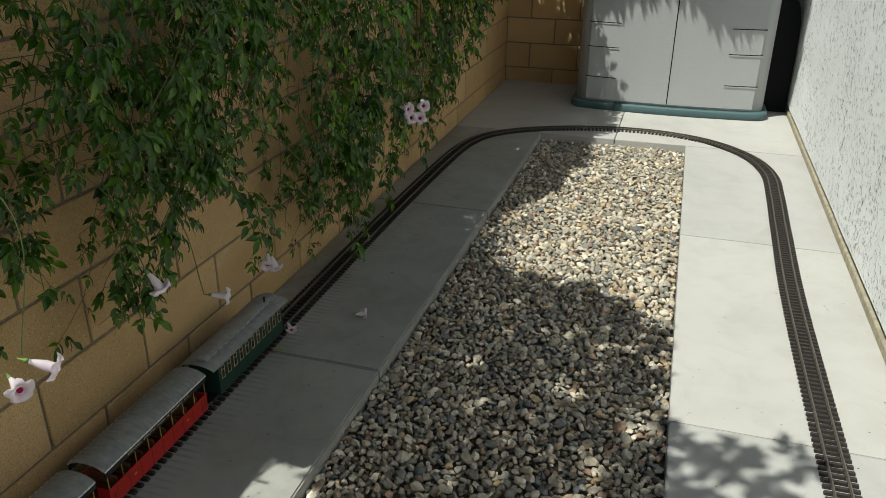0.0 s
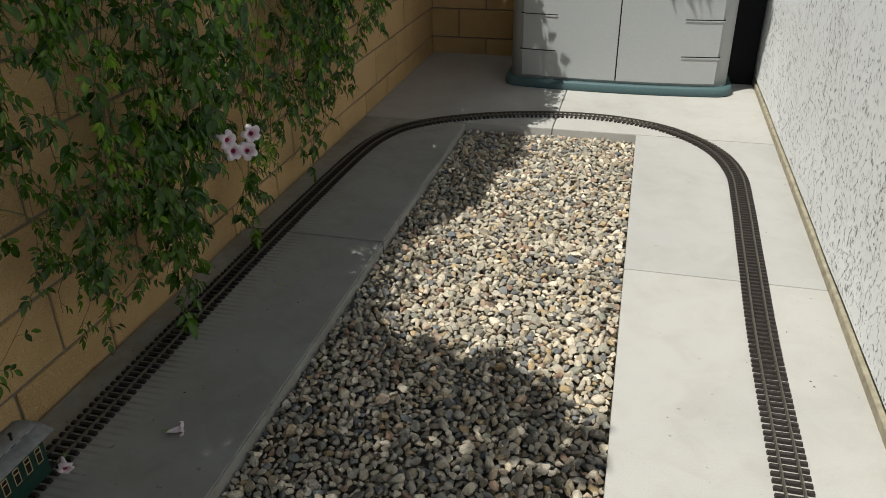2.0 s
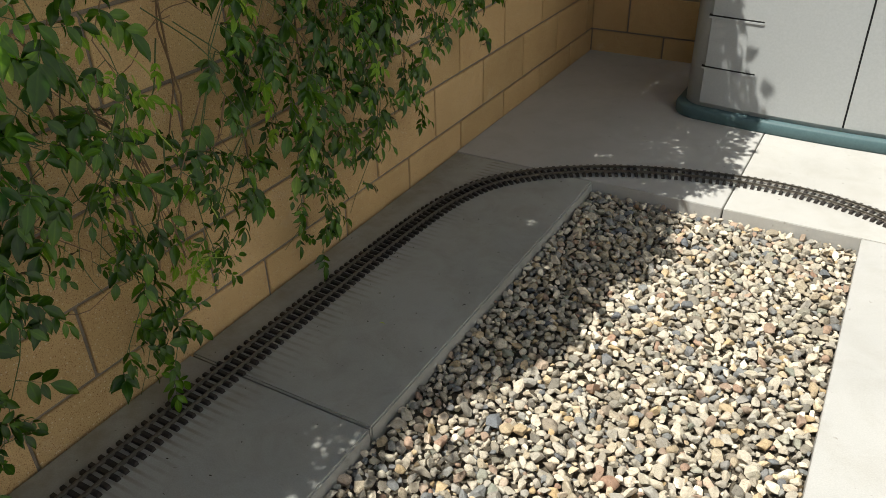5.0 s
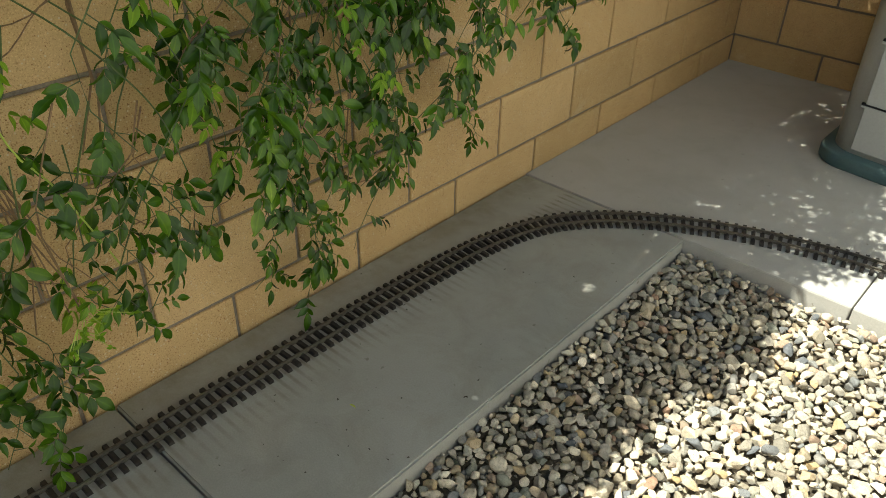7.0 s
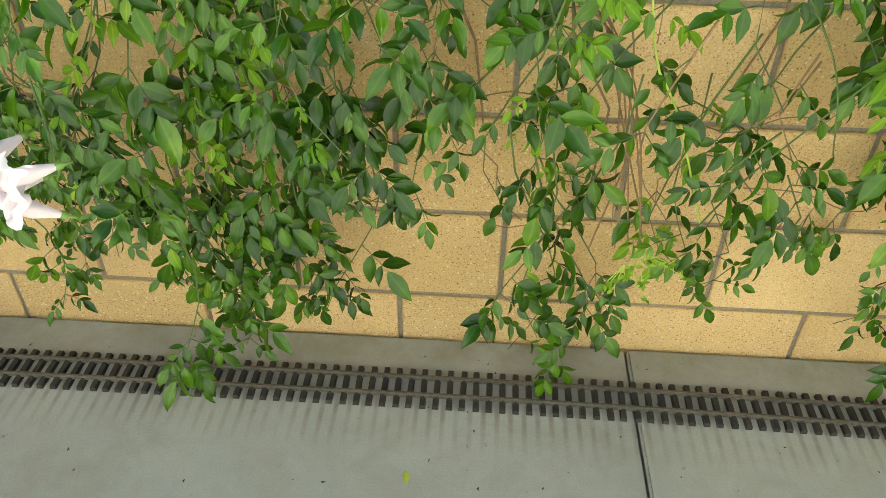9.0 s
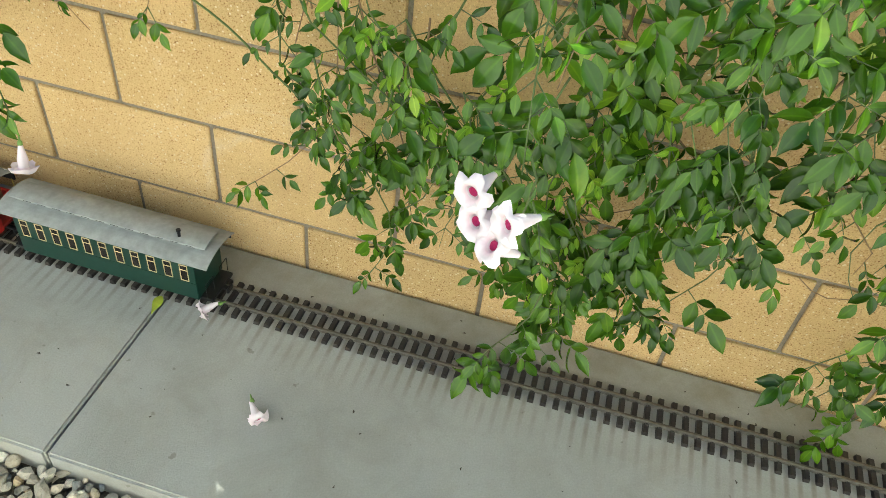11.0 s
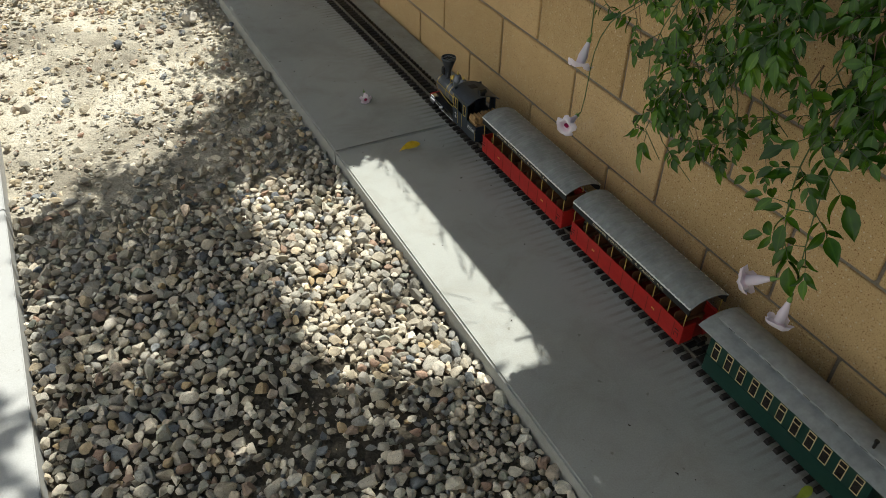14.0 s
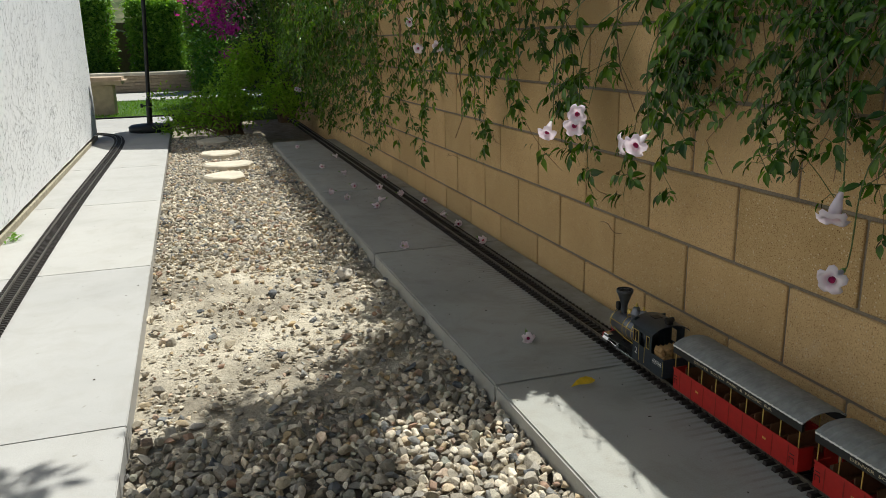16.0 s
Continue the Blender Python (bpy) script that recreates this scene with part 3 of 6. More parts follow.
tagged(part("gap_shade_sheet", b, plain("gap_shade_black", (0.008, 0.008, 0.009), 0.9)), "black round-topped sheet added to darken the gap between shed and house", "panel")

# ---------------------------------------------------------------- gravel
def rock_shapes(count, sub, seed):
    """Base rocks: unit balls pushed about by noise and cut by planes."""
    rnd = random.Random(seed)
    out = []
    for k in range(count):
        b = bmesh.new()
        bmesh.ops.create_icosphere(b, subdivisions=sub, radius=1)
        off = Vector((rnd.uniform(0, 50), rnd.uniform(0, 50), rnd.uniform(0, 50)))
        cuts = [(Vector((rnd.uniform(-1, 1), rnd.uniform(-1, 1), rnd.uniform(-1, 1))).normalized(), rnd.uniform(0.36, 0.66)) for _ in range(9)]
        for v in b.verts:
            v.co *= 1 + 0.34 * noise.noise(v.co * 1.2 + off)
            for nrm, d in cuts:
                over = v.co.dot(nrm) - d
                if over > 0:
                    v.co -= nrm * over
        b.verts.ensure_lookup_table()
        vs = np.array([v.co[:] for v in b.verts])
        fs = np.array([[v.index for v in f.verts] for f in b.faces])
        b.free()
        out.append((vs, fs))
    return out


def turn_matrix(rnd):
    return np.array(Euler((rnd.gauss(0, 0.32), rnd.gauss(0, 0.32), rnd.uniform(0, 6.28))).to_matrix())


def join_arrays(name, verts, faces, mat, smooth=True):
    me = bpy.data.meshes.new(name)
    v = np.concatenate(verts)
    f = np.concatenate(faces)
    k = f.shape[1]
    me.vertices.add(len(v))
    me.vertices.foreach_set("co", v.astype(np.float32).ravel())
    me.loops.add(f.size)
    me.loops.foreach_set("vertex_index", f.astype(np.int32).ravel())
    me.polygons.add(len(f))
    me.polygons.foreach_set("loop_start", np.arange(0, f.size, k, dtype=np.int32))
    me.polygons.foreach_set("use_smooth", smooth if isinstance(smooth, np.ndarray) else np.full(len(f), smooth))
    me.materials.append(mat)
    me.update(calc_edges=True)
    return me


def scatter(rnd, sizes, touch):
    """Places for stones of the given radii over the bed so that neighbours just touch."""
    cell = 0.05
    grid = {}
    out = []
    for r in sizes:
        for _ in range(7):
            x, y = rnd.uniform(EDGE_L + r * 0.8, EDGE_R - r * 0.8), rnd.uniform(BED_END, BED_FAR - r * 0.9)
            i, j = int(x / cell), int(y // cell)
            if all((x - a) ** 2 + (y - b) ** 2 > (touch * (r + q)) ** 2 for u in (i - 1, i, i + 1) for w in (j - 1, j, j + 1) for a, b, q in grid.get((u, w), ())):
                grid.setdefault((i, j), []).append((x, y, r))
                out.append((x, y, r))
                break
    return out


def gravel():
    rnd = random.Random(7)
    shapes = rock_shapes(18, 2, 3)
    small = rock_shapes(10, 1, 4)
    root = empty("gravel_bed", 1.07, -4, BED_Z, label="mixed grey and tan river gravel between the two walkways", category="gravel", kind="stuff")
    root.location = (0, 0, 0)
    verts, faces, rounded, count = [], [], [], 0
    single = [mesh_from("stone", bm_from(*s), STONE_ONE, k % 8 == 0) for k, s in enumerate(shapes)]
    made = 0

    def bare(x, y):
        """How thin the stones lie: sandy patches towards the middle of the bed."""
        n = noise.noise(Vector((x * 1.7, y * 0.9, 4.0)))
        mid = max(0.0, 1 - abs(y + 3.95) / 1.0) ** 0.5 * (0.55 + 0.45 * min(1.0, max(0.0, (x - 0.66) / 0.15)))
        hole = max(0.0, 1 - ((x - 1.0) ** 2 + (y + 2.05) ** 2) / 0.07)
        return min(0.92, max(0.0, 1.8 * mid * (0.80 + 0.6 * n) + 0.5 * hole))

    top = [rnd.uniform(0.0125, 0.0175) for _ in range(2200)] + [rnd.uniform(0.0092, 0.0125) for _ in range(15000)] + [rnd.uniform(0.0068, 0.0092) for _ in range(20000)] + [rnd.uniform(0.0045, 0.0068) for _ in range(9000)]
    under = [rnd.uniform(0.0080, 0.0115) for _ in range(17000)]
    for layer, places in enumerate((scatter(rnd, under, 0.70), scatter(rnd, top, 0.89))):
        for px, py, r in places:
            thin = bare(px, py)
            if rnd.random() < thin * (1.04 if layer == 0 else 0.96 if r > 0.012 else 1.0):
                continue
            sc = np.array([r * rnd.uniform(1.0, 1.45), r * rnd.uniform(0.85, 1.1), r * rnd.uniform(0.62, 1.0)]) * 1.36
            z = BED_Z + (-0.003 if layer == 0 else 0.006 + 0.012 * (1 - thin) + 0.25 * sc[2]) + rnd.uniform(-0.005, 0.006)
            near = py > -4.4
            vs, fs = rnd.choice(shapes if layer and near and r > 0.0085 else small)
            rot = turn_matrix(rnd)
            if layer and r > 0.0100 and made < 300 and -2.6 < py < 0.9 and px < 1.35 and rnd.random() < 0.30:
                ob = new("stone", rnd.choice(single))
                ob.parent = root
                ob.matrix_basis = Matrix.Translation((px, py, z)) @ Matrix(rot.tolist()).to_4x4() @ Matrix.Diagonal((*sc, 1))
                made += 1
            else:
                verts.append((vs * sc) @ rot.T + (px, py, z))
                faces.append(fs + count)
                rounded.append(np.full(len(fs), rnd.random() < 0.10))
                count += len(vs)
    # loose chips on the sandy stretch and between the stones
    for _ in range(9000):
        px, py = rnd.uniform(EDGE_L + 0.01, EDGE_R - 0.01), rnd.uniform(-6.2, 0.5)
        if rnd.random() > 0.12 + bare(px, py):
            continue
        r = 0.0022 + 0.009 * rnd.random() ** 3
        vs, fs = rnd.choice(small)
        verts.append((vs * np.array([r * 1.6, r * 1.1, r * 0.6])) @ turn_matrix(rnd).T + (px, py, BED_Z + 0.006 + rnd.uniform(0, 0.006)))
        faces.append(fs + count)
        rounded.append(np.full(len(fs), False))
        count += len(vs)
    ob = new("gravel", join_arrays("gravel", verts, faces, STONE, np.concatenate(rounded)))
    ob.parent = root
    tagged(ob, kind="stuff")


def bm_from(vs, fs):
    b = bmesh.new()
    vv = [b.verts.new(v) for v in vs]
    for f in fs:
        b.faces.new([vv[i] for i in f])
    return b


# ---------------------------------------------------------------- climbing vine
LEAF_ROWS = ((0.13, 0.115, 0.045), (0.32, 0.200, 0.050), (0.54, 0.200, 0.030), (0.76, 0.115, -0.030), (0.90, 0.045, -0.120))
LEAFLET_V = np.array([(0, 0, 0)] + [(u * w, t, lift if u else lift - 0.07) for t, w, lift in LEAF_ROWS for u in (-1, 0, 1)] + [(0, 1.0, -0.24)])
LEAFLET_F = np.array([(0, 2, 1), (0, 3, 2)] + [t for k in range(4) for a in (1 + 3 * k, 2 + 3 * k) for t in ((a, a + 1, a + 4), (a, a + 4, a + 3))] + [(13, 14, 16), (14, 15, 16)])


COARSE_V = np.array([(0, 0, 0), (-0.2, 0.4, 0.04), (0, 0.42, -0.04), (0.2, 0.4, 0.04), (0, 1, -0.24)])
COARSE_F = np.array([(0, 2, 1), (0, 3, 2), (1, 2, 4), (2, 3, 4)])
SUN_DX, SUN_DY = abs(SUN_FROM.x / SUN_FROM.z), abs(SUN_FROM.y / SUN_FROM.z)
# stretch of the path that the growth leaves open to the sun
KEEP_X, KEEP_Y = (0.40, 0.80), (-2.91, -1.97)


class Leaves:
    def __init__(self, seed, keep_off=False, fine=False):
        self.keep_off = keep_off
        self.shape = (LEAFLET_V, LEAFLET_F) if fine else (COARSE_V, COARSE_F)
        self.v, self.f, self.n, self.rnd = [], [], 0, random.Random(seed)
        self.sv, self.sf, self.sn = [], [], 0

    def stalk(self, a, b, rad):
        """A thin three-sided stalk from a to b."""
        d = (b - a).normalized()
        s = d.orthogonal().normalized()
        c = d.cross(s)
        ring = [s, s * -0.5 + c * 0.87, s * -0.5 - c * 0.87]
        self.sv.append(np.array([a + q * rad for q in ring] + [b + q * rad * 0.6 for q in ring]))
        self.sf.append(np.array(((0, 1, 4, 3), (1, 2, 5, 4), (2, 0, 3, 5))) + self.sn)
        self.sn += 6

    def leaflet(self, p, d, up, size, wide=1.0):
        d = d.normalized()
        s = d.cross(up)
        s = s.normalized() if s.length > 1e-4 else Vector((1, 0, 0))
        n = s.cross(d)
        mid = Vector(p) + d * size * 0.5
        if self.keep_off and KEEP_X[0] < mid.x + SUN_DX * mid.z < KEEP_X[1] and KEEP_Y[0] < mid.y + SUN_DY * mid.z < KEEP_Y[1]:
            return
        m = np.array([s * size * wide, d * size, n * size])
        self.v.append(self.shape[0] @ m + np.array(p))
        self.f.append(self.shape[1] + self.n)
        self.n += len(self.shape[0])

    def compound(self, p, d, up, length, size, pairs):
        """A feathered leaf: pairs of leaflets along a stalk and one at its tip."""
        r = self.rnd
        d = d.normalized()
        s = d.cross(up).normalized()
        q = Vector(p)
        if self.keep_off and KEEP_X[0] + 0.01 < q.x + SUN_DX * q.z < KEEP_X[1] and KEEP_Y[0] < q.y + SUN_DY * q.z < KEEP_Y[1]:
            return
        self.stalk(q, q + d * length * pairs / (pairs + 1), 0.0011)
        for k in range(pairs):
            q = Vector(p) + d * length * (k + 1) / (pairs + 1) + Vector((0, 0, -0.10 * length * (k / pairs) ** 2))
            for sgn in (-1, 1):
                dd = d * 0.55 + s * sgn * r.uniform(0.7, 1.0) + Vector((0, 0, r.uniform(-1.05, -0.15)))
                self.leaflet(q, dd, up + Vector((r.gauss(0, 0.6), r.gauss(0, 0.6), r.gauss(0, 0.5))), size * r.uniform(0.7, 1.1), r.uniform(0.9, 1.2))
        self.leaflet(q + d * length / (pairs + 1) * 0.6, d + Vector((0, 0, r.uniform(-0.9, -0.15))), up, size * r.uniform(0.95, 1.3), r.uniform(0.95, 1.2))

    def stalk_mesh(self, name, mat):
        return join_arrays(name, self.sv, self.sf, mat)

    def mesh(self, name, mat):
        me = join_arrays(name, self.v, self.f, mat)
        if self.shape[0] is LEAFLET_V:
            rib = me.attributes.new("rib", 'FLOAT', 'POINT')
            rib.data.foreach_set("value", np.tile((np.abs(LEAFLET_V[:, 0]) < 1e-6).astype(np.float32), len(self.v)))
        return me


HANG = [(-12.0, 0.05), (-9.0, 0.06), (-8.0, 0.12), (-7.0, 0.26), (-5.4, 0.30), (-4.9, 0.22), (-4.15, 0.46), (-3.55, 0.30), (-2.95, 0.42), (-2.65, 0.40), (-2.3, 0.45), (-2.0, 0.30), (-1.75, 0.34),
        (-1.55, 0.50), (-1.35, 0.56), (-1.18, 0.24), (-1.0, 0.15), (-0.65, 0.19), (-0.43, 0.24), (-0.16, 0.08), (0.1, 0.24), (0.4, 0.13), (0.55, 0.12), (0.84, 0.22), (1.1, 0.28), (1.4, 0.46), (1.65, 0.55), (2.2, 0.72), (2.6, 1.0), (3.2, 1.2)]
FULL = [(-12, 0.9), (-9.0, 1.0), (-7.5, 0.8), (-5.5, 0.55), (-4.0, 0.5), (-3.0, 0.5), (-2.4, 0.42), (-1.9, 0.6), (-1.5, 0.40), (-1.1, 0.8), (-0.6, 1.0), (0.2, 0.95), (0.7, 0.9), (1.1, 0.55), (1.6, 0.25), (2.2, 0.12), (3.0, 0.1)]
# how far the growth on the wall's top throws its shade
CREST = [(-11, 0.40), (-9.8, 0.42), (-9.3, 0.66), (-7.0, 0.69), (-6.0, 0.72), (-5.0, 0.70), (-4.4, 0.67), (-3.7, 0.69), (-3.3, 0.68), (-2.0, 0.70), (-1.0, 0.78), (-0.62, 0.72), (-0.47, 0.70), (-0.25, 0.70), (-0.14, 0.62), (0.12, 0.62), (0.20, 0.645), (0.30, 0.67), (0.43, 0.82), (0.52, 0.92), (0.67, 0.91), (0.82, 0.89), (1.08, 0.90), (1.19, 0.96), (1.4, 1.0), (1.55, 0.99), (1.7, 1.05), (2.0, 1.10), (2.4, 1.10), (3.3, 1.06)]


def along(table, y):
    return float(np.interp(y, [a for a, _ in table], [b for _, b in table]))


vine = empty("climbing_vine", 0.1, -2.0, 0, label="dense green climbing vine with pink trumpet flowers on a block wall", category="vine")
vine.location = (0, 0, 0)
far_leaves = Leaves(13, True)
lv = Leaves(11, True, True)
stems_green, stems_brown, lime_stems = bmesh.new(), bmesh.new(), bmesh.new()


def gap_in(y, z):
    """Whether the growth leaves the wall bare here: clumps and gaps."""
    if z < 0.6:
        limit = -0.16 if -0.78 < y < -0.25 else -0.10 if -0.25 < y < 1.2 else -0.05 if y > -1.2 else -0.02
    elif -1.65 < y < -0.85 and z < 0.85:
        limit = -0.08
    else:
        limit = -0.16 if -0.8 < y < 1.4 else -0.40 if y > -2.3 else -0.30 if y > -4.6 else -0.22
    return noise.noise(Vector((y * 2.9, z * 1.7, 5.0))) < limit


def open_patch(p):
    """The thin place round the dry stems, where most of the wall shows."""
    return -0.27 < p.y < 0.08 and 0.30 < p.z < 0.95


def strand(r, y, z0, z1, x0, drift, brown=False, x1=0.035):
    """One trailing shoot from z0 down to z1 with feathered leaves on both sides."""
    n = max(4, int((z0 - z1) / 0.07))
    ph = r.uniform(0, 6)
    pts = []
    for k in range(n + 1):
        t = k / n
        x = x1 + (x0 - x1) * (1 - t) ** 0.8 + 0.03 * math.sin(ph + 4 * t) * t + 0.02
        zz, yy = z0 + (z1 - z0) * t ** 0.9, y + drift * t
        if -3.08 < yy + SUN_DY * zz < -1.88:
            x = min(x, 0.35 - SUN_DX * zz + 0.03 * math.sin(ph + 9 * t))
        pts.append(Vector((max(0.02, x), y + drift * t + 0.05 * math.sin(ph * 2 + 5 * t), z0 + (z1 - z0) * t ** 0.9)))
    add_tube(stems_brown if brown else stems_green, pts, [0.0017 - 0.0009 * k / n for k in range(n + 1)], 4)
    step = 0.075
    for k, (a, b) in enumerate(zip(pts, pts[1:])):
        m = max(1, round((b - a).length / step))
        for j in range(m):
            p = a.lerp(b, (j + r.random() * 0.6) / m)
            if p.z > 0.9 and -3.1 < p.y + SUN_DY * p.z < -1.9 and p.x + SUN_DX * p.z > 0.42:
                continue
            for sgn in (-1, 1):
                if r.random() < (0.55 if open_patch(p) else 0.2):
                    continue
                d = Vector((r.uniform(0.05, 0.6), sgn * r.uniform(0.3, 0.9), r.uniform(-1.0, 0.05)))
                up = Vector((r.uniform(0.4, 1.2), r.gauss(0, 0.3), r.uniform(0.3, 1.1)))
                taper = (1 - 0.2 * (k / n)) * (1.08 if p.y > -0.8 else 0.88 if p.y > -1.7 else 0.86 if p.y > -3.0 else 1.10) * (0.72 if lv is lime else 1.0)
                (lv if p.y > -3.6 else far_leaves).compound(p, d, up, r.uniform(0.045, 0.08) * taper, r.choice((0.8, 1.0, 1.0, 1.2)) * r.uniform(0.030, 0.048) * taper, r.choice((1, 2, 2, 3)))


r = random.Random(21)
LOW_FILL = [(-12, 0.45), (-8.5, 0.45), (-7.0, 0.55), (-5.0, 0.62), (-3.6, 0.64), (-2.8, 0.58), (-2.6, 0.56), (-2.3, 0.50), (-2.1, 0.38), (-1.75, 0.36), (-1.62, 0.60), (-1.40, 0.68), (-1.25, 0.62), (-1.15, 0.42), (-0.7, 0.34), (0.2, 0.36), (0.7, 0.40), (1.1, 0.56), (1.5, 0.75), (2.0, 0.95), (3.0, 1.1)]
lime = Leaves(12, True, True)
y = -11.5
while y < 2.6:
    f = along(FULL, y)
    zb = along(HANG, y)
    # hanging shoots
    if r.random() < 0.25 + 0.75 * f:
        z1 = zb + abs(r.gauss(0, 0.20)) * (1.6 - f)
        z0 = min(1.40, z1 + r.uniform(0.25, 0.75))
        if not gap_in(y, z1):
            strand(r, y, z0, z1, 0.05 + r.random() * (0.10 + 0.32 * max(0, z0 - 0.35)), r.gauss(0, 0.10), r.random() < 0.3)
    y += r.uniform(0.035, 0.08)
# shoots that fill the upper mass and lean away from the wall
y = -11.5
while y < 2.6:
    thick = 0.66 if y < 1.0 else max(0.10, 0.66 - 0.55 * (y - 1.0))
    if -8.0 < y < -2.4:
        thick *= (1.0 + 0.7 * noise.noise(Vector((y * 1.3, 7, 0)))) * (0.45 if -6.3 < y < -4.5 else 1.0)
    for _ in range(6 if -0.8 < y < 1.4 else 10 if -1.7 < y < -0.8 else 6 if -2.9 < y < -1.6 else 7 if -6.5 < y < -2.6 else 7):
        if r.random() < thick:
            zl = along(LOW_FILL, y)
            z1 = zl + (1.18 - zl) * r.random() ** 0.9 if zl < 1.15 else zl
            z0 = min(1.43, z1 + r.uniform(0.2, 0.5))
            if gap_in(y, z1) or (-0.27 < y < 0.08 and r.random() < 0.6) or (-6.9 < y < -3.9 and r.random() < 0.62):
                continue
            out = min(0.40 if y < -1.7 else 0.30, 0.08 + (0.08 + 0.42 * max(0, z1 - 0.25)) * r.random() ** 0.8)
            strand(r, y + r.uniform(-0.04, 0.04), z0, z1, out, r.gauss(0, 0.12), r.random() < 0.4, out * r.uniform(0.45, 0.95))
    y += 0.07
# long shoots that hang almost to the track
for y, z1, x0 in ((-0.13, 0.04, 0.10), (-0.17, 0.10, 0.10), (-0.20, 0.16, 0.12), (-0.10, 0.18, 0.12), (0.49, 0.07, 0.08), (-0.66, 0.10, 0.12), (-0.74, 0.03, 0.18), (-0.70, 0.2, 0.12), (-0.45, 0.18, 0.10), (0.08, 0.24, 0.12), (-1.04, 0.16, 0.12), (-0.55, 0.17, 0.12), (0.7, 0.15, 0.1)):
    strand(r, y, z1 + 0.55, z1, x0 + 0.1, r.gauss(0, 0.04), False, x0)
# sunlit outer growth towards the end of the wall, along the edge of its own shade
for k in range(62):
    end = k % 3 == 0
    z1 = r.uniform(0.92, 1.15) if end else r.uniform(0.62, 1.12)
    z0 = min(1.42, z1 + r.uniform(0.2, 0.45))
    rim = 0.76 + r.uniform(-0.06, 0.03)
    strand(r, r.uniform(-7.2, -4.6) if end else r.uniform(-9.3, -7.2), z0, z1, rim - SUN_DX * z0, r.gauss(0, 0.08), r.random() < 0.3, rim - SUN_DX * z1)
# hanging masses farther along
for lo, hi, low, count in ((-3.9, -2.9, 0.62, 16), (-4.75, -4.25, 0.62, 7), (-6.3, -5.7, 0.22, 12), (-7.4, -6.7, 0.35, 9), (-9.2, -7.9, 0.30, 12)):
    for k in range(count):
        z1 = low + (1.1 - low) * r.random() ** 1.3
        strand(r, r.uniform(lo, hi), min(1.42, z1 + r.uniform(0.25, 0.5)), z1, r.uniform(0.12, 0.34), r.gauss(0, 0.06), r.random() < 0.5, r.uniform(0.06, 0.26))
# dense dark growth over the middle of the wall
for k in range(18):
    z1 = 0.16 + 0.45 * r.random()
    strand(r, r.uniform(-1.08, -0.48), min(1.2, z1 + r.uniform(0.3, 0.5)), z1, r.uniform(0.10, 0.24), r.gauss(0, 0.05), False, r.uniform(0.05, 0.16))
# single long shoots farther along
for y, z1 in ((-3.05, 0.40), (-3.5, 0.52), (-4.35, 0.36), (-4.42, 0.46), (-5.15, 0.26), (-5.25, 0.36), (-6.2, 0.3), (-6.9, 0.28), (-3.9, 0.6)):
    strand(r, y, z1 + 0.6, z1, 0.16, r.gauss(0, 0.05), False, 0.10)
# upper growth between the two clumps
for k in range(30):
    strand(r, r.uniform(-1.72, -0.82), r.uniform(1.15, 1.40), r.uniform(0.74, 1.02), 0.26, r.gauss(0, 0.06), False, r.uniform(0.08, 0.24))
# dense clump above the path
for lo, hi, low, count in ((-2.68, -2.10, 0.62, 24), (-2.08, -1.72, 0.38, 8), (-1.95, -1.40, 0.58, 24)):
    for k in range(count):
        z1 = low + 0.35 * r.random() ** 1.3
        strand(r, r.uniform(lo, hi), min(1.3, z1 + r.uniform(0.3, 0.5)), z1, r.uniform(0.10, 0.28), r.gauss(0, 0.05), r.random() < 0.4, r.uniform(0.06, 0.22))
strand(r, 1.49, 0.75, 0.46, 0.12, 0.03, False, 0.09)
strand(r, 1.52, 0.72, 0.50, 0.10, 0.02, False, 0.08)
# pale young shoots
old = lv
lv = lime
for y, z1, x0 in ((0.02, 0.26, 0.10), (-0.05, 0.50, 0.2), (0.25, 0.55, 0.22), (-0.62, 0.36, 0.18), (-0.50, 0.50, 0.25), (-0.78, 0.42, 0.22), (-0.2, 0.6, 0.25), (-0.95, 0.6, 0.28), (-2.05, 0.62, 0.2), (-3.1, 0.7, 0.25), (0.6, 0.55, 0.25), (-4.3, 0.8, 0.3), (-6.5, 0.8, 0.3), (1.1, 0.62, 0.2)):
    strand(r, y, z1 + 0.42, z1, x0, r.gauss(0, 0.05), False, x0 * 0.8)
lv = old
SINGLES = [((0.36, -2.17, 0.62), (0.45, 0.2, -0.85)), ((0.46, -2.06, 0.56), (0.9, 0.4, -0.15)), ((0.325, -1.585, 0.40), (0.3, 0.1, -1)), ((0.34, -1.66, 0.44), (0.3, -0.7, -0.5)),
           ((0.45, -2.67, 0.685), (0.6, -0.3, -0.1)), ((0.46, -2.60, 0.69), (0.6, 0.3, -0.3)),
           ((0.49, -2.80, 0.74), (0.6, 0.5, 0.1)), ((0.48, -2.83, 0.71), (0.5, 0.7, -0.1)), ((0.49, -2.955, 0.68), (0.5, 0.5, -0.6)),
           ((0.30, -4.86, 0.99), (0.5, 0.6, -0.3)), ((0.30, -4.43, 0.88), (0.5, 0.6, -0.3)), ((0.30, -4.73, 0.87), (0.5, 0.6, -0.3)), ((0.33, -8.86, 0.48), (0.3, 0.8, 0.1)), ((0.30, -8.9, 0.47), (0.3, 0.8, -0.2))]


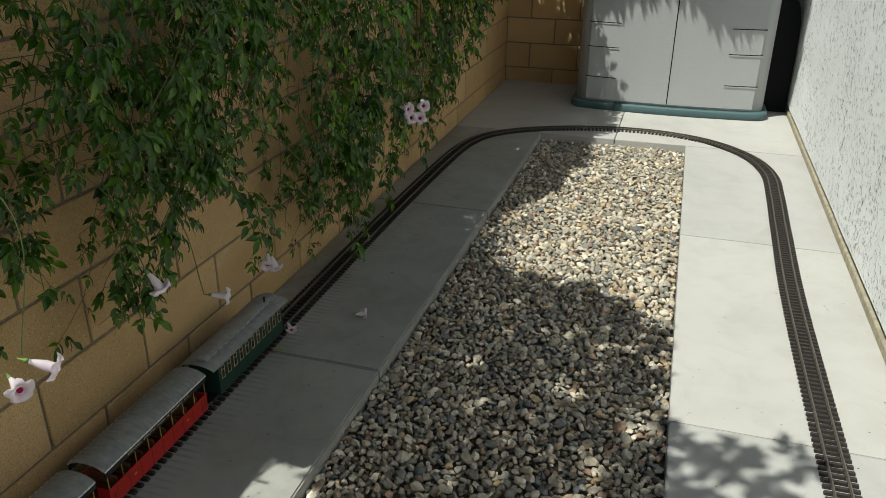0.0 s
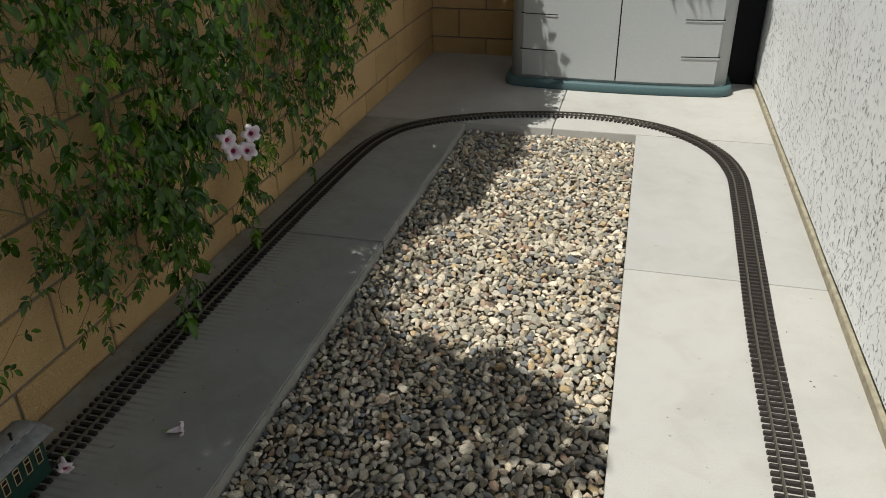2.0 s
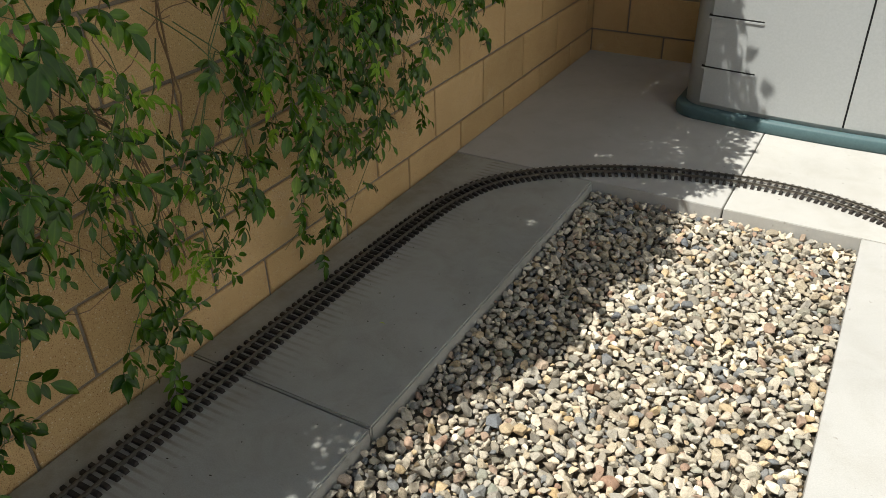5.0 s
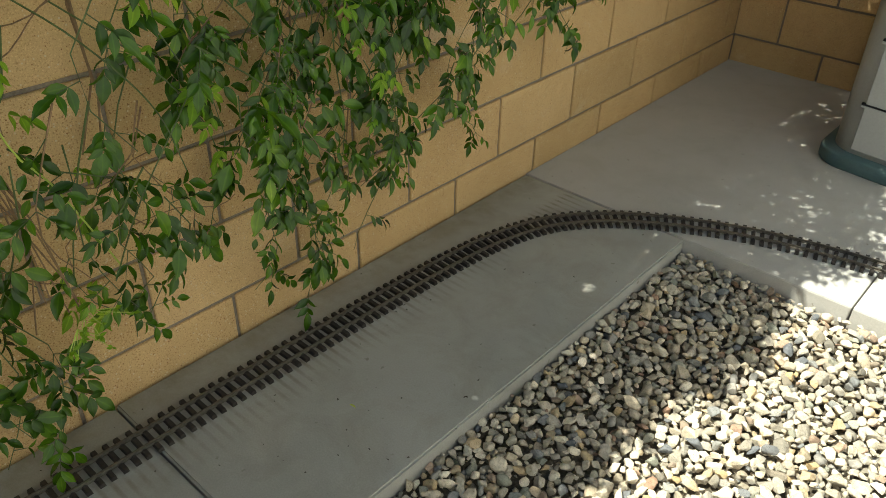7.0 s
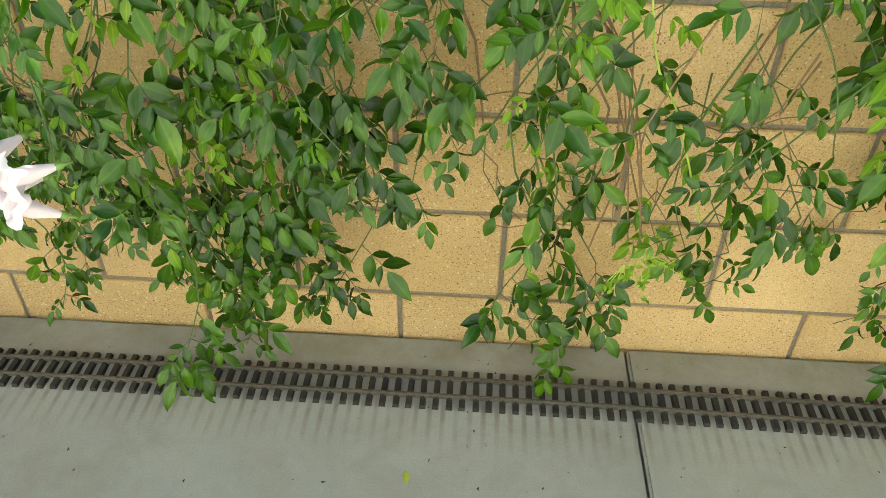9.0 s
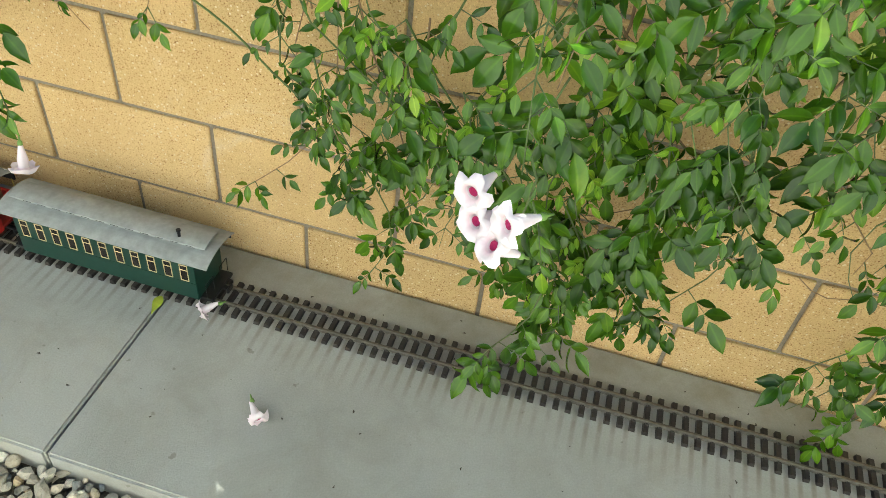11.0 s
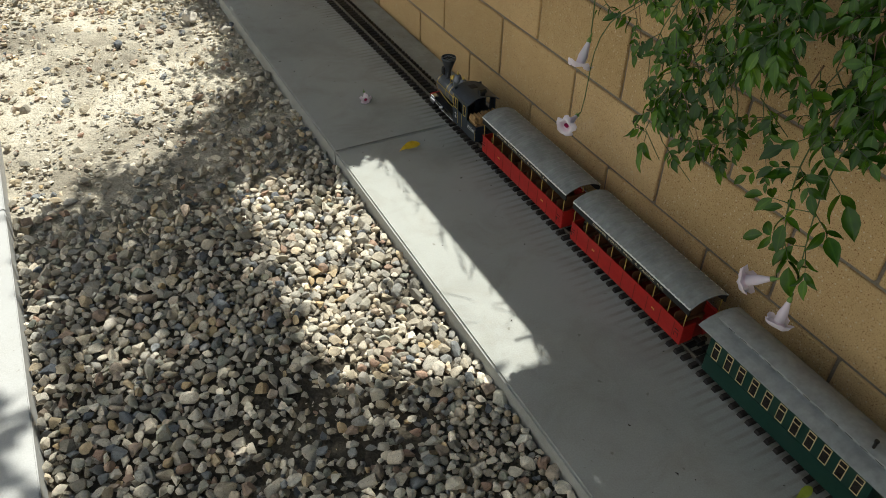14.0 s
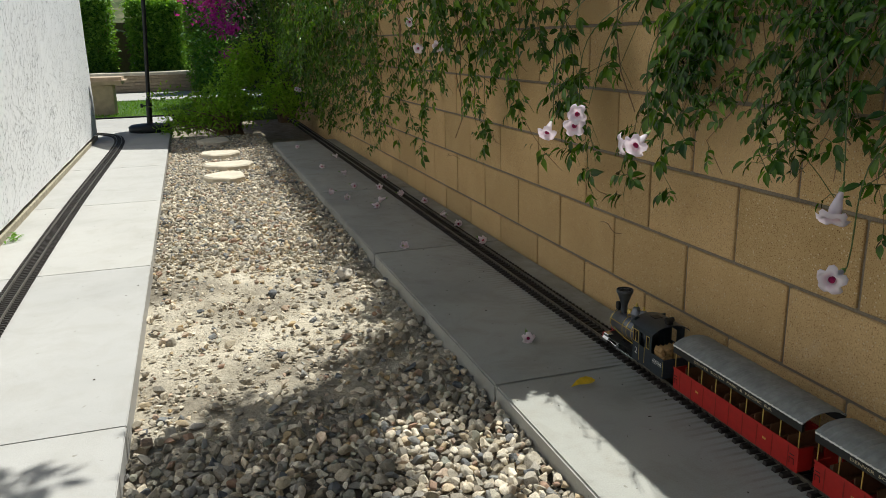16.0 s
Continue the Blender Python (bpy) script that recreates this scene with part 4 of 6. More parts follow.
def flower_shoot(p, d):
    """A leafy shoot that comes out of the mass and ends in a flower."""
    end = Vector(p) - Vector(d).normalized() * 0.055
    top = Vector((max(0.10, end.x - 0.22), end.y + r.uniform(-0.10, 0.10), min(1.3, end.z + r.uniform(0.28, 0.42))))
    mid = top.lerp(end, 0.55) + Vector((0.06, r.gauss(0, 0.03), 0.05))
    pts = catmull([top, mid, end], 0.03)
    add_tube(stems_green, pts, 0.0012, 4)
    for k, q in enumerate(pts[:-2]):
        if k % 2 == 0 and not (-3.14 < q.y + SUN_DY * q.z < -1.75 and q.x + SUN_DX * q.z > 0.32):
            for sgn in (-1, 1):
                lv.compound(q, Vector((r.uniform(0.0, 0.6), sgn * r.uniform(0.4, 1), r.uniform(-0.8, 0))), Vector((r.uniform(0.4, 1), 0, r.uniform(0.3, 1))), r.uniform(0.04, 0.07), r.uniform(0.03, 0.048), r.choice((1, 2)))


for p, d in SINGLES:
    flower_shoot(p, d)
for k in range(1):
    flower_shoot((0.49, -0.765 + 0.03 * k, 0.71), (0.6, -0.3, 0.1))

# unseen growth over the wall's top, leaning out, placed by the shade it throws
yg = -11.0
while yg < 3.4:
    sx = along(CREST, yg)
    bare_top = -2.90 < yg < -1.97
    for _ in range(30 if -3.4 < yg < -2.89 or -1.98 < yg < -1.75 else 20 if yg < -3.4 else 13 if yg < -0.7 else 26 if yg < 0.35 else 36):
        z = r.uniform(1.36, 1.75) if not bare_top else r.uniform(1.20, 1.3)
        tx = r.uniform(0.30, sx * (0.93 + 0.14 * noise.noise(Vector((yg * 3, 0, 0)))))
        p = Vector((tx - SUN_DX * z, yg - SUN_DY * z + r.uniform(-0.03, 0.03), z))
        if -0.16 < yg < 0.14 and tx > 0.47 and noise.noise(Vector((tx * 24, yg * 24, 3))) > -0.1:
            continue
        if bare_top:
            p.x = min(p.x, 0.02)
        if -0.12 < p.x < 0.03 and p.z < 1.42:
            p.z += 0.1 if not bare_top else 0
        if bare_top and p.x < 0.03:
            continue
        d = Vector((r.uniform(-0.3, 1), r.uniform(-1, 1), r.uniform(-0.5, 0.5)))
        far_leaves.compound(p, d, Vector((r.gauss(0, 0.4), r.gauss(0, 0.4), 1)), 0.085, r.uniform(0.045, 0.065), 2)
        if r.random() < 0.08:
            add_tube(stems_brown, [Vector((0.0, p.y, 1.39)), (Vector((0.0, p.y, 1.4)) + p) / 2 + Vector((0, 0, 0.08)), p], 0.003, 4)
    yg += 0.022
# old woody stems against the wall
for k in range(46):
    y0 = r.uniform(-8.5, 1.5)
    if r.random() > along(FULL, y0):
        continue
    z = 1.38
    pts = []
    yy = y0
    end = along(HANG, y0) + r.uniform(0.1, 0.4)
    while z > end:
        pts.append(Vector((r.uniform(0.012, 0.05), yy, z)))
        z -= r.uniform(0.08, 0.16)
        yy += r.gauss(0.01, 0.05)
    if len(pts) > 3:
        add_tube(stems_brown, pts, [0.0045 - 0.003 * i / len(pts) for i in range(len(pts))], 5)

# a bundle of bare dry stems and bright young runners among the leaves
for k in range(7):
    o = [r.gauss(0, 0.012) for _ in range(8)]
    add_tube(stems_brown, catmull([(0.12, -0.13 + o[0], 0.80 + o[1]), (0.14, -0.08 + o[2], 0.73 + o[3]), (0.15, -0.03 + o[4], 0.58 + o[5]), (0.14, -0.02 + o[6] * 2, 0.38 + o[7] * 2)], 0.03), 0.0015, 4)
add_tube(lime_stems, catmull([(0.2, -0.06, 0.86), (0.2, -0.03, 0.73), (0.2, 0.013, 0.653), (0.2, 0.085, 0.464)], 0.03), 0.0017, 5)
add_tube(lime_stems, catmull([(0.2, -0.10, 0.95), (0.21, -0.03, 0.86), (0.2, -0.01, 0.80)], 0.03), 0.0016, 5)
for k in range(5):
    y0, z0 = r.uniform(-0.8, 1.0), r.uniform(0.75, 1.1)
    x0 = r.uniform(0.16, 0.26)
    if -3.1 < y0 + SUN_DY * z0 < -1.9:
        continue
    s = r.choice((-1, 1))
    add_tube(stems_green, catmull([(x0, y0, z0), (x0 + 0.03, y0 + s * 0.10, z0 - 0.10), (x0 + 0.02, y0 + s * 0.20, z0 - 0.24), (x0 - 0.02, y0 + s * 0.26, z0 - 0.40)], 0.03), 0.0014, 4)
# thin dry runners that cross the wall behind the leaves
for k in range(30):
    y0, z0 = r.uniform(-0.95, 1.1) if k < 22 else r.uniform(-6.5, -2.6), r.uniform(0.30, 0.95)
    dy, dz = r.choice((-1, 1)) * r.uniform(0.10, 0.24), r.uniform(-0.10, 0.05)
    x0 = r.uniform(0.02, 0.06)
    add_tube(stems_brown, catmull([(x0, y0, z0), (x0 + 0.02, y0 + dy * 0.4, z0 + dz * 0.2 + 0.012), (x0 + 0.03, y0 + dy * 0.75, z0 + dz * 0.6 - 0.008), (x0 + 0.01, y0 + dy, z0 + dz)], 0.03), 0.0013, 4)
# clusters of pale buds at the tips of young shoots
for y0, z0 in ((-0.51, 0.81), (-0.44, 0.77), (-0.47, 0.79), (-0.36, 0.82), (-0.73, 0.64), (0.02, 0.36), (0.0, 0.33), (-0.98, 0.98), (-8.3, 1.10), (-8.0, 1.16), (-7.6, 1.12)):
    for k in range(7):
        p = Vector((0.18 + r.gauss(0, 0.012), y0 + r.gauss(0, 0.022), z0 + r.gauss(0, 0.012)))
        add_tube(lime_stems, [Vector((0.17, y0 - 0.01, z0 + 0.03)), p], 0.0010, 4)
        for _ in range(3):
            lime.leaflet(p, Vector((r.uniform(0, 1), r.gauss(0, 0.7), r.gauss(0, 0.7))), Vector((1, r.gauss(0, 0.3), 0.6)), r.uniform(0.010, 0.018), 1.1)
# one long bare runner
add_tube(stems_green, catmull([(0.20, -1.62, 0.86), (0.21, -1.42, 0.78), (0.20, -1.26, 0.695), (0.20, -1.17, 0.62), (0.20, -1.09, 0.56)], 0.03), 0.0018, 5)
ob = new("young_foliage", lime.mesh("young_foliage", LEAF_LIME))
ob.parent = vine
tagged(ob, "pale yellow-green young leaves", kind="stuff")
ob = new("far_foliage", far_leaves.mesh("far_foliage", LEAF_SUN))
ob.parent = vine
tagged(ob, kind="stuff")
ob = new("foliage", lv.mesh("foliage", LEAF))
ob.parent = vine
tagged(ob, "glossy green feathered leaves", kind="stuff")
ob = new("leaf_stalk_growth", lv.stalk_mesh("leaf_stalk_growth", STEM_GREEN))
ob.parent = vine
tagged(ob, kind="stuff")
tagged(part("lime_growth", lime_stems, plain("lime_stem", (0.34, 0.44, 0.06), 0.5), vine), kind="stuff")
tagged(part("green_growth", stems_green, STEM_GREEN, vine), kind="stuff")
tagged(part("woody_growth", stems_brown, STEM, vine), kind="stuff")


def make_petal():
    m, nt, b = material("pink_white_petal", 0.6, 0, 0.3)
    place = coords(nt)
    c = ramp(nt, noise_tex(nt, place, 60, 3), [(0.3, (0.84, 0.72, 0.79)), (0.7, (0.90, 0.84, 0.88))])
    flat = nt.nodes.new("ShaderNodeVectorMath")
    flat.operation = 'MULTIPLY'
    flat.inputs[1].default_value = (60, 60, 0)
    nt.links.new(place, flat.inputs[0])
    far = nt.nodes.new("ShaderNodeVectorMath")
    far.operation = 'LENGTH'
    nt.links.new(flat.outputs[0], far.inputs[0])
    blush = ramp(nt, far.outputs["Value"], [(0.40, (0.80, 0.32, 0.50)), (0.85, (1, 1, 1))])
    deep = nt.nodes.new("ShaderNodeSeparateXYZ")
    nt.links.new(place, deep.inputs[0])
    face = nt.nodes.new("ShaderNodeMath")
    face.operation = 'GREATER_THAN'
    face.inputs[1].default_value = -0.002
    nt.links.new(deep.outputs["Z"], face.inputs[0])
    c = mix(nt, face.outputs[0], c, mix(nt, 0.42, c, blush, 'MULTIPLY'))
    nt.links.new(c, b.inputs["Base Color"])
    t = nt.nodes.new("ShaderNodeBsdfTranslucent")
    t.inputs["Color"].default_value = (0.85, 0.72, 0.8, 1)
    s = nt.nodes.new("ShaderNodeMixShader")
    s.inputs[0].default_value = 0.3
    nt.links.new(b.outputs[0], s.inputs[1])
    nt.links.new(t.outputs[0], s.inputs[2])
    nt.links.new(s.outputs[0], nt.nodes["Material Output"].inputs["Surface"])
    return m


PETAL = make_petal()
THROAT = plain("magenta_throat", (0.44, 0.03, 0.14), 0.6, 0, 200, 0.3)
SEPAL = plain("green_sepal", (0.16, 0.27, 0.06), 0.6)


def flower_meshes(wilt=0.0, seed=0):
    """A trumpet along -z to a five-lobed face looking along +z."""
    rn = random.Random(seed)
    tube = bmesh.new()
    rings = []
    for rad, z in ((0.003, -0.044), (0.0055, -0.032), (0.009, -0.016), (0.0085, -0.006), (0.0092, 0.0)):
        rings.append([tube.verts.new((rad * math.cos(a) + wilt * 0.1 * z, rad * math.sin(a), z)) for a in [2 * math.pi * k / 20 for k in range(20)]])
    prof = ((0.55, 0.004, 0.3), (0.82, 0.006, 0.75), (1.0, 0.002, 1.0))
    for q, lift, lobed in prof:
        ring = []
        for k in range(20):
            a = 2 * math.pi * k / 20
            lobe = 1 - lobed * 0.33 * (0.5 - 0.5 * math.cos(5 * a + math.pi)) ** 2.2
            rr = 0.026 * q * lobe * (1 - 0.25 * wilt * rn.random()) + 0.003 * (1 - q)
            ring.append(tube.verts.new((rr * math.cos(a), rr * math.sin(a), lift * (0.8 if q < 0.9 else -1.2) - wilt * 0.010 * q * rn.random() + 0.0025 * math.sin(5 * a + 1.3) * q + rn.uniform(-0.0015, 0.0015))))
        rings.append(ring)
    for p, q in zip(rings, rings[1:]):
        for k in range(20):
            tube.faces.new((p[k], p[(k + 1) % 20], q[(k + 1) % 20], q[k]))
    inner = bmesh.new()
    ri = []
    for rad, z in ((0.001, -0.018), (0.0030, -0.013), (0.0046, -0.007), (0.0056, -0.0030)):
        ri.append([inner.verts.new((rad * math.cos(a) * (1 + 0.18 * math.cos(5 * a) * (z > 0)), rad * math.sin(a) * (1 + 0.18 * math.cos(5 * a) * (z > 0)), z)) for a in [2 * math.pi * k / 20 for k in range(20)]])
    for p, q in zip(ri, ri[1:]):
        for k in range(20):
            inner.faces.new((p[k], p[(k + 1) % 20], q[(k + 1) % 20], q[k]))
    cup = bmesh.new()
    lathe(cup, ((0.0015, -0.058), (0.0018, -0.05), (0.0042, -0.047), (0.0045, -0.041)), 8)
    return mesh_from("petals", tube, PETAL, True), mesh_from("throat", inner, THROAT, True), mesh_from("calyx", cup, SEPAL, True)


FLOWERS = [flower_meshes(0.0, s) for s in range(3)] + [flower_meshes(1.0, s) for s in range(3, 6)]


def bloom(parent, kind, place, facing, size=1.0, spin=0.0, name="flower"):
    petals, throat, calyx = FLOWERS[kind]
    ob = new(name, petals)
    if parent:
        ob.parent = parent
    ob.matrix_basis = Matrix.Translation(place) @ Vector(facing).to_track_quat('Z', 'Y').to_matrix().to_4x4() @ pose(0, 0, 0, 0, 0, spin) @ Matrix.Diagonal((size, size, size, 1))
    t = new("throat", throat)
    t.parent = ob
    c = new("calyx", calyx)
    c.parent = ob
    return ob


def hang_from(p, q):
    b = bmesh.new()
    add_tube(b, [Vector(p), (Vector(p) + Vector(q)) / 2 + Vector((0.01, 0.01, 0.02)), Vector(q)], 0.0016, 5)
    return part("flower_stalk", b, STEM_GREEN, vine)


# open clusters and single hanging trumpets
CLUSTERS = [((0.508, -0.765, 0.700), (0.70, -0.62, 0.18), ((-0.033, 0, 0.022), (0.033, 0, 0.018), (-0.016, 0, -0.021), (0.021, 0, -0.016)))]
for at, face, offs in CLUSTERS:
    turn = Vector((face[0], face[1], 0)).to_track_quat('X', 'Z')
    hang_from(Vector(at) + Vector((-0.06, 0.03, 0.06)), Vector(at) - Vector(face).normalized() * 0.055)
    for k, o in enumerate(offs):
        side = Vector(face).cross(Vector((0, 0, 1))).normalized()
        p = Vector(at) + side * o[0] + Vector((0, 0, o[2]))
        bloom(vine, k % 3, p, Vector(face) + Vector((r.gauss(0, 0.2), r.gauss(0, 0.2), r.gauss(0, 0.15))), 1.1, 40 * k)
for k, (p, d) in enumerate(SINGLES):
    bloom(vine, k % 3, p, d, r.uniform(0.9, 1.1), 50 * k)

gravel()

# larger pale rocks lying on the gravel
PALE_ROCK = plain("pale_rock", (0.56, 0.50, 0.42), 0.85, 0, 40, 0.3, 0.004)
for x, y, size, k in ((0.765, -4.36, 0.042, 2), (0.66, -4.16, 0.026, 5)):
    vs, fs = rock_shapes(12, 3, 19)[k]
    ob = part("rock", bm_from(vs * np.array((1.35, 0.9, 0.75)), fs), PALE_ROCK, None, "", True)
    ob.matrix_basis = Matrix.Translation((x, y, BED_Z + 0.012 + size * 0.45)) @ pose(0, 0, 0, 0, 0, 40 * k) @ Matrix.Diagonal((size, size, size, 1))
    tagged(ob, "larger pale rock lying on the gravel beside the walkway", "rock", "loose rocks")

# fallen flowers and leaves
FALLEN = [(0.232, -1.354), (0.425, -1.132), (0.095, -2.616), (0.398, -3.26), (0.455, -4.50), (0.118, -4.385), (0.096, -4.795), (0.098, -5.04), (0.32, -5.56), (0.167, -5.63), (0.37, -5.40), (0.084, -5.43),
          (0.244, -5.88), (0.364, -6.06), (0.48, -5.715), (0.11, -6.31), (0.316, -6.61), (0.242, -7.34), (0.426, -6.96), (0.543, -5.93), (0.447, -8.19)]
for k, (x, y) in enumerate(FALLEN):
    a = r.uniform(0, 6.28)
    lift = 0.03 if 0.11 < x < 0.26 else 0.014
    ob = bloom(None, 3 + k % 3, (x, y, lift), (math.cos(a), math.sin(a), -0.25), 0.95, 40 * k, "fallen_flower")
    tagged(ob, "wilted white trumpet flower fallen on the concrete path", "flower", "fallen flowers")
YELLOW = plain("yellow_leaf", (0.62, 0.42, 0.02), 0.5, 0, 60, 0.2)
YELLOW_GREEN = plain("yellow_green_leaf", (0.40, 0.45, 0.05), 0.5, 0, 60, 0.2)
for (x, y), mat, size, lab in (((0.378, -2.93), YELLOW, 0.075, "curled yellow leaf lying on the concrete path"), ((0.228, -1.46), YELLOW_GREEN, 0.05, "yellowing leaf lying beside the track"),
                               ((0.36, -0.36), YELLOW_GREEN, 0.03, "small yellowing leaf lying on the concrete path"), ((0.40, 0.42), YELLOW_GREEN, 0.02, "small green leaf scrap lying on the concrete path")):
    one = Leaves(5, False, True)
    one.leaflet(Vector((-0.4 * size, 0, 0.012)), Vector((1, 0.15, 0.12)), Vector((0, 0.35, 1)), size, 0.95)
    ob = new("fallen_leaf", one.mesh("fallen_leaf", mat))
    ob.location = (x, y, 0)
    tagged(ob, lab, "leaf")
# crumbs of dry leaf and grit on the slabs
b = bmesh.new()
for k in range(420):
    x, y = r.uniform(0.03, 0.6), r.uniform(-7.5, 1.6)
    if k > 340:
        x, y = r.uniform(1.56, 2.2), r.uniform(-7, 1.5)
    s = r.uniform(0.0015, 0.005)
    a = r.uniform(0, 6.28)
    ca, sa = math.cos(a), math.sin(a)
    vs = [b.verts.new((x + u * ca - w * sa, y + u * sa + w * ca, 0.0008 + h)) for u, w, h in ((-s, -s * 0.4, 0), (s, -s * 0.3, 0), (0.2 * s, s * 0.5, 0), (0, 0, s * 0.5))]
    for f in ((0, 1, 3), (1, 2, 3), (2, 0, 3)):
        b.faces.new([vs[i] for i in f])
tagged(part("leaf_litter", b, plain("dry_crumbs", (0.055, 0.04, 0.028), 0.9)), "dark crumbs of dry leaf scattered over the concrete", "debris", kind="stuff")

# ---------------------------------------------------------------- model train
GUNMETAL = plain("dark_grey_enamel", (0.058, 0.062, 0.070), 0.38, 0.3, 90, 0.12)
BOILER_GREY = plain("blued_steel_boiler", (0.155, 0.163, 0.19), 0.34, 0.5, 60, 0.15)
BLACK = plain("satin_black", (0.012, 0.012, 0.013), 0.45, 0, 90, 0.2)
ROOF_GREY = plain("weathered_grey_roof", (0.275, 0.285, 0.285), 0.6, 0, 45, 0.2, 0.0004)
CAB = plain("blue_black_enamel", (0.028, 0.036, 0.046), 0.36, 0.0, 90, 0.15)
RED = plain("red_enamel", (0.37, 0.015, 0.012), 0.42, 0, 70, 0.12)
DARK_RED = plain("dark_red_inside", (0.22, 0.02, 0.015), 0.55, 0, 70, 0.15)
PILOT_RED = plain("glossy_red", (0.42, 0.012, 0.022), 0.32, 0, 70, 0.12)
GOLD = plain("gold_trim", (0.70, 0.52, 0.14), 0.35, 0.6, 90, 0.1)
CHROME = plain("polished_steel", (0.72, 0.73, 0.75), 0.16, 1.0, 90, 0.05)
GREEN = plain("dark_green_enamel", (0.008, 0.036, 0.026), 0.4, 0, 70, 0.12)
WHITE = plain("white_paint", (0.78, 0.78, 0.76), 0.5, 0, 90, 0.05)
CREAM = plain("tan_window_frame", (0.52, 0.40, 0.22), 0.5, 0, 90, 0.1)
LOG = plain("split_firewood", (0.33, 0.20, 0.085), 0.8, 0, 70, 0.4, 0.001)
DARK_GLASS = plain("dark_window", (0.02, 0.016, 0.013), 0.12, 0, 40, 0.1)
BROWN_SEAT = plain("brown_bench", (0.13, 0.06, 0.03), 0.6, 0, 70, 0.2)
RAIL_TOP = 0.0175


LETTER = plain("cream_lettering", (0.56, 0.48, 0.32), 0.5, 0, 90, 0.05)


def taller(root, factor, base=0.030):
    """Raises everything above the running gear."""
    for ob in root.children_recursive:
        if ob.type != 'MESH' or ob.name.split(".")[0] in ("wheel", "truck", "coupler", "chassis", "cylinder", "rod", "pilot", "bar", "step_board"):
            continue
        if ob.name.split(".")[0] == "lettering":
            ob.matrix_basis = Matrix.Translation((0, 0, (ob.matrix_basis.translation.z - base) * (factor - 1))) @ ob.matrix_basis
            continue
        for v in ob.data.vertices:
            v.co.z = base + (v.co.z - base) * factor
    return root


def text_mesh(words, size, mat, depth=0.0003):
    cu = bpy.data.curves.new("lettering", 'FONT')
    cu.body = words
    cu.size = size
    cu.extrude = depth
    cu.resolution_u = 2
    cu.align_x = 'CENTER'
    cu.align_y = 'CENTER'
    tmp = bpy.data.objects.new("lettering", cu)
    scene.collection.objects.link(tmp)
    dg = bpy.context.evaluated_depsgraph_get()
    me = bpy.data.meshes.new_from_object(tmp.evaluated_get(dg))
    bpy.data.objects.remove(tmp)
    bpy.data.curves.remove(cu)
    me.materials.clear()
    me.materials.append(mat)
    return me


def side_text(parent, words, size, mat, x, y, z, stretch=1.0):
    """Lettering on both long sides of a vehicle."""
    me = text_mesh(words, size, mat)
    for s in (1, -1):
        ob = new("lettering", me)
        ob.parent = parent
        ob.matrix_basis = pose(s * x, y, z, 90, 0, 90 * s) @ Matrix.Diagonal((stretch, 1, 1, 1))


def wheel(parent, x, y, rad, mat, spokes=0):
    b = bmesh.new()
    s = 1 if x > 0 else -1
    add_cyl(b, (x - 0.003 * s, y, RAIL_TOP + rad), (x + 0.003 * s, y, RAIL_TOP + rad), rad, None, 20)
    add_cyl(b, (x - 0.0045 * s, y, RAIL_TOP + rad), (x - 0.003 * s, y, RAIL_TOP + rad), rad * 1.1, None, 20)
    add_cyl(b, (x + 0.003 * s, y, RAIL_TOP + rad), (x + 0.0045 * s, y, RAIL_TOP + rad), rad * 0.3, None, 12)
    return part("wheel", b, mat, parent)


def arched_roof(half, rise, y0, y1, z, thick, eaves=0.0, ribs=0):
    """A bowed roof sheet across x, with slight cross ribs along its length."""
    b = bmesh.new()
    n = 12
    ny = max(1, ribs * 4)
    rows_t, rows_b = [], []
    for j in range(ny + 1):
        y = y0 + (y1 - y0) * j / ny
        lift = 0.0017 * math.sin(2 * math.pi * j / 4) if ribs else 0
        top, bot = [], []
        for k in range(n + 1):
            u = -1 + 2 * k / n
            zz = z + rise * (1 - abs(u) ** 2.2)
            top.append(b.verts.new((u * half, y, zz + thick + lift)))
            bot.append(b.verts.new((u * half, y, zz)))
        rows_t.append(top)
        rows_b.append(bot)
    for j in range(ny):
        for k in range(n):
            b.faces.new((rows_t[j][k], rows_t[j][k + 1], rows_t[j + 1][k + 1], rows_t[j + 1][k]))
            b.faces.new((rows_b[j][k + 1], rows_b[j][k], rows_b[j + 1][k], rows_b[j + 1][k + 1]))
        for k in (0, n):
            b.faces.new((rows_t[j][k], rows_t[j + 1][k], rows_b[j + 1][k], rows_b[j][k]))
    for j in (0, ny):
        for k in range(n):
            b.faces.new((rows_t[j][k], rows_t[j][k + 1], rows_b[j][k + 1], rows_b[j][k]))
    bmesh.ops.recalc_face_normals(b, faces=b.faces)
    return b


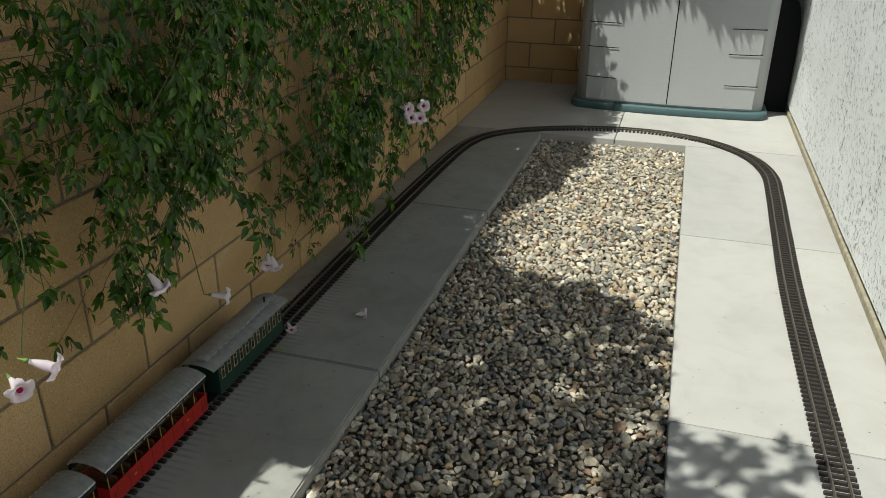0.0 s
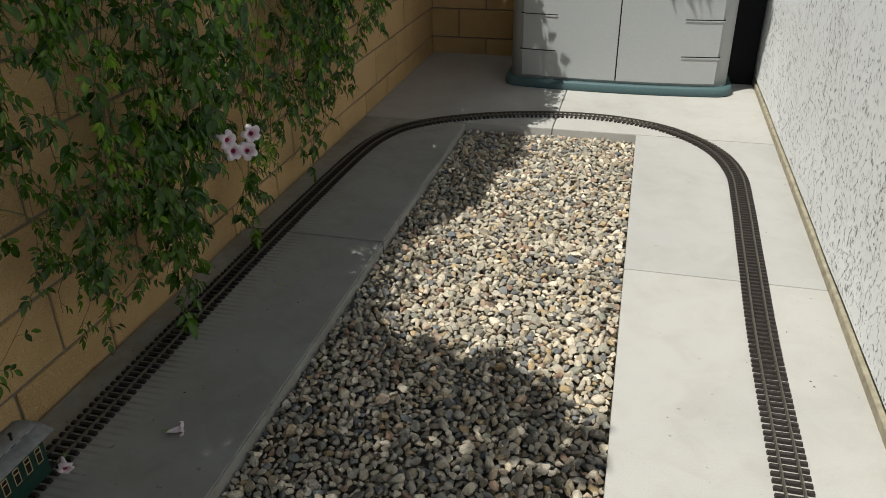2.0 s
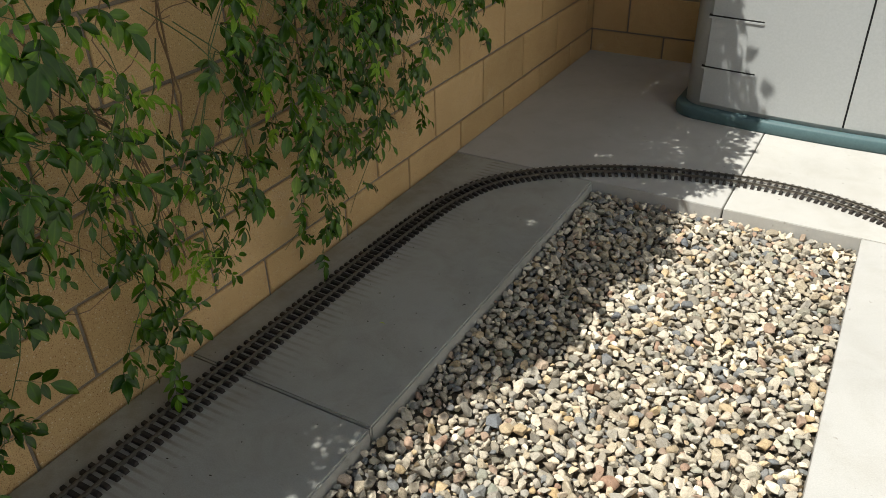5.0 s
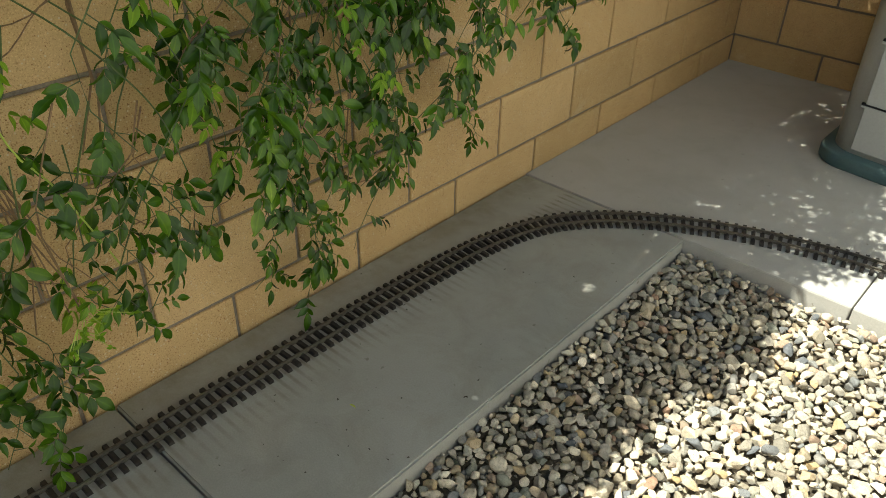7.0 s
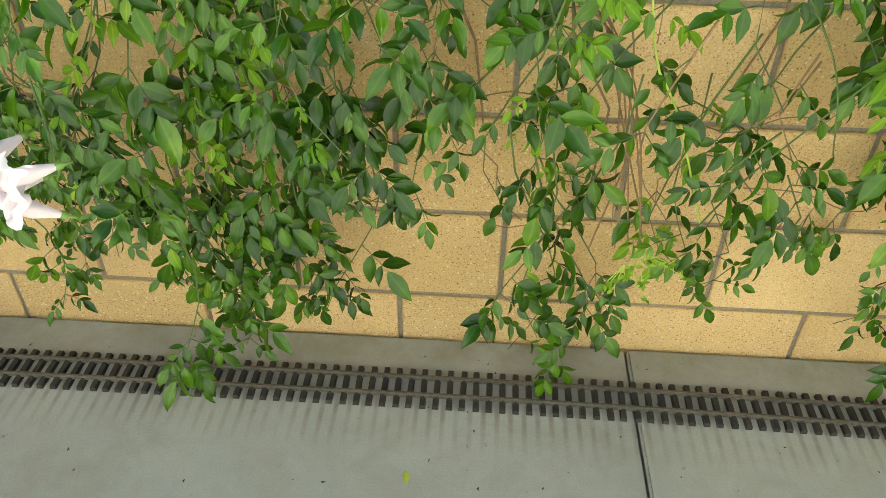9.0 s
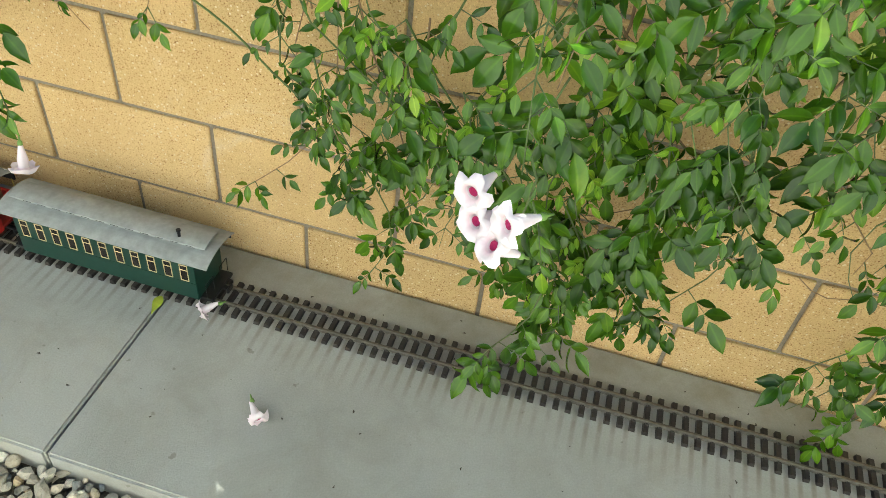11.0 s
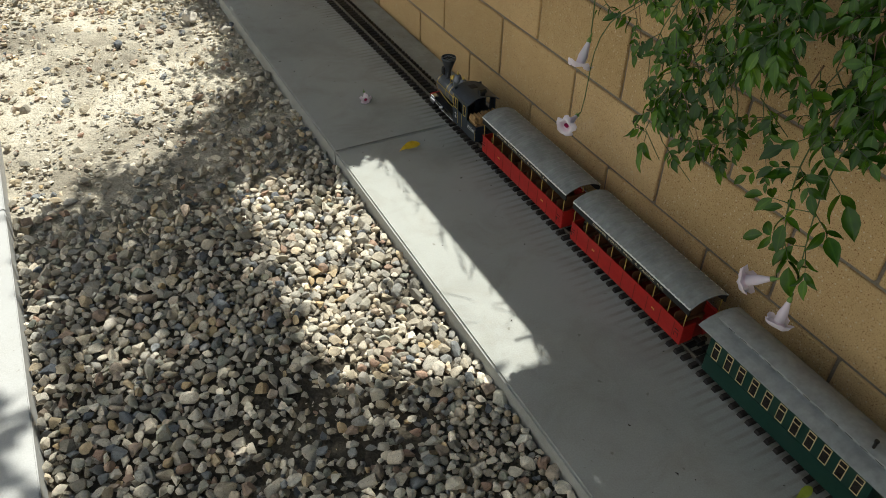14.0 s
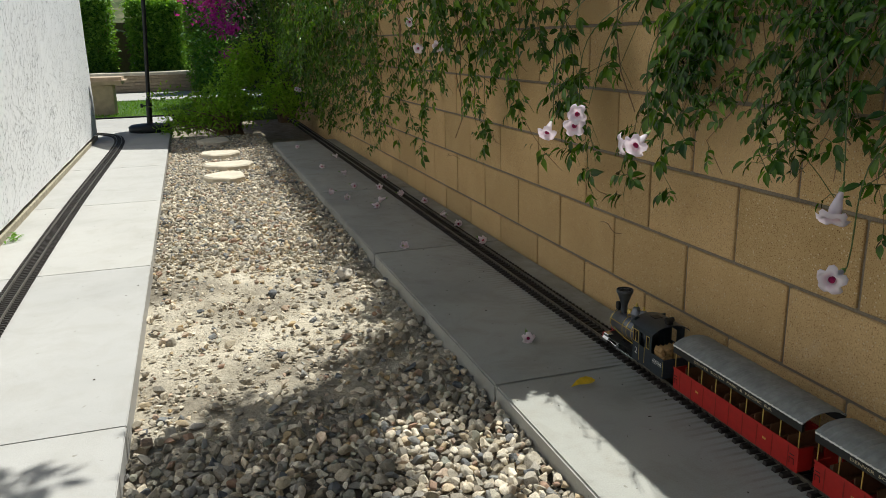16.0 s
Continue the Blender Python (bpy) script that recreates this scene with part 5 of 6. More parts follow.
def window(parent, x, y, z, w, h, trim, bars=0, cross=False):
    """A pane with a raised frame on a side wall."""
    s = 1 if x > 0 else -1
    t = 0.0016
    b = bmesh.new()
    for y0, y1, z0, z1 in ((y - w / 2, y + w / 2, z + h / 2 - t, z + h / 2), (y - w / 2, y + w / 2, z - h / 2, z - h / 2 + t), (y - w / 2, y - w / 2 + t, z - h / 2, z + h / 2), (y + w / 2 - t, y + w / 2, z - h / 2, z + h / 2)):
        add_box(b, min(x, x + s * 0.0012), max(x, x + s * 0.0012), y0, y1, z0, z1)
    for k in range(bars):
        yy = y - w / 2 + w * (k + 1) / (bars + 1)
        add_box(b, min(x, x + s * 0.001), max(x, x + s * 0.001), yy - t / 2, yy + t / 2, z - h / 2, z + h / 2)
    if cross:
        add_box(b, min(x, x + s * 0.001), max(x, x + s * 0.001), y - w / 2, y + w / 2, z + h * 0.18 - t / 2, z + h * 0.18 + t / 2)
    win = part("window", b, trim, parent)
    part("pane", box(min(x, x + s * 0.0004), max(x, x + s * 0.0004), y - w / 2 + t / 2, y + w / 2 - t / 2, z - h / 2 + t / 2, z + h / 2 - t / 2), DARK_GLASS, win)
    return win


def coupler(parent, y0, y1):
    b = bmesh.new()
    add_box(b, -0.005, 0.005, y0, y1, 0.030, 0.036, 0.001)
    add_box(b, -0.011, 0.011, y1 - 0.006 if y1 > y0 else y1, y1 if y1 > y0 else y1 + 0.006, 0.027, 0.039, 0.002)
    part("coupler", b, BLACK, parent)


def locomotive():
    root = empty("toy_locomotive", label="dark grey model steam locomotive with red pilot and firewood load", category="toy train", group="model train")
    zb = 0.078
    # frame and running boards
    b = box(-0.030, 0.030, 0.045, 0.372, 0.030, 0.046, 0.001)
    add_box(b, -0.046, 0.046, 0.085, 0.225, 0.047, 0.050)
    add_box(b, -0.022, 0.022, 0.09, 0.22, 0.020, 0.030)
    part("chassis", b, BLACK, root)
    # boiler
    b = bmesh.new()
    add_cyl(b, (0, 0.052, zb), (0, 0.062, zb), 0.0265, 0.0285, 24)
    add_cyl(b, (0, 0.062, zb), (0, 0.232, zb), 0.0285, 0.0285, 24)
    boiler = part("boiler", b, BOILER_GREY, root, "blued steel boiler with gold bands", True)
    for y in (0.128, 0.150, 0.176, 0.063):
        part("band", cyl((0, y - 0.0011, zb), (0, y + 0.0011, zb), 0.0291, None, 24), GOLD, boiler)
    b = bmesh.new()
    add_cyl(b, (0, 0.0505, zb), (0, 0.053, zb), 0.021, None, 20)
    add_cyl(b, (0, 0.048, zb), (0, 0.051, zb), 0.005, None, 10)
    part("smokebox_door", b, BLACK, root)
    for s in (1, -1):
        b = bmesh.new()
        add_tube(b, [Vector((s * 0.030, 0.065, zb + 0.010)), Vector((s * 0.0305, 0.14, zb + 0.010)), Vector((s * 0.0305, 0.222, zb + 0.010))], 0.0011, 5)
        part("handrail", b, GOLD, root)
        b = bmesh.new()
        add_tube(b, [Vector((s * 0.030, 0.085, zb - 0.008)), Vector((s * 0.0315, 0.11, zb - 0.013)), Vector((s * 0.0325, 0.16, zb - 0.018)), Vector((s * 0.0315, 0.195, zb - 0.019)), Vector((s * 0.0305, 0.214, zb - 0.008)), Vector((s * 0.0295, 0.221, zb + 0.004))], 0.0014, 5)
        part("pipe", b, GOLD, root)
    # balloon stack with a spoked cap
    b = bmesh.new()
    lathe(b, ((0.012, 0.0), (0.0105, 0.006), (0.0095, 0.022), (0.012, 0.030), (0.021, 0.052), (0.0245, 0.057), (0.0245, 0.064), (0.0225, 0.0645), (0.0215, 0.060)), 24, Matrix.Translation((0, 0.089, zb + 0.025)))
    stack = part("smokestack", b, GUNMETAL, root, "", True)
    b = bmesh.new()
    add_cyl(b, (0, 0.089, zb + 0.0845), (0, 0.089, zb + 0.0855), 0.022, None, 24)
    part("screen", b, ROOF_GREY, stack)
    b = bmesh.new()
    for k in range(8):
        a = math.pi * k / 4
        u = Vector((math.cos(a), math.sin(a), 0))
        c = Vector((0, 0.089, zb + 0.0872))
        add_tube(b, [c + u * 0.002, c + u * 0.0225], 0.0014, 4)
    add_cyl(b, (0, 0.089, zb + 0.0855), (0, 0.089, zb + 0.089), 0.0045, None, 10)
    for k in range(24):
        a0, a1 = 2 * math.pi * k / 24, 2 * math.pi * (k + 1) / 24
        c = Vector((0, 0.089, zb + 0.0872))
        add_tube(b, [c + Vector((math.cos(a0), math.sin(a0), 0)) * 0.0228, c + Vector((math.cos(a1), math.sin(a1), 0)) * 0.0228], 0.0016, 4)
    part("spoked_cap", b, BLACK, stack)
    # headlight
    b = box(-0.010, 0.010, 0.056, 0.072, zb + 0.030, zb + 0.050, 0.002)
    add_box(b, -0.007, 0.007, 0.058, 0.070, zb + 0.022, zb + 0.031)
    lamp = part("headlight", b, BLACK, root)
    part("lens", cyl((0, 0.0545, zb + 0.040), (0, 0.0562, zb + 0.040), 0.0078, None, 16), CHROME, lamp)
    # bell
    b = bmesh.new()
    lathe(b, ((0.0075, 0.0), (0.006, 0.003), (0.0045, 0.009), (0.002, 0.012)), 12, Matrix.Translation((0, 0.122, zb + 0.034)))
    add_tube(b, [Vector((-0.009, 0.122, zb + 0.027)), Vector((-0.008, 0.122, zb + 0.045)), Vector((0.008, 0.122, zb + 0.045)), Vector((0.009, 0.122, zb + 0.027))], 0.0013, 5)
    part("bell", b, GOLD, root, "brass bell", True)
    # domes
    for y in (0.155, 0.193):
        b = bmesh.new()
        lathe(b, ((0.0165, 0.0), (0.0150, 0.004), (0.0145, 0.018), (0.0165, 0.020), (0.0165, 0.0225), (0.013, 0.027), (0.0105, 0.033), (0.0105, 0.036), (0.006, 0.039), (0.001, 0.040)), 20, Matrix.Translation((0, y, zb + 0.022)))
        dome = part("dome", b, BOILER_GREY, root, "", True)
        b = bmesh.new()
        lathe(b, ((0.0035, 0.0), (0.0045, 0.004), (0.002, 0.006), (0.002, 0.010), (0.0005, 0.0105)), 10, Matrix.Translation((0, y, zb + 0.061)))
        part("whistle", b, GOLD, dome)
    # pilot: sloping bars below a beam
    b = box(-0.042, 0.042, 0.040, 0.050, 0.033, 0.046, 0.001)
    pilot = part("pilot", b, PILOT_RED, root, "glossy red pilot with sloping bars")
    for k in range(-5, 6):
        b = bmesh.new()
        add_tube(b, [Vector((k * 0.0072, 0.041, 0.042)), Vector((k * 0.0055, 0.004 + abs(k) * 0.0034, 0.022))], 0.0018, 5)
        part("bar", b, PILOT_RED, pilot)
    b = bmesh.new()
    add_tube(b, [Vector((-0.031, 0.022, 0.0225)), Vector((0, 0.003, 0.0225)), Vector((0.031, 0.022, 0.0225))], 0.002, 5)
    add_box(b, -0.008, 0.008, 0.030, 0.046, 0.046, 0.062, 0.002)
    part("step_board", b, PILOT_RED, pilot)
    # cylinders, crossheads and rods
    for s in (1, -1):
        b = cyl((s * 0.042, 0.062, 0.036), (s * 0.042, 0.092, 0.036), 0.0125, None, 18)
        add_box(b, s * 0.042 - 0.010, s * 0.042 + 0.010, 0.064, 0.090, 0.046, 0.056, 0.002)
        part("cylinder", b, CHROME, root, "polished steel cylinder", False)
        b = cyl((s * 0.046, 0.092, 0.036), (s * 0.046, 0.142, 0.033), 0.0016, None, 8)
        add_box(b, s * 0.046 - 0.0015, s * 0.046 + 0.0015, 0.118, 0.222, 0.028, 0.0325, 0.0005)
        add_box(b, s * 0.0435 - 0.0012, s * 0.0435 + 0.0012, 0.092, 0.142, 0.042, 0.0445)
        add_box(b, s * 0.046 - 0.004, s * 0.046 + 0.004, 0.134, 0.146, 0.028, 0.044, 0.001)
        part("rod", b, CHROME, root)
        for y, rad in ((0.135, 0.019), (0.185, 0.019), (0.222, 0.019)):
            wheel(root, s * 0.0265, y, rad, BLACK)
        wheel(root, s * 0.0265, 0.070, 0.010, BLACK)
        wheel(root, s * 0.0265, 0.335, 0.012, BLACK)
    # cab
    b = box(-0.048, 0.048, 0.225, 0.228, 0.040, 0.138)
    cab = part("cab", b, CAB, root)
    part("cab_floor", box(-0.048, 0.048, 0.2285, 0.316, 0.044, 0.048), BLACK, cab)
    for s in (1, -1):
        b = bmesh.new()
        outline = ((0.225, 0.036), (0.316, 0.036), (0.316, 0.126), (0.225, 0.126))
        hole = ((0.258, 0.080), (0.284, 0.080), (0.284, 0.112), (0.258, 0.112))
        x0, x1 = s * 0.0482, s * 0.051
        vo = [[b.verts.new((x, y, z)) for y, z in outline] for x in (x0, x1)]
        vh = [[b.verts.new((x, y, z)) for y, z in hole] for x in (x0, x1)]
        for k in range(4):
            j = (k + 1) % 4
            for i in (0, 1):
                b.faces.new((vo[i][k], vo[i][j], vh[i][j], vh[i][k]))
            b.faces.new((vo[0][k], vo[0][j], vo[1][j], vo[1][k]))
            b.faces.new((vh[0][k], vh[0][j], vh[1][j], vh[1][k]))
        bmesh.ops.recalc_face_normals(b, faces=b.faces)
        part("cab_side", b, CAB, cab)
    for s in (1, -1):
        window(cab, s * 0.0511, 0.2405, 0.098, 0.028, 0.030, GOLD, 1)
        window(cab, s * 0.0511, 0.300, 0.098, 0.015, 0.030, GOLD)
        for y in (0.2575, 0.2845):
            part("trim", box(min(s * 0.0511, s * 0.0517), max(s * 0.0511, s * 0.0517), y - 0.0007, y + 0.0007, 0.042, 0.082), GOLD, cab)
    side_text(cab, "2", 0.026, WHITE, 0.0512, 0.243, 0.061)
    roof = part("cab_roof", arched_roof(0.056, 0.016, 0.216, 0.330, 0.124, 0.0025), GUNMETAL, root)
    b = box(-0.012, 0.012, 0.243, 0.268, 0.141, 0.1435, 0.0005)
    part("hatch", b, BLACK, roof)
    b = box(-0.009, 0.009, 0.311, 0.324, 0.141, 0.155, 0.002)
    add_cyl(b, (-0.012, 0.3175, 0.153), (0.012, 0.3175, 0.153), 0.006, None, 10)
    part("rear_lamp", b, BLACK, roof)
    # wood bunker
    b = bmesh.new()
    for s in (1, -1):
        add_box(b, min(s * 0.0475, s * 0.0505), max(s * 0.0475, s * 0.0505), 0.316, 0.374, 0.034, 0.078)
    add_box(b, -0.0475, 0.0475, 0.371, 0.374, 0.034, 0.078)
    add_box(b, -0.0475, 0.0475, 0.316, 0.371, 0.034, 0.060)
    bunker = part("bunker", b, CAB, root)
    for s in (1, -1):
        part("nameplate", box(min(s * 0.0505, s * 0.0511), max(s * 0.0505, s * 0.0511), 0.324, 0.367, 0.0585, 0.0685), CAB, bunker)
        b = bmesh.new()
        for z in (0.0585, 0.0680):
            add_box(b, min(s * 0.0511, s * 0.0514), max(s * 0.0511, s * 0.0514), 0.324, 0.367, z, z + 0.0006)
        part("border", b, WHITE, bunker)
        part("trim", box(min(s * 0.0505, s * 0.0511), max(s * 0.0505, s * 0.0511), 0.3715, 0.3725, 0.040, 0.074), GOLD, bunker)
    side_text(bunker, "SOUTH PARK", 0.0085, WHITE, 0.0513, 0.3455, 0.0635, 0.82)
    rn = random.Random(8)
    for row in range(4):
        for k in range(7):
            x = -0.039 + 0.013 * k + rn.uniform(-0.002, 0.002)
            z = 0.066 + row * 0.0085
            y0 = 0.320 + rn.uniform(-0.003, 0.003)
            y1 = 0.368 - 0.004 * row + rn.uniform(-0.006, 0.001)
            b = bmesh.new()
            add_cyl(b, (x, y0, z + rn.uniform(-0.001, 0.001)), (x + rn.uniform(-0.002, 0.002), y1, z + rn.uniform(-0.002, 0.002)), 0.0066, 0.0062, rn.choice((3, 4, 5)))
            part("log", b, LOG, root)
    coupler(root, 0.372, 0.392)
    return root


def open_car():
    """An open excursion car with a bowed roof on thin posts."""
    root = empty("toy_open_carriage", label="red open-sided model passenger car with grey roof", category="toy train", group="model train")
    L = 0.437
    part("chassis", box(-0.040, 0.040, 0.012, L - 0.012, 0.030, 0.038, 0.001), BLACK, root)
    part("floor", box(-0.050, 0.050, 0.002, L - 0.002, 0.038, 0.043), DARK_RED, root)
    for s in (1, -1):
        b = box(min(s * 0.0495, s * 0.053), max(s * 0.0495, s * 0.053), 0.0, L, 0.034, 0.077, 0.0006)
        side = part("side_panel", b, RED, root, "red side panel")
        part("sill", box(min(s * 0.053, s * 0.0545), max(s * 0.053, s * 0.0545), 0.0, L, 0.075, 0.079), RED, side)
        for k in range(9):
            y = 0.028 + k * (L - 0.056) / 8
            part("rib", box(min(s * 0.053, s * 0.0537), max(s * 0.053, s * 0.0537), y - 0.0011, y + 0.0011, 0.036, 0.075), DARK_RED, side)
        for k in range(8):
            if k in (1, 6):
                y0 = 0.028 + k * (L - 0.056) / 8
                b = bmesh.new()
                for z, w in ((0.0575, 0.012),):
                    for q in range(3):
                        add_box(b, min(s * 0.053, s * 0.0534), max(s * 0.053, s * 0.0534), y0 + 0.018 + q * 0.0038, y0 + 0.0207 + q * 0.0038, z - 0.002, z + 0.002)
                part("small_lettering", b, GOLD, side)
        for y in (0.012, L - 0.016):
            b = bmesh.new()
            add_tube(b, [Vector((s * 0.0535, y - 0.006, 0.046)), Vector((s * 0.0548, y - 0.006, 0.056)), Vector((s * 0.0548, y + 0.006, 0.056)), Vector((s * 0.0535, y + 0.006, 0.046))], 0.0009, 4)
            add_tube(b, [Vector((s * 0.0545, y - 0.006, 0.062)), Vector((s * 0.0545, y + 0.006, 0.062))], 0.0009, 4)
            part("grab_iron", b, BLACK, side)
        for k in range(9):
            y = 0.004 + k * (L - 0.008) / 8
            part("post", cyl((s * 0.051, y, 0.077), (s * 0.051, y, 0.110), 0.0013, None, 6), GOLD, root)
        board = part("letterboard", box(min(s * 0.0505, s * 0.0545), max(s * 0.0505, s * 0.0545), -0.004, L + 0.004, 0.1085, 0.1225), BLACK, root, "black letterboard with gold railway lettering")
        b = bmesh.new()
        n = 72
        for k in range(n):
            y = -0.004 + (L + 0.008) * k / n
            add_box(b, min(s * 0.0525, s * 0.0562), max(s * 0.0525, s * 0.0562), y, y + (L + 0.008) / n * 0.98, 0.1220 + 0.0006 * (k % 2), 0.1246)
        part("roof_edge", b, WHITE, board)
    me = text_mesh("DENVER  SOUTH  PARK  &  PACIFIC  R.R.", 0.0088, LETTER)
    for s in (1, -1):
        ob = new("lettering", me)
        ob.parent = root
        ob.matrix_basis = pose(s * 0.0547, L / 2, 0.1150, 90, 0, 90 * s) @ Matrix.Diagonal((1.72, 1, 1, 1))
    for y0, y1 in ((0.0, 0.003), (L - 0.003, L)):
        for s in (1, -1):
            part("end_panel", box(min(s * 0.016, s * 0.0495), max(s * 0.016, s * 0.0495), y0, y1, 0.036, 0.077), RED, root)
    part("roof", arched_roof(0.0545, 0.0125, -0.006, L + 0.006, 0.1232, 0.0018, 0, 26), ROOF_GREY, root, "weathered grey ribbed roof")
    for k in range(8):
        y = 0.040 + k * (L - 0.08) / 7
        b = box(-0.046, 0.046, y - 0.008, y + 0.008, 0.055, 0.060, 0.001)
        add_box(b, -0.046, 0.046, y - 0.0015, y + 0.0015, 0.060, 0.086, 0.0006)
        add_box(b, -0.044, -0.040, y - 0.007, y + 0.007, 0.043, 0.055)
        add_box(b, 0.040, 0.044, y - 0.007, y + 0.007, 0.043, 0.055)
        part("bench", b, BROWN_SEAT, root)
    for y in (0.085, L - 0.085):
        b = bmesh.new()
        for s in (1, -1):
            add_box(b, min(s * 0.032, s * 0.037), max(s * 0.032, s * 0.037), y - 0.038, y + 0.038, 0.021, 0.030, 0.001)
        add_box(b, -0.032, 0.032, y - 0.006, y + 0.006, 0.021, 0.030)
        truck = part("truck", b, BLACK, root)
        for dy in (-0.024, 0.024):
            for s in (1, -1):
                wheel(truck, s * 0.0265, y + dy, 0.0125, BLACK)
    coupler(root, 0.012, -0.020)
    coupler(root, L - 0.012, L + 0.020)
    return root


def coach():
    """A closed coach with a row of sash windows and a raised clerestory."""
    root = empty("toy_coach", label="dark green model passenger coach with grey clerestory roof", category="toy train", group="model train")
    L = 0.47
    Y0, Y1 = 0.028, L - 0.028
    part("chassis", box(-0.044, 0.044, 0.0, L, 0.028, 0.036, 0.001), BLACK, root)
    body = part("body", box(-0.052, 0.052, Y0, Y1, 0.032, 0.1155, 0.0012), GREEN, root)
    for s in (1, -1):
        for k in range(11):
            window(body, s * 0.0521, Y0 + 0.024 + k * (Y1 - Y0 - 0.048) / 10, 0.091, 0.0185, 0.036, CREAM, 0, True)
        part("belt_rail", box(min(s * 0.052, s * 0.0532), max(s * 0.052, s * 0.0532), Y0, Y1, 0.069, 0.0705), GREEN, body)
        part("fascia", box(min(s * 0.0515, s * 0.0528), max(s * 0.0515, s * 0.0528), -0.002, L + 0.002, 0.1115, 0.1185), BLACK, body)
    part("roof", arched_roof(0.060, 0.011, -0.006, L + 0.006, 0.1175, 0.002), ROOF_GREY, root, "grey clerestory roof")
    b = box(-0.022, 0.022, 0.02, L - 0.02, 0.126, 0.1355, 0.001)
    cl = part("clerestory", b, ROOF_GREY, root)
    for s in (1, -1):
        for k in range(12):
            y = 0.05 + k * (L - 0.1) / 11
            part("vent", box(min(s * 0.022, s * 0.0226), max(s * 0.022, s * 0.0226), y - 0.009, y + 0.009, 0.1305, 0.1340), DARK_GLASS, cl)
    part("clerestory_roof", arched_roof(0.027, 0.004, 0.012, L - 0.012, 0.1355, 0.0018), ROOF_GREY, root)
    b = cyl((0.014, L - 0.075, 0.138), (0.014, L - 0.075, 0.152), 0.0032, None, 10)
    add_cyl(b, (0.014, L - 0.075, 0.152), (0.014, L - 0.075, 0.155), 0.0048, None, 10)
    part("chimney", b, BLACK, root)
    for y in (0.012, L - 0.012):
        for s in (1, -1):
            b = bmesh.new()
            add_tube(b, [Vector((s * 0.045, y, 0.036)), Vector((s * 0.045, y, 0.066)), Vector((s * 0.014, y, 0.066)), Vector((s * 0.014, y, 0.036))], 0.0011, 5)
            part("platform_rail", b, BLACK, root)
    for y in (0.095, L - 0.095):
        b = bmesh.new()
        for s in (1, -1):
            add_box(b, min(s * 0.032, s * 0.037), max(s * 0.032, s * 0.037), y - 0.038, y + 0.038, 0.020, 0.029, 0.001)
        add_box(b, -0.032, 0.032, y - 0.006, y + 0.006, 0.020, 0.029)
        truck = part("truck", b, BLACK, root)
        for dy in (-0.024, 0.024):
            for s in (1, -1):
                wheel(truck, s * 0.0265, y + dy, 0.0125, BLACK)
    coupler(root, 0.002, -0.018)
    coupler(root, L - 0.002, L + 0.018)
    return root


# the train stands on the long straight beside the wall
TRAIN_Y = -3.2


def on_track(ob, y0, length):
    def x_at(y):
        return float(np.interp(y, [a[1] for a in LINE[:11]], [a[0] for a in LINE[:11]]))
    xa, xb = x_at(y0), x_at(y0 + length)
    ob.matrix_basis = Matrix.Translation((xa, y0, 0.001)) @ pose(0, 0, 0, 0, 0, -math.degrees(math.atan2(xb - xa, length)))
    return ob


on_track(taller(locomotive(), 1.17), TRAIN_Y, 0.375)
first = on_track(taller(open_car(), 1.28), TRAIN_Y + 0.425, 0.437)
second = copy_thing(first, Matrix.Identity(4))
on_track(second, TRAIN_Y + 0.905, 0.437)
on_track(taller(coach(), 1.24), TRAIN_Y + 1.388, 0.47)

# ---------------------------------------------------------------- unseen tree added behind the wall to shade the gravel
def leaf_cloud(name, mat, seed, places, size, parent=None, up=(0, 0, 1)):
    lc = Leaves(seed)
    rn = random.Random(seed)
    for p in places:
        d = Vector((rn.gauss(0, 1), rn.gauss(0, 1), rn.gauss(-0.2, 0.6)))
        lc.leaflet(Vector(p), d, Vector(up) + Vector((rn.gauss(0, 0.5), rn.gauss(0, 0.5), rn.gauss(0, 0.5))), size * rn.uniform(0.7, 1.2), rn.uniform(1.0, 1.4))
    ob = new(name, lc.mesh(name, mat))
    if parent:
        ob.parent = parent
    return tagged(ob, kind="stuff")


BARK = plain("grey_brown_bark", (0.17, 0.125, 0.09), 0.9, 0, 30, 0.35, 0.004)
tree = empty("garden_tree", -0.75, -4.0, -0.1, label="unseen leafy tree behind the block wall, placed to shade the gravel", category="tree")
inv = Matrix.Translation((0.75, 4.0, 0.1))
rn = random.Random(31)
spots, ends = [], []
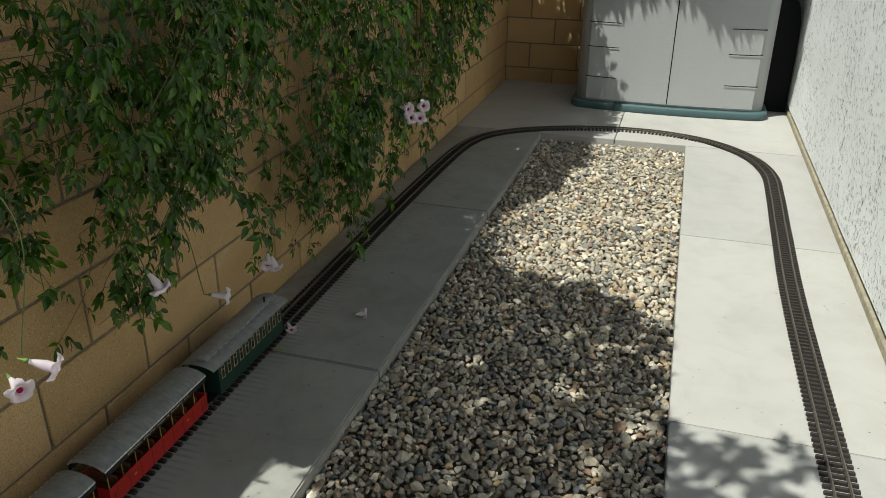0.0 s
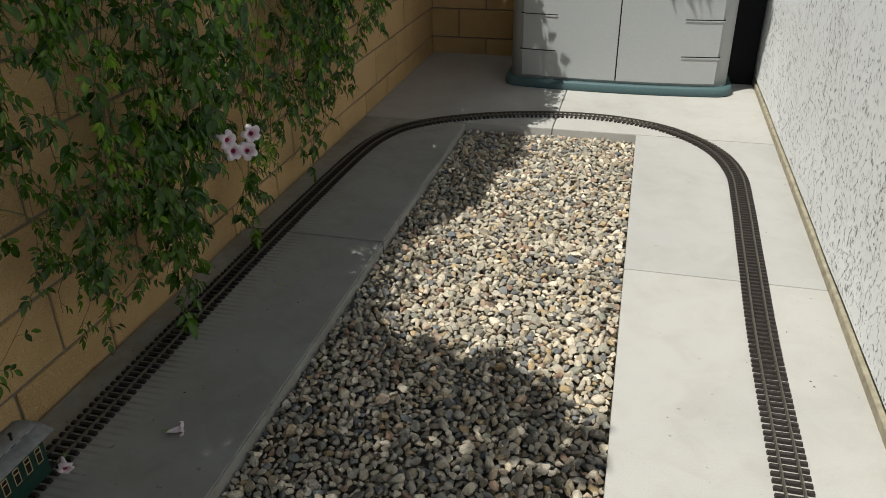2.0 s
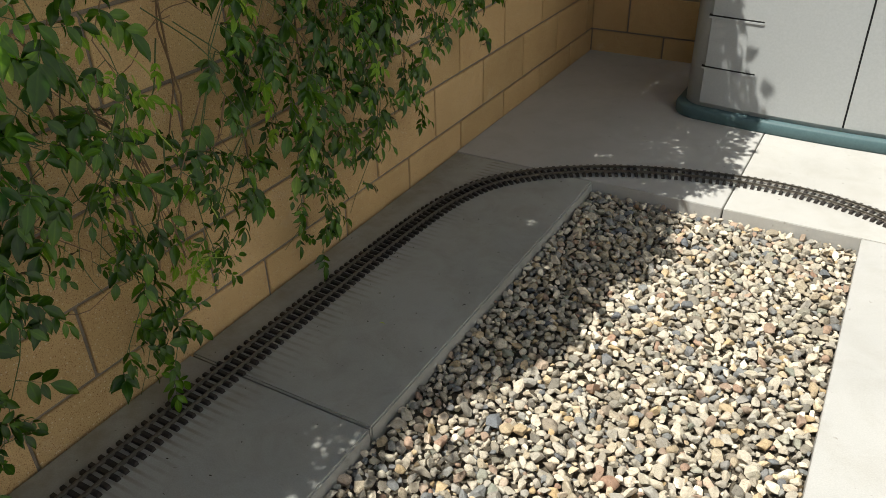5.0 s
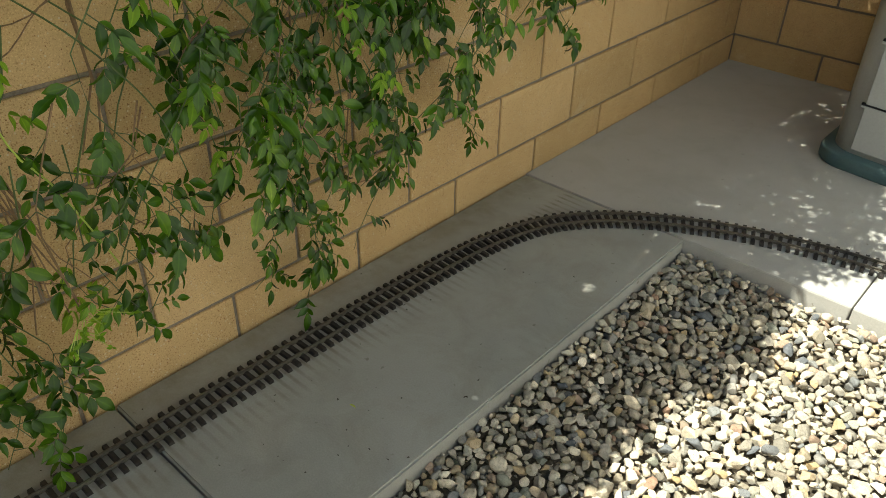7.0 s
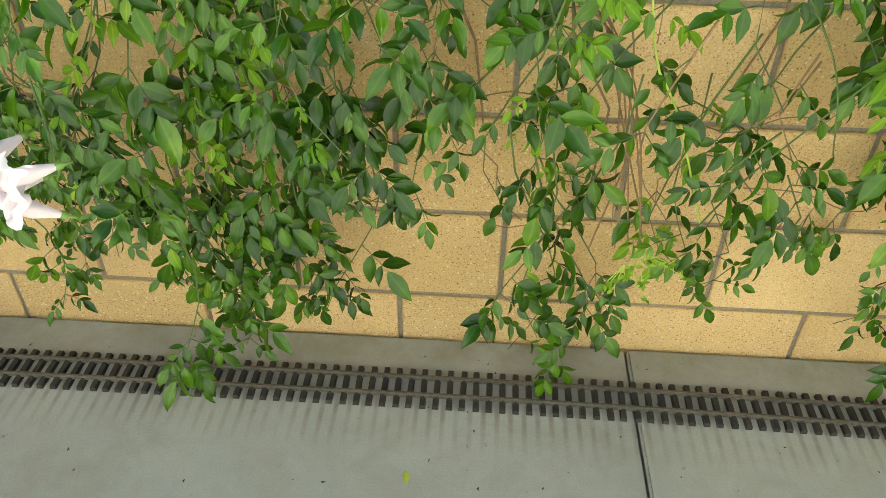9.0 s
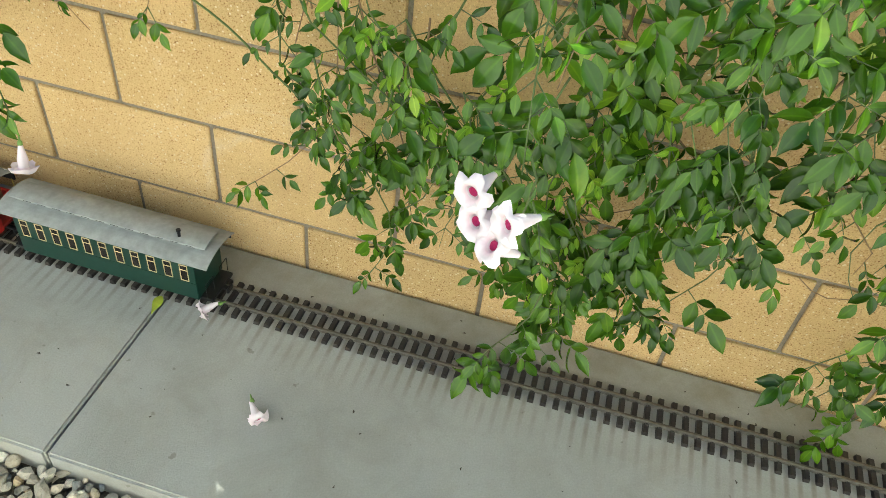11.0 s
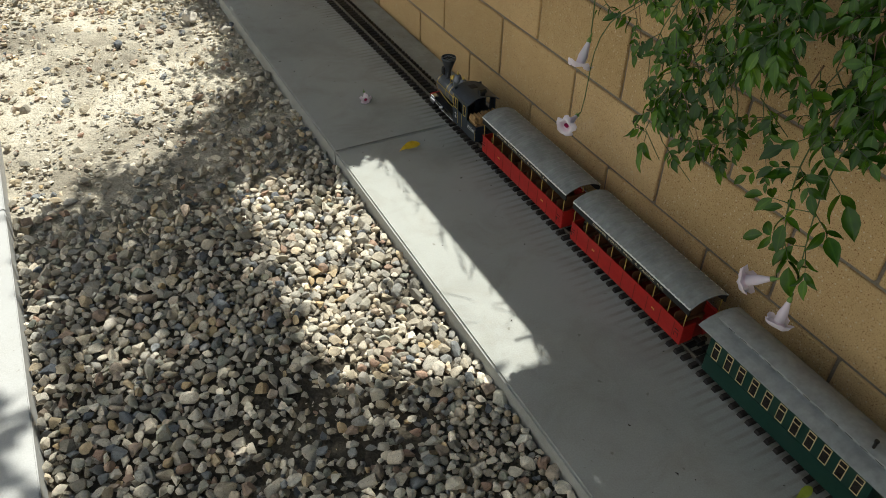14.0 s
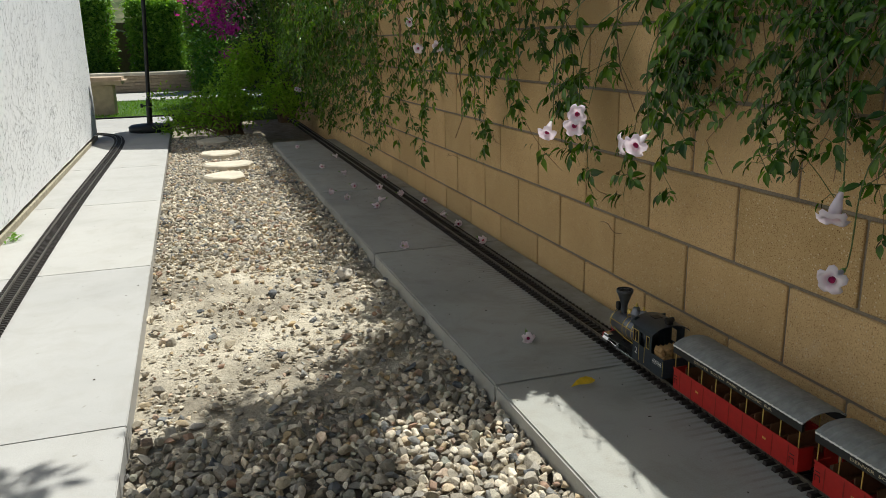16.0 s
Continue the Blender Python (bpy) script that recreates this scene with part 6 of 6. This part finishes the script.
# each leaf is set back along the sun from a shaded spot on the ground
while len(spots) < 7600:
    tx, ty = rn.uniform(0.35, 1.95), rn.uniform(-3.75, -0.25)
    n = noise.noise(Vector((tx * 2.2, ty * 2.2, 1.7))) * 0.24 + noise.noise(Vector((tx * 6, ty * 6, 4.0))) * 0.22 + noise.noise(Vector((tx * 13, ty * 13, 2.0))) * 0.12
    far_edge = -0.48 - 0.38 * max(0, tx - 0.75)
    near_edge = -3.66 + 0.95 * max(0, min(tx, 1.13) - 0.75) + 0.40 * max(0, tx - 1.13)
    inside = min((far_edge - ty) / 0.5, (ty - near_edge) / 0.22, ((1.98 if -3.0 < ty < -1.46 else 1.60) - tx) / 0.35)
    lit = 0.30 < tx < 0.95 and -3.06 < ty < -1.98 - 0.55 * max(0, tx - 0.62)
    speck = noise.noise(Vector((tx * 8, ty * 8, 9.0)))
    if inside + n * 2.0 < 0 or lit or (tx > 1.15 and speck > 0.42 - 0.62 * (tx - 1.15)):
        continue
    if tx > 1.5 and (n < (-0.12 if ty > -2.1 else 0.16) or ty > -1.40):
        continue
    z = rn.uniform(2.7, 3.3)
    spots.append((tx - SUN_DX * z, ty - SUN_DY * z, z))
crown = leaf_cloud("crown", LEAF_FAR, 32, spots, 0.085, tree)
crown.matrix_parent_inverse = inv
b = bmesh.new()
add_tube(b, [Vector((-0.75, -4.0, -0.1)), Vector((-0.72, -4.02, 0.9)), Vector((-0.6, -4.1, 1.9)), Vector((-0.4, -4.15, 2.6))], [0.11, 0.09, 0.075, 0.05], 10)
for k in range(60):
    e = Vector(spots[rn.randrange(len(spots))])
    s = Vector((-0.58, -4.10, rn.uniform(1.8, 2.4)))
    if any(0.28 < q.x + SUN_DX * q.z < 1.0 and -3.25 < q.y + SUN_DY * q.z < -1.75 for q in (s.lerp(e, j / 12) + Vector((0, 0, 0.1)) for j in range(13))):
        continue
    add_tube(b, [s, s.lerp(e, 0.5) + Vector((0, 0, 0.12)), e], [0.022, 0.012, 0.004], 6)
tr = part("trunk", b, BARK, tree)
tr.matrix_parent_inverse = inv

# a second unseen tree, added behind the wall so its high crown shades the shed's front
tree = empty("garden_tree", 1.0, 3.75, -0.1, label="unseen slender tree behind the block wall, added to shade the shed", category="tree")
inv = Matrix.Translation((-1.0, -3.75, 0.1))
EDGE = [(0.66, 0.70), (0.78, 0.71), (0.90, 0.64), (1.00, 0.67), (1.13, 0.71), (1.37, 0.71), (1.49, 0.66), (1.60, 0.59), (1.70, 0.53), (1.79, 0.52), (1.87, 0.58), (1.95, 0.64), (2.12, 0.66)]
spots = []
while len(spots) < 5200:
    fx, fz = rn.uniform(0.66, 2.12), rn.uniform(0.50, 1.95)
    if fz < along(EDGE, fx) + 0.045 or fz > 1.6 + 0.3 * noise.noise(Vector((fx * 3, 2, 0))):
        continue
    up = rn.uniform(1.75, 2.15) - 0.3 * fz
    spots.append((fx - SUN_DX * up, 2.42 - SUN_DY * up, fz + up))
ob = leaf_cloud("crown", LEAF_FAR, 36, spots, 0.085, tree)
ob.matrix_parent_inverse = inv
b = bmesh.new()
add_tube(b, [Vector((1.0, 3.75, -0.1)), Vector((1.02, 3.72, 1.2)), Vector((1.0, 3.6, 2.2)), Vector((0.95, 3.2, 3.1))], [0.08, 0.065, 0.05, 0.03], 10)
for k in range(30):
    e = Vector(spots[rn.randrange(len(spots))])
    s = Vector((0.95, 3.25, rn.uniform(2.9, 3.1)))
    add_tube(b, [s, s.lerp(e, 0.5) + Vector((0, 0, 0.10)), e], [0.010, 0.006, 0.003], 6)
ob = part("trunk", b, BARK, tree)
ob.matrix_parent_inverse = inv

# ---------------------------------------------------------------- end of the yard and the garden beyond
SANDSTONE = plain("pale_sandstone", (0.62, 0.55, 0.44), 0.85, 0, 14, 0.14, 0.004)
r = random.Random(77)
for x, y, w, d in ((1.12, -9.28, 0.30, 0.42), (1.10, -8.28, 0.33, 0.30), (1.06, -7.58, 0.38, 0.30), (1.12, -7.02, 0.28, 0.34)):
    b = bmesh.new()
    n = 22
    low, mid, top = [], [], []
    ph = r.uniform(0, 9)
    for k in range(n):
        a = 2 * math.pi * k / n
        q = 1 + 0.09 * math.sin(3 * a + ph) + 0.05 * math.sin(7 * a + ph * 2)
        cx, cy = w / 2 * q * math.cos(a), d / 2 * q * math.sin(a)
        low.append(b.verts.new((cx, cy, 0)))
        mid.append(b.verts.new((cx * 1.01, cy * 1.01, 0.035)))
        top.append(b.verts.new((cx * 0.94, cy * 0.94, 0.045 + 0.003 * math.sin(2 * a + ph))))
    for p, q in ((low, mid), (mid, top)):
        for k in range(n):
            b.faces.new((p[k], p[(k + 1) % n], q[(k + 1) % n], q[k]))
    b.faces.new(top)
    ob = part("stepping_stone", b, SANDSTONE)
    ob.location = (x, y, BED_Z + 0.018)
    tagged(ob, "flat pale sandstone stepping stone set in the gravel", "stone", "stepping stones")


def shrub(name, label, category, places, size, mat, stems, base, extra=()):
    root = empty(name, *base, label=label, category=category)
    inv = Matrix.Translation(-Vector(base))
    ob = leaf_cloud("foliage", mat, len(places), places, size, root)
    ob.matrix_parent_inverse = inv
    b = bmesh.new()
    for e in stems:
        s = Vector(base) + Vector((r.uniform(-0.1, 0.1), r.uniform(-0.1, 0.1), 0))
        e = Vector(e)
        add_tube(b, [s, s.lerp(e, 0.5) + Vector((0, 0, 0.1)), e], [0.012, 0.008, 0.003], 5)
    ob = part("stem", b, STEM, root)
    ob.matrix_parent_inverse = inv
    return root, inv


def blob(c, rad, n, seed):
    """Leaf places through clumps of a rounded mass, denser at its skin."""
    rn = random.Random(seed)
    out = []
    lumps = [(Vector((rn.gauss(0, 0.45), rn.gauss(0, 0.45), rn.uniform(-0.45, 0.75))), rn.uniform(0.28, 0.55)) for _ in range(22)]
    for k in range(n):
        o, q = lumps[rn.randrange(len(lumps))]
        v = Vector((rn.gauss(0, 1), rn.gauss(0, 1), rn.gauss(0, 1))).normalized() * q * rn.uniform(0.55, 1.08) + o
        z = c[2] + v.z * rad[2]
        if z > 0.0:
            out.append((c[0] + v.x * rad[0], c[1] + v.y * rad[1], z))
    return out


LEAF_YELLOW = make_leaf("light_bush_leaf", [(0.0, (0.06, 0.14, 0.02)), (0.5, (0.15, 0.29, 0.04)), (1.0, (0.30, 0.44, 0.07))], 0.5, 0.35)
LEAF_BUSH = make_leaf("bright_bush_leaf", [(0.0, (0.10, 0.20, 0.025)), (0.5, (0.24, 0.40, 0.05)), (1.0, (0.40, 0.56, 0.09))], 0.5, 0.5)
pl = blob((1.16, -10.15, 0.18), (0.44, 0.42, 0.32), 3000, 41) + blob((0.62, -9.95, 0.46), (0.46, 0.46, 0.52), 4800, 40)
shrub("green_bush", "rounded light green bush growing at the end of the gravel", "bush", pl, 0.055, LEAF_BUSH, pl[:60], (0.85, -10.05, -0.1))
# near-black greens: the deep shade beside the wall is painted into the leaves
LEAF_SHADED = make_leaf("shaded_bush_leaf", [(0.0, (0.006, 0.018, 0.003)), (0.6, (0.014, 0.04, 0.005)), (1.0, (0.03, 0.075, 0.01))], 0.5, 0.15)
pl = blob((0.10, -11.7, 0.85), (0.50, 0.5, 0.95), 6500, 43)
shrub("tall_bush", "tall tangled bush beside the wall, deep shade put into its leaf colour", "bush", pl, 0.06, LEAF_SHADED, pl[:50], (0.12, -11.7, -0.1))

# bougainvillea with magenta bracts
MAGENTA = make_leaf("magenta_bract", [(0.0, (0.26, 0.008, 0.26)), (0.5, (0.44, 0.025, 0.44)), (1.0, (0.62, 0.09, 0.60))], 0.5, 0.35)
pl = blob((-0.15, -14.6, 1.35), (1.0, 0.9, 1.5), 9000, 45)
bg, inv = shrub("bougainvillea", "dark green bougainvillea covered with magenta bracts", "shrub", pl, 0.10, LEAF_FAR, pl[:60], (-0.1, -14.7, -0.1))
rb = random.Random(46)
bl = []
while len(bl) < 1500:
    a = rb.choice(((0.80, -13.9, 1.35, 0.18), (0.70, -13.8, 1.60, 0.22), (0.98, -14.0, 1.6, 0.15), (0.45, -13.8, 1.75, 0.25), (0.62, -13.8, 1.15, 0.12), (0.60, -13.7, 0.75, 0.08)))
    bl.append((a[0] + rb.gauss(0, a[3]), a[1] + rb.gauss(0, 0.15), a[2] + rb.gauss(0, a[3] * 0.6)))
ob = leaf_cloud("bloom", MAGENTA, 47, bl, 0.075, bg)
ob.matrix_parent_inverse = inv

# clipped hedges
def hedge(x0, x1, y0, y1, z1, seed, n):
    rn = random.Random(seed)
    pl = []
    for k in range(n):
        x, y, z = rn.uniform(x0, x1), rn.uniform(y0, y1), rn.uniform(0.05, z1)
        side = rn.random()
        if side < 0.55:
            y = y1 + rn.gauss(0, 0.03)
        elif side < 0.75:
            z = z1 + rn.gauss(0, 0.03)
        elif side < 0.88:
            x = x0 + rn.gauss(0, 0.03)
        else:
            x = x1 + rn.gauss(0, 0.03)
        pl.append((x, y, z))
    root, inv = shrub("clipped_hedge", "tall dark green hedge clipped to a box", "hedge", pl, 0.10, LEAF_YELLOW, pl[:20], ((x0 + x1) / 2, (y0 + y1) / 2, -0.1))
    ob = part("core", box(x0 + 0.08, x1 - 0.08, y0, y1 - 0.08, 0, z1 - 0.08, 0.05), LEAF_FAR, root)
    ob.matrix_parent_inverse = inv
    tagged(root, group="hedges")


hedge(1.30, 2.38, -19.9, -19.1, 1.80, 51, 5200)
hedge(2.72, 3.60, -19.9, -19.1, 1.95, 52, 4200)
hedge(0.55, 1.22, -18.6, -17.6, 2.3, 53, 4200)

# paving, lawn, pool and low stone ledge
LAWN = plain("mown_grass", (0.07, 0.13, 0.03), 0.9, 0, 60, 0.45, 0.02)
tagged(part("lawn", box(-3, 8, -16.0, -12.3 - 0.03, -0.11, -0.02), LAWN), "mown green lawn behind the patio", "lawn", kind="structure")
rn = random.Random(61)
gl = Leaves(62)
for k in range(9000):
    gl.leaflet(Vector((rn.uniform(0.3, 3.2), rn.uniform(-16.0, -12.4), -0.022)), Vector((rn.gauss(0, 0.4), rn.gauss(0, 0.4), 1)), Vector((rn.gauss(0, 1), rn.gauss(0, 1), 0.1)), rn.uniform(0.025, 0.05), 0.5)
ob = new("grass", gl.mesh("grass", LEAF_YELLOW))
tagged(ob, "short green lawn grass", "grass", kind="stuff")
tagged(part("edging", box(1.2, 4.6, -12.34, -12.31, -0.1, 0.02, 0.004), DARK), "thin dark edging between patio and lawn", "edging", kind="structure")
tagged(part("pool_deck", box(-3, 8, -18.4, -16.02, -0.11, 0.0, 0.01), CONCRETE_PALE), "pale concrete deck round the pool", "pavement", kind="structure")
WATER = plain("blue_pool_water", (0.02, 0.09, 0.22), 0.05, 0, 6, 0.2)
tagged(part("water", box(-3, 1.25, -17.7, -16.6, -0.1, 0.006), WATER), "still blue pool water in the deck", "water", kind="structure")
LEDGE = plain("buff_ledger_stone", (0.42, 0.33, 0.23), 0.9, 0, 9, 0.2, 0.006)
ledge = empty("stone_ledge", 2, -18.7, 0, label="low buff ledger stone wall with a pale cap", category="wall")
inv = Matrix.Translation((-2, 18.7, 0))
ob = part("core", box(-3, 8, -18.9, -18.48, -0.1, 0.33), LEDGE, ledge)
ob.matrix_parent_inverse = inv
rows_mesh = [mesh_from("ledger_stone", box(-w / 2, w / 2, 0, 0.06, 0, 0.062, 0.006), LEDGE) for w in (0.22, 0.30, 0.38)]
for row in range(5):
    x = -0.6 + 0.1 * row
    while x < 4.2:
        k = rn.randrange(3)
        w = (0.22, 0.30, 0.38)[k]
        ob = new("ledger_stone", rows_mesh[k])
        ob.parent = ledge
        ob.matrix_parent_inverse = inv
        ob.location = (x + w / 2, -18.5 + rn.uniform(0, 0.02), 0.005 + row * 0.066)
        x += w + 0.006
ob = part("cap", box(-3, 8, -19.0, -18.38, 0.335, 0.40, 0.012), SANDSTONE, ledge)
ob.matrix_parent_inverse = inv

# stone bench with a round-edged slab
bench = empty("stone_bench", 2.75, -13.3, 0, label="beige stone bench with a thick round-edged top", category="bench")
inv = Matrix.Translation((-2.75, 13.3, 0))
BEIGE = plain("beige_cast_stone", (0.50, 0.39, 0.28), 0.85, 0, 12, 0.15, 0.003)
ob = part("pedestal", box(2.31, 3.2, -13.5, -13.1, -0.1, 0.40, 0.01), BEIGE, bench)
ob.matrix_parent_inverse = inv
ob = part("top", box(2.14, 3.4, -13.62, -12.98, 0.40, 0.505, 0.045, 4), BEIGE, bench)
ob.matrix_parent_inverse = inv

# rear garden wall with an arched niche, and a hillside behind
STUCCO_BROWN = plain("brown_stucco", (0.20, 0.135, 0.10), 0.9, 0, 20, 0.15, 0.004)
rear = empty("wall_south", label="brown stucco garden wall with an arched panel", category="wall", kind="structure")
part("wall_body", box(-8, 12, -20.6, -20.3, -0.1, 1.42), STUCCO_BROWN, rear)
b = bmesh.new()
pts = [Vector((2.40 + 0.27 * (1 - math.cos(math.pi * k / 12)) , -20.28, 1.02 + 0.24 * math.sin(math.pi * k / 12))) for k in range(13)]
pts = [Vector((2.40, -20.28, 0.0))] + pts + [Vector((2.94, -20.28, 0.0))]
add_tube(b, pts, 0.022, 6)
part("arch_trim", b, plain("grey_arch", (0.42, 0.40, 0.36), 0.8), rear)
g = bmesh.new()
n = 60
rows = []
for j in range(16):
    rows.append([g.verts.new((-260 + 520 * i / n, -90 - 14 * j, -0.2 + (1 - math.exp(-j / 5)) * (40 + 10 * noise.noise(Vector((i * 0.3, j * 0.4, 2))) + 9 * math.sin(i * 0.35)))) for i in range(n + 1)])
for a, c in zip(rows, rows[1:]):
    for i in range(n):
        g.faces.new((a[i], a[i + 1], c[i + 1], c[i]))
m, nt, bs = material("scrub_hillside", 0.95, 0, 0.1)
nt.links.new(ramp(nt, noise_tex(nt, world_place(nt), 0.35, 6, 0.7), [(0.35, (0.05, 0.08, 0.03)), (0.55, (0.12, 0.14, 0.07)), (0.75, (0.28, 0.24, 0.16))]), bs.inputs["Base Color"])
tagged(part("backdrop", g, m, smooth=True), "distant hillside with dry scrub and trees", "hill", kind="structure")

# parasol pole in its weighted base
um = empty("parasol_stand", 1.755, -10.41, 0, label="black parasol pole in a round weighted base, unseen canopy and arm added for shade", category="parasol")
b = bmesh.new()
lathe(b, ((0.21, 0.0), (0.225, 0.015), (0.225, 0.055), (0.20, 0.075), (0.05, 0.085), (0.032, 0.095)), 28)
part("base", b, BLACK, um, "", True)
b = cyl((0, 0, 0.085), (-0.017, 0, 0.36), 0.030, None, 16)
part("sleeve", b, BLACK, um)
b = cyl((0, 0, 0.10), (-0.135, 0, 2.3), 0.021, None, 16)
part("pole", b, BLACK, um)
b = cyl((-0.05, 0, 0.28), (0.06, 0, 0.28), 0.008, None, 8)
add_cyl(b, (0.05, 0, 0.28), (0.075, 0, 0.28), 0.022, None, 10)
part("knob", b, BLACK, um)
FABRIC = plain("tan_canvas", (0.45, 0.38, 0.28), 0.9, 0, 120, 0.1)
# unseen canopy and arm, added and offset so the shadow falls on the patio
OFF = -1.15
b = bmesh.new()
apex = b.verts.new((OFF, 0, 2.55))
rim = [b.verts.new((OFF + 1.1 * math.cos(2 * math.pi * k / 8), 1.1 * math.sin(2 * math.pi * k / 8), 2.05)) for k in range(8)]
low = [b.verts.new(v.co - Vector((0, 0, 0.10))) for v in rim]
for k in range(8):
    b.faces.new((apex, rim[k], rim[(k + 1) % 8]))
    b.faces.new((rim[k], low[k], low[(k + 1) % 8], rim[(k + 1) % 8]))
part("canopy", b, FABRIC, um)
b = bmesh.new()
add_tube(b, [Vector((-0.134, 0, 2.28)), Vector((-0.2, 0, 2.5)), Vector((-0.5, 0, 2.64)), Vector((OFF, 0, 2.62)), Vector((OFF, 0, 2.5))], 0.018, 8)
part("arm", b, BLACK, um)

# a small weed in the joint below the house wall
wd = Leaves(91, False, True)
rw = random.Random(92)
for k in range(26):
    a = rw.uniform(0, 6.28)
    wd.leaflet(Vector((rw.gauss(0, 0.02), rw.gauss(0, 0.04), rw.uniform(0.0, 0.012))), Vector((math.cos(a), math.sin(a), rw.uniform(0.1, 0.9))), Vector((0, 0, 1)), rw.uniform(0.02, 0.045), 0.8)
ob = new("weed", wd.mesh("weed", LEAF_YELLOW))
ob.location = (2.215, -5.38, 0.0)
tagged(ob, "small pale green weed growing in the joint below the house wall", "weed")
